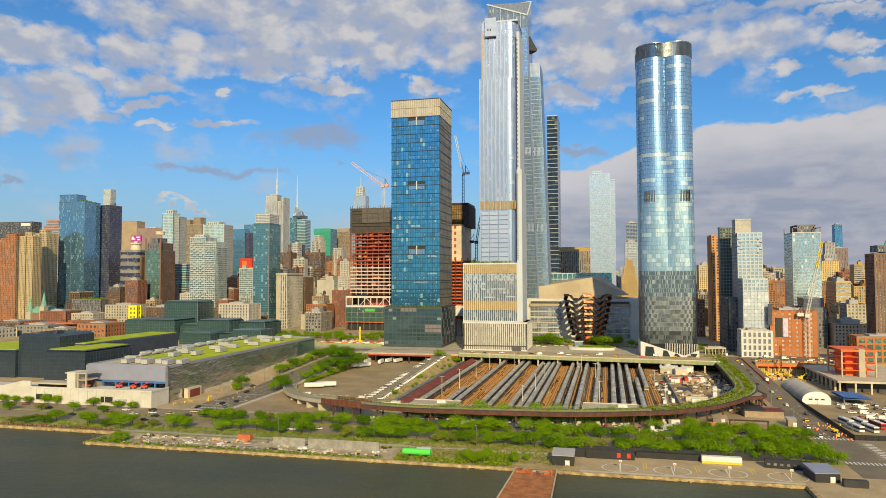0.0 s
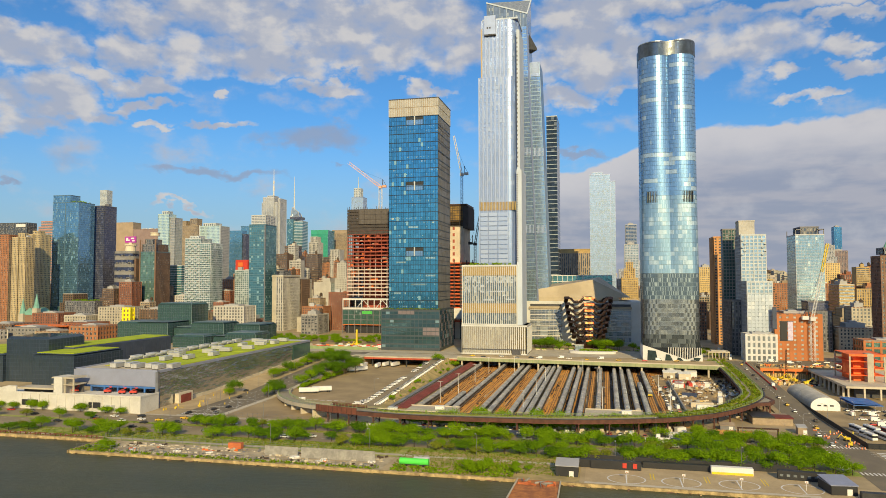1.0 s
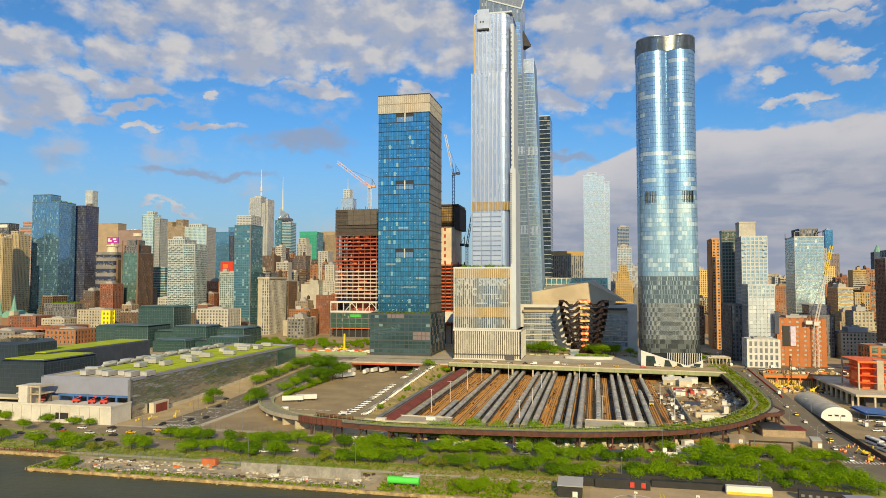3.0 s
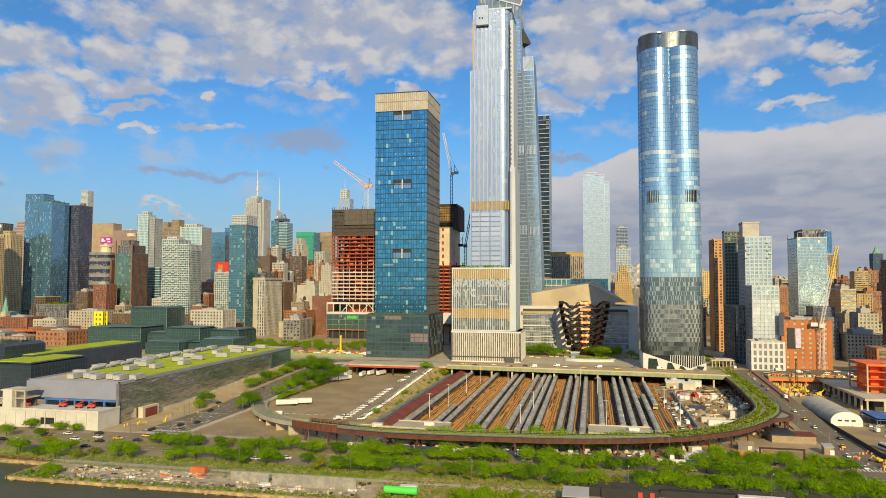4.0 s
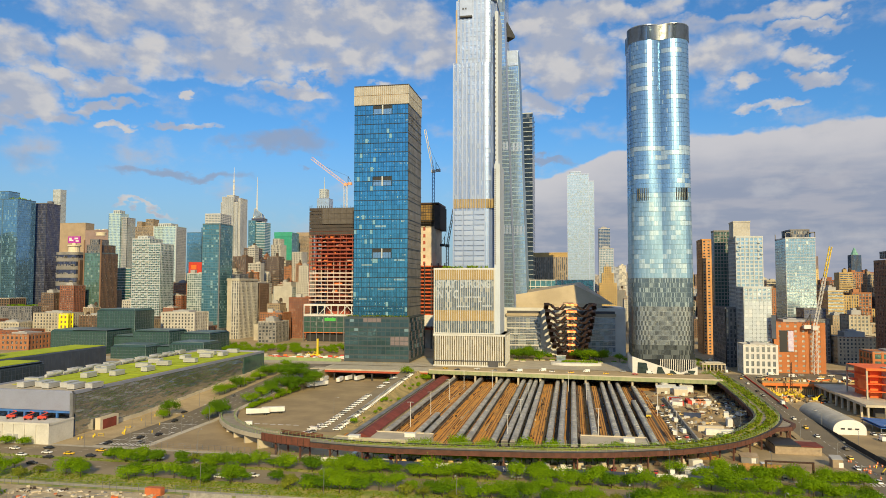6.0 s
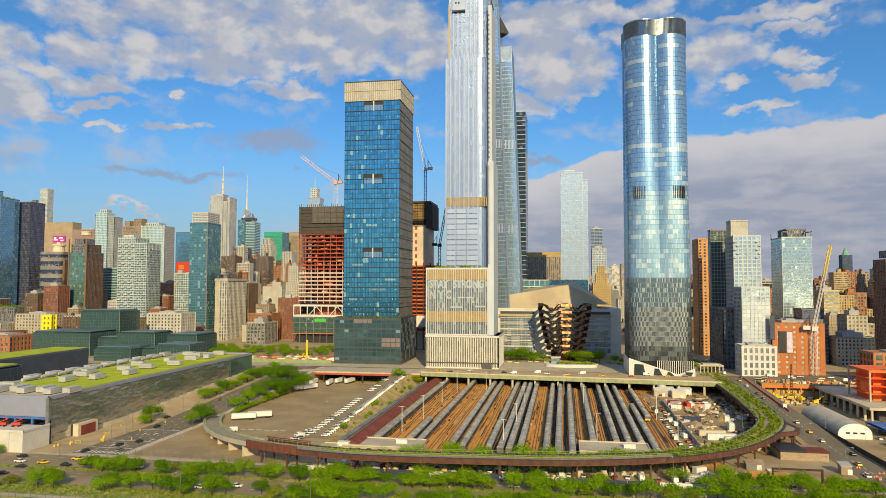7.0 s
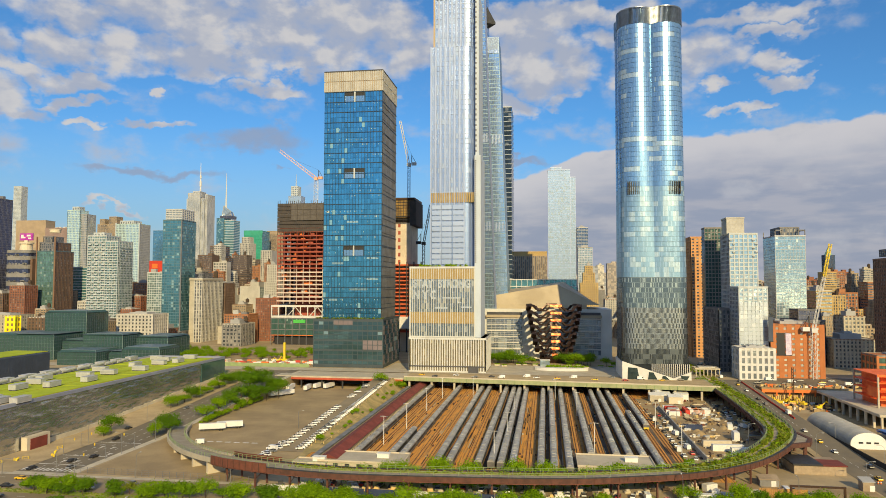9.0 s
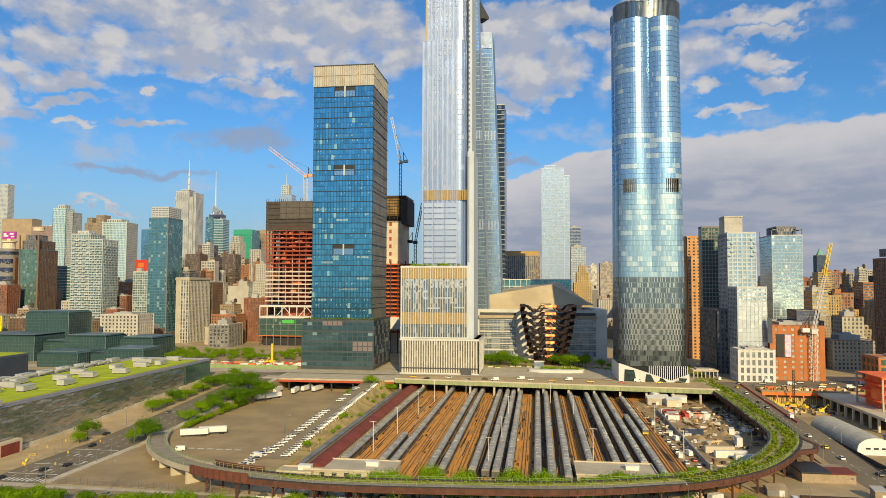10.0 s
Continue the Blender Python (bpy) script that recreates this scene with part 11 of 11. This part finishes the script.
for k in range(14):
    x, y = rng.uniform(-330, -230), rng.uniform(668, 698)
    container(x, y, 6, M[rng.choice(("red", "white", "orange", "pale_concrete", "white"))], "small site container in the park works", rng.choice((0, 90)), 2.6, z=9.05)
structure("pavement", Mesh().box(-345, -222, 662, 775, 9.0, 9.04), M["dirt"], "sandy works ground in the park", "ground")

# street furniture at the mouth of the side street
def signal(x, y, turn):
    e = thing("traffic_signal", x, y, height(x, y), "pale traffic signal on a curved mast arm", "traffic signal", "traffic signals", turn=turn)
    part("pole", Mesh().round(0, 0, 0, 6.5, 0.16, 0.1, 6), M["steel"], e)
    part("arm", Mesh().bar((0, 0, 6.3), (5.5, 0, 6.9), 0.09), M["steel"], e)
    part("signal_head", Mesh().box(5.2, 5.6, -0.2, 0.2, 5.9, 7.0), M["yellow"], e, "yellow signal housing")
    return e


pole_one = signal(-221, 394, 180)
for x, y, a in ((-220.5, 415, 180), (-247.5, 402, 0), (-247, 365, 0), (-219, 371, 90), (-247.5, 414, 0), (93, 372, 0), (113.5, 372, 180)):
    copy_thing(pole_one, pose(x, y, height(x, y), 0, 0, a))


def barrier(x, y, turn):
    e = thing("crowd_barrier", x, y, height(x, y) + 0.2, "yellow steel crowd barrier on the pavement", "barrier", "yellow barriers", turn=turn)
    part("rail", Mesh().bar((-1.2, 0, 1.1), (1.2, 0, 1.1), 0.08).bar((-1.2, 0, 0.3), (1.2, 0, 0.3), 0.08), M["yellow"], e, kind="stuff")
    for q in (-1.2, 1.2):
        part("foot", Mesh().box(q - 0.06, q + 0.06, -0.35, 0.35, 0, 1.15), M["yellow"], e)
    return e


bar_one = barrier(-256, 389, 20)
for k in range(5):
    copy_thing(bar_one, pose(-262 + rng.uniform(0, 15), 380 + 7 * k + rng.uniform(-1, 1), height(-255, 380 + 7 * k) + 0.2, 0, 0, rng.uniform(0, 180)))
arrows = Mesh()
for x, y in ((-237, 386), (-231, 386), (-237, 412), (-231, 412), (-225, 400)):
    arrows.box(x - 0.3, x + 0.3, y, y + 4, 0.08, 0.1).box(x - 0.9, x + 0.9, y + 3, y + 4, 0.08, 0.104)
for y in (383, 398, 424):
    arrows.box(-245, -223, y, y + 0.5, 0.08, 0.1)
structure("road_marking", arrows, M["marking"], "white arrows and stop lines on the street", "marking")
# the site hoarding below the viaduct
hoard = thing("site_hoarding", -40, 360.2, 0.05, "long navy site hoarding with white lettering", "hoarding")
for k in range(15):
    part("panel", Mesh().box(-90 + 12 * k, -78.3 + 12 * k, -0.1, 0.1, 0.1, 2.5), M["navy"] if k % 4 else M["white"], hoard)
for text, x in (("NOW", -30.5), ("NOW OPEN", -7.5)):
    cu = bpy.data.curves.new("lettering", "FONT")
    cu.body, cu.size, cu.extrude = text, 1.9, 0.02
    tmp = new("lettering", cu)
    me = bpy.data.meshes.new_from_object(tmp.evaluated_get(bpy.context.evaluated_depsgraph_get()))
    bpy.data.objects.remove(tmp)
    me.materials.clear()
    me.materials.append(M["white"])
    t = part("lettering", me, None, hoard, "white capital letters")
    t.rotation_euler, t.location = (radians(90), 0, 0), (x, -0.14, 0.6)
# clutter in the shade below the viaduct
for k in range(46):
    x = -128 + 3.6 * k + rng.uniform(-1, 1)
    y = 366 + max(0, x + 60) ** 2 * 0.0026 + rng.uniform(-1.5, 3)
    s_ = rng.uniform(0.8, 2.0)
    store = thing("material_stack", x, y, 0.05, "stored material in the shade below the viaduct", "stack", "stores below the viaduct", turn=rng.uniform(0, 30))
    part("load", Mesh().box(-s_, s_, -s_ * 0.5, s_ * 0.5, 0, s_ * 0.7).box(-s_ * 0.5, s_ * 0.7, -s_ * 0.4, s_ * 0.4, s_ * 0.7, s_ * 1.3), M[rng.choice(("white", "pale_concrete", "gold_wall", "dark_wall", "bark", "concrete", "grey_wall", "bark"))], store)
# advertising boards on the brick building
for x0, x1, z0, z1, y, mat_, words_ in ((141.5, 147, 26, 42, 655.45, "black", "tall black advertising board on the brick wall"), (147.6, 151.5, 26, 42, 655.45, "pale_board", "pale lilac advertising board on the brick wall"), (135.7, 139, 36, 54, 655.6, "navy_wall", "navy advertising wall beside the brick building")):
    ad = thing("billboard", (x0 + x1) / 2, y, z0, words_, "billboard")
    part("board", Mesh().box((x0 - x1) / 2, (x1 - x0) / 2, -0.2, 0.2, 0, z1 - z0), M[mat_], ad)
    part("frame", Mesh().box((x0 - x1) / 2 - 0.2, (x1 - x0) / 2 + 0.2, -0.1, 0.6, -0.4, 0).box((x0 - x1) / 2 - 0.2, (x1 - x0) / 2 + 0.2, -0.1, 0.6, z1 - z0, z1 - z0 + 0.3), M["dark_steel"], ad)
# lots and stores between the viaduct and the highway's south end
for k in range(16):
    park(rng.choice(("white", "black", "grey", "silver", "van", "black", "van")), 22 + 3.0 * k + rng.uniform(-.5, .5), 377 + 0.9 * k + rng.uniform(-1.5, 1.5) - (6 if k % 3 == 0 else 0), 0.08, rng.choice((60, 75, 90, 110)))
for x, y, a in ((28, 372, 5), (37, 374, 8), (33, 386, 30), (47, 379, 20)):
    container(x, y, 5, M[rng.choice(("white", "cream", "grey_wall"))], "small pale site cabin by the viaduct", a, 2.7, "cabin")
mesh_fence(20, 369.5, 92, 371, 2.4, M["dark_steel"], "dark wire fence round the corner lot")
mesh_fence(56, 371, 60, 392, 2.4, M["steel"], "wire fence dividing the corner lot")
gantry = thing("lot_gateway", 68, 377, 0, "dark steel gate frame across the lot", "gate")
for x in (-9, 9):
    part("post", Mesh().box(x - 0.35, x + 0.35, -0.35, 0.35, 0, 5.2), M["bronze_dark"], gantry)
part("beam", Mesh().box(-9.4, 9.4, -0.3, 0.3, 5.2, 5.9), M["bronze_dark"], gantry)
sheet_on("pavement", 18, 94, 371, 398, M["dirt"], "tan bare ground of the corner lot", 0.05, "ground")
zebra = Mesh()
for k in range(11):
    zebra.box(95.5 + 1.6 * k, 96.3 + 1.6 * k, 367, 371, 0.1, 0.12)
    zebra.box(95.5 + 1.6 * k, 96.3 + 1.6 * k, 321, 325, 0.1, 0.12)
for k in range(12):
    zebra.box(90, 94, 327 + 3 * k, 328.4 + 3 * k, 0.1, 0.12)
    zebra.box(114, 118, 327 + 3 * k, 328.4 + 3 * k, 0.1, 0.12)
structure("road_marking", zebra, M["marking"], "worn white zebra crossings at the junction", "marking")
planks = thing("timber_hoarding", 57, 380, 0.05, "brown timber hoarding in the corner lot", "fence")
for k in range(24):
    part("plank", Mesh().box(-8 + 0.7 * k, -7.36 + 0.7 * k, -0.08, 0.08, 0, 3.4 + 0.1 * (k % 3)), M["sleeper_wood"], planks)
for z in (0.8, 2.6):
    part("rail", Mesh().box(-8, 8.8, 0.08, 0.2, z, z + 0.18), M["bark"], planks)
pavilion = thing("entrance_pavilion", 92, 662, 9.05, "pale columned entrance pavilion by the elevated park", "pavilion")
part("roof", Mesh().box(-9, 9, -7, 7, 5.2, 6.2), M["pale_concrete"], pavilion)
part("roof_light", Mesh().box(-6, 6, -4, 4, 6.2, 6.9), M["roof_pale"], pavilion)
for k in range(7):
    for y in (-6, 6):
        part("column", Mesh().box(-8.6 + 2.8 * k, -8.0 + 2.8 * k, y - 0.3, y + 0.3, 0, 5.2), M["pale_concrete"], pavilion)
pit_, pr = Mesh(), random.Random(88)
for k in range(260):                       # formwork, rebar bundles and huts on and round the pit deck
    on_deck = k % 2
    x, y = (pr.uniform(116, 178), pr.uniform(601, 611)) if on_deck else (pr.uniform(114, 150), pr.uniform(566, 597))
    q, z = pr.uniform(0.4, 1.5), (9.6 if on_deck else 0.06)
    pit_.slot = pr.choice((0, 1, 1, 2, 3, 4, 4))
    pit_.block(x, y, z, q * pr.uniform(1, 4), q * 0.9, q * pr.uniform(0.4, 1.5), pr.choice((0, 90, 12, 75)))
tagged(part("pit_clutter", pit_, [M["orange"], M["dirt"], M["white"], M["bark"], M["gold_wall"]]), "formwork and stores round the building pit", "clutter", kind="stuff")
for k in range(26):
    park(rng.choice(("black", "grey", "white", "silver", "van", "taxi")), 116 + 7.0 * k + rng.uniform(-2, 2) if k < 14 else 100 + 4.2 * (k % 2), 622 + 9 * (k % 3) if k < 14 else 650 + 8 * (k - 14), 9.06 if k < 14 else 9.0, 0 if k < 14 else 90)
# road works at the south junction
for x, y, a in ((107, 372, 70), (109, 384, 200)):
    excavator(x, y, 0.1, a, "orange-yellow excavator at the road works").scale = (0.65, 0.65, 0.65)
for k in range(26):
    x, y = 100 + rng.uniform(0, 12), 366 + rng.uniform(0, 44)
    drum = thing("traffic_drum", x, y, 0.1, "orange and white traffic drum", "traffic drum", "road works drums")
    part("body", Mesh().round(0, 0, 0, 1.0, 0.35, 0.28, 8), M["orange"], drum)
    part("band", Mesh().round(0, 0, 0.5, 0.72, 0.335, 0.325, 8), M["white"], drum, "white reflecting band")
# sheds and roofs in the low ground beyond the glass halls
for x0, x1, y0, y1, h, key in ((-700, -655, 700, 735, 12, "old_grey"), (-650, -618, 690, 720, 9, "old_tan"), (-612, -575, 700, 740, 15, "old_orange"), (-720, -690, 660, 690, 10, "old_white"), (-660, -620, 740, 775, 16, "old_red"), (-600, -560, 750, 780, 10, "old_grey"), (-760, -715, 720, 760, 14, "old_brown")):
    tower("low_building", x0, x1, y0, y1, 9 + h, M[key], M["glass_dark"], "low flat-roofed workshop building beyond the halls", floor=4.5, bay=5, pier=2.6, band=2.2, cap=2.5)
for k in range(16):
    x, y = rng.uniform(-780, -560), rng.uniform(640, 790)
    park(rng.choice(("white", "van", "grey", "black")), x, y, 9.0, rng.choice((0, 90, 45)))
# benches of stone and tree pits in the square
for k in range(14):
    x, y = -70 + 8.5 * k + rng.uniform(-2, 2), 700 + rng.uniform(-5, 12)
    box_p = thing("stone_planter", x, y, 9.06, "pale stone planter box with low planting", "planter", "planters of the square")
    part("wall", Mesh().box(-2.2, 2.2, -1.0, 1.0, 0, 0.9), M["pale_concrete"], box_p)
    part("planting", tufts(-2, 2, -0.8, 0.8, 0.8, 14, 1.1, k + 60), M["leaf"], box_p, kind="stuff")
for x, y, k in ((-40, 712, 7), (-48, 706, 0), (22, 708, 7), (30, 702, 0), (-86, 716, 7), (72, 668, 7), (80, 676, 0)):
    plant_tree(k, x, y, 9.05, 33.0 * k)
for x, y in ((-74, 714), (-68, 716), (-62, 713), (-56, 718), (-49, 717), (-70, 721), (-58, 723), (-16, 722), (-10, 719), (-4, 722), (2, 718), (7, 715), (-1, 726), (-12, 727)):
    plant_tree(6, x, y, 9.05, 47.0 * x)
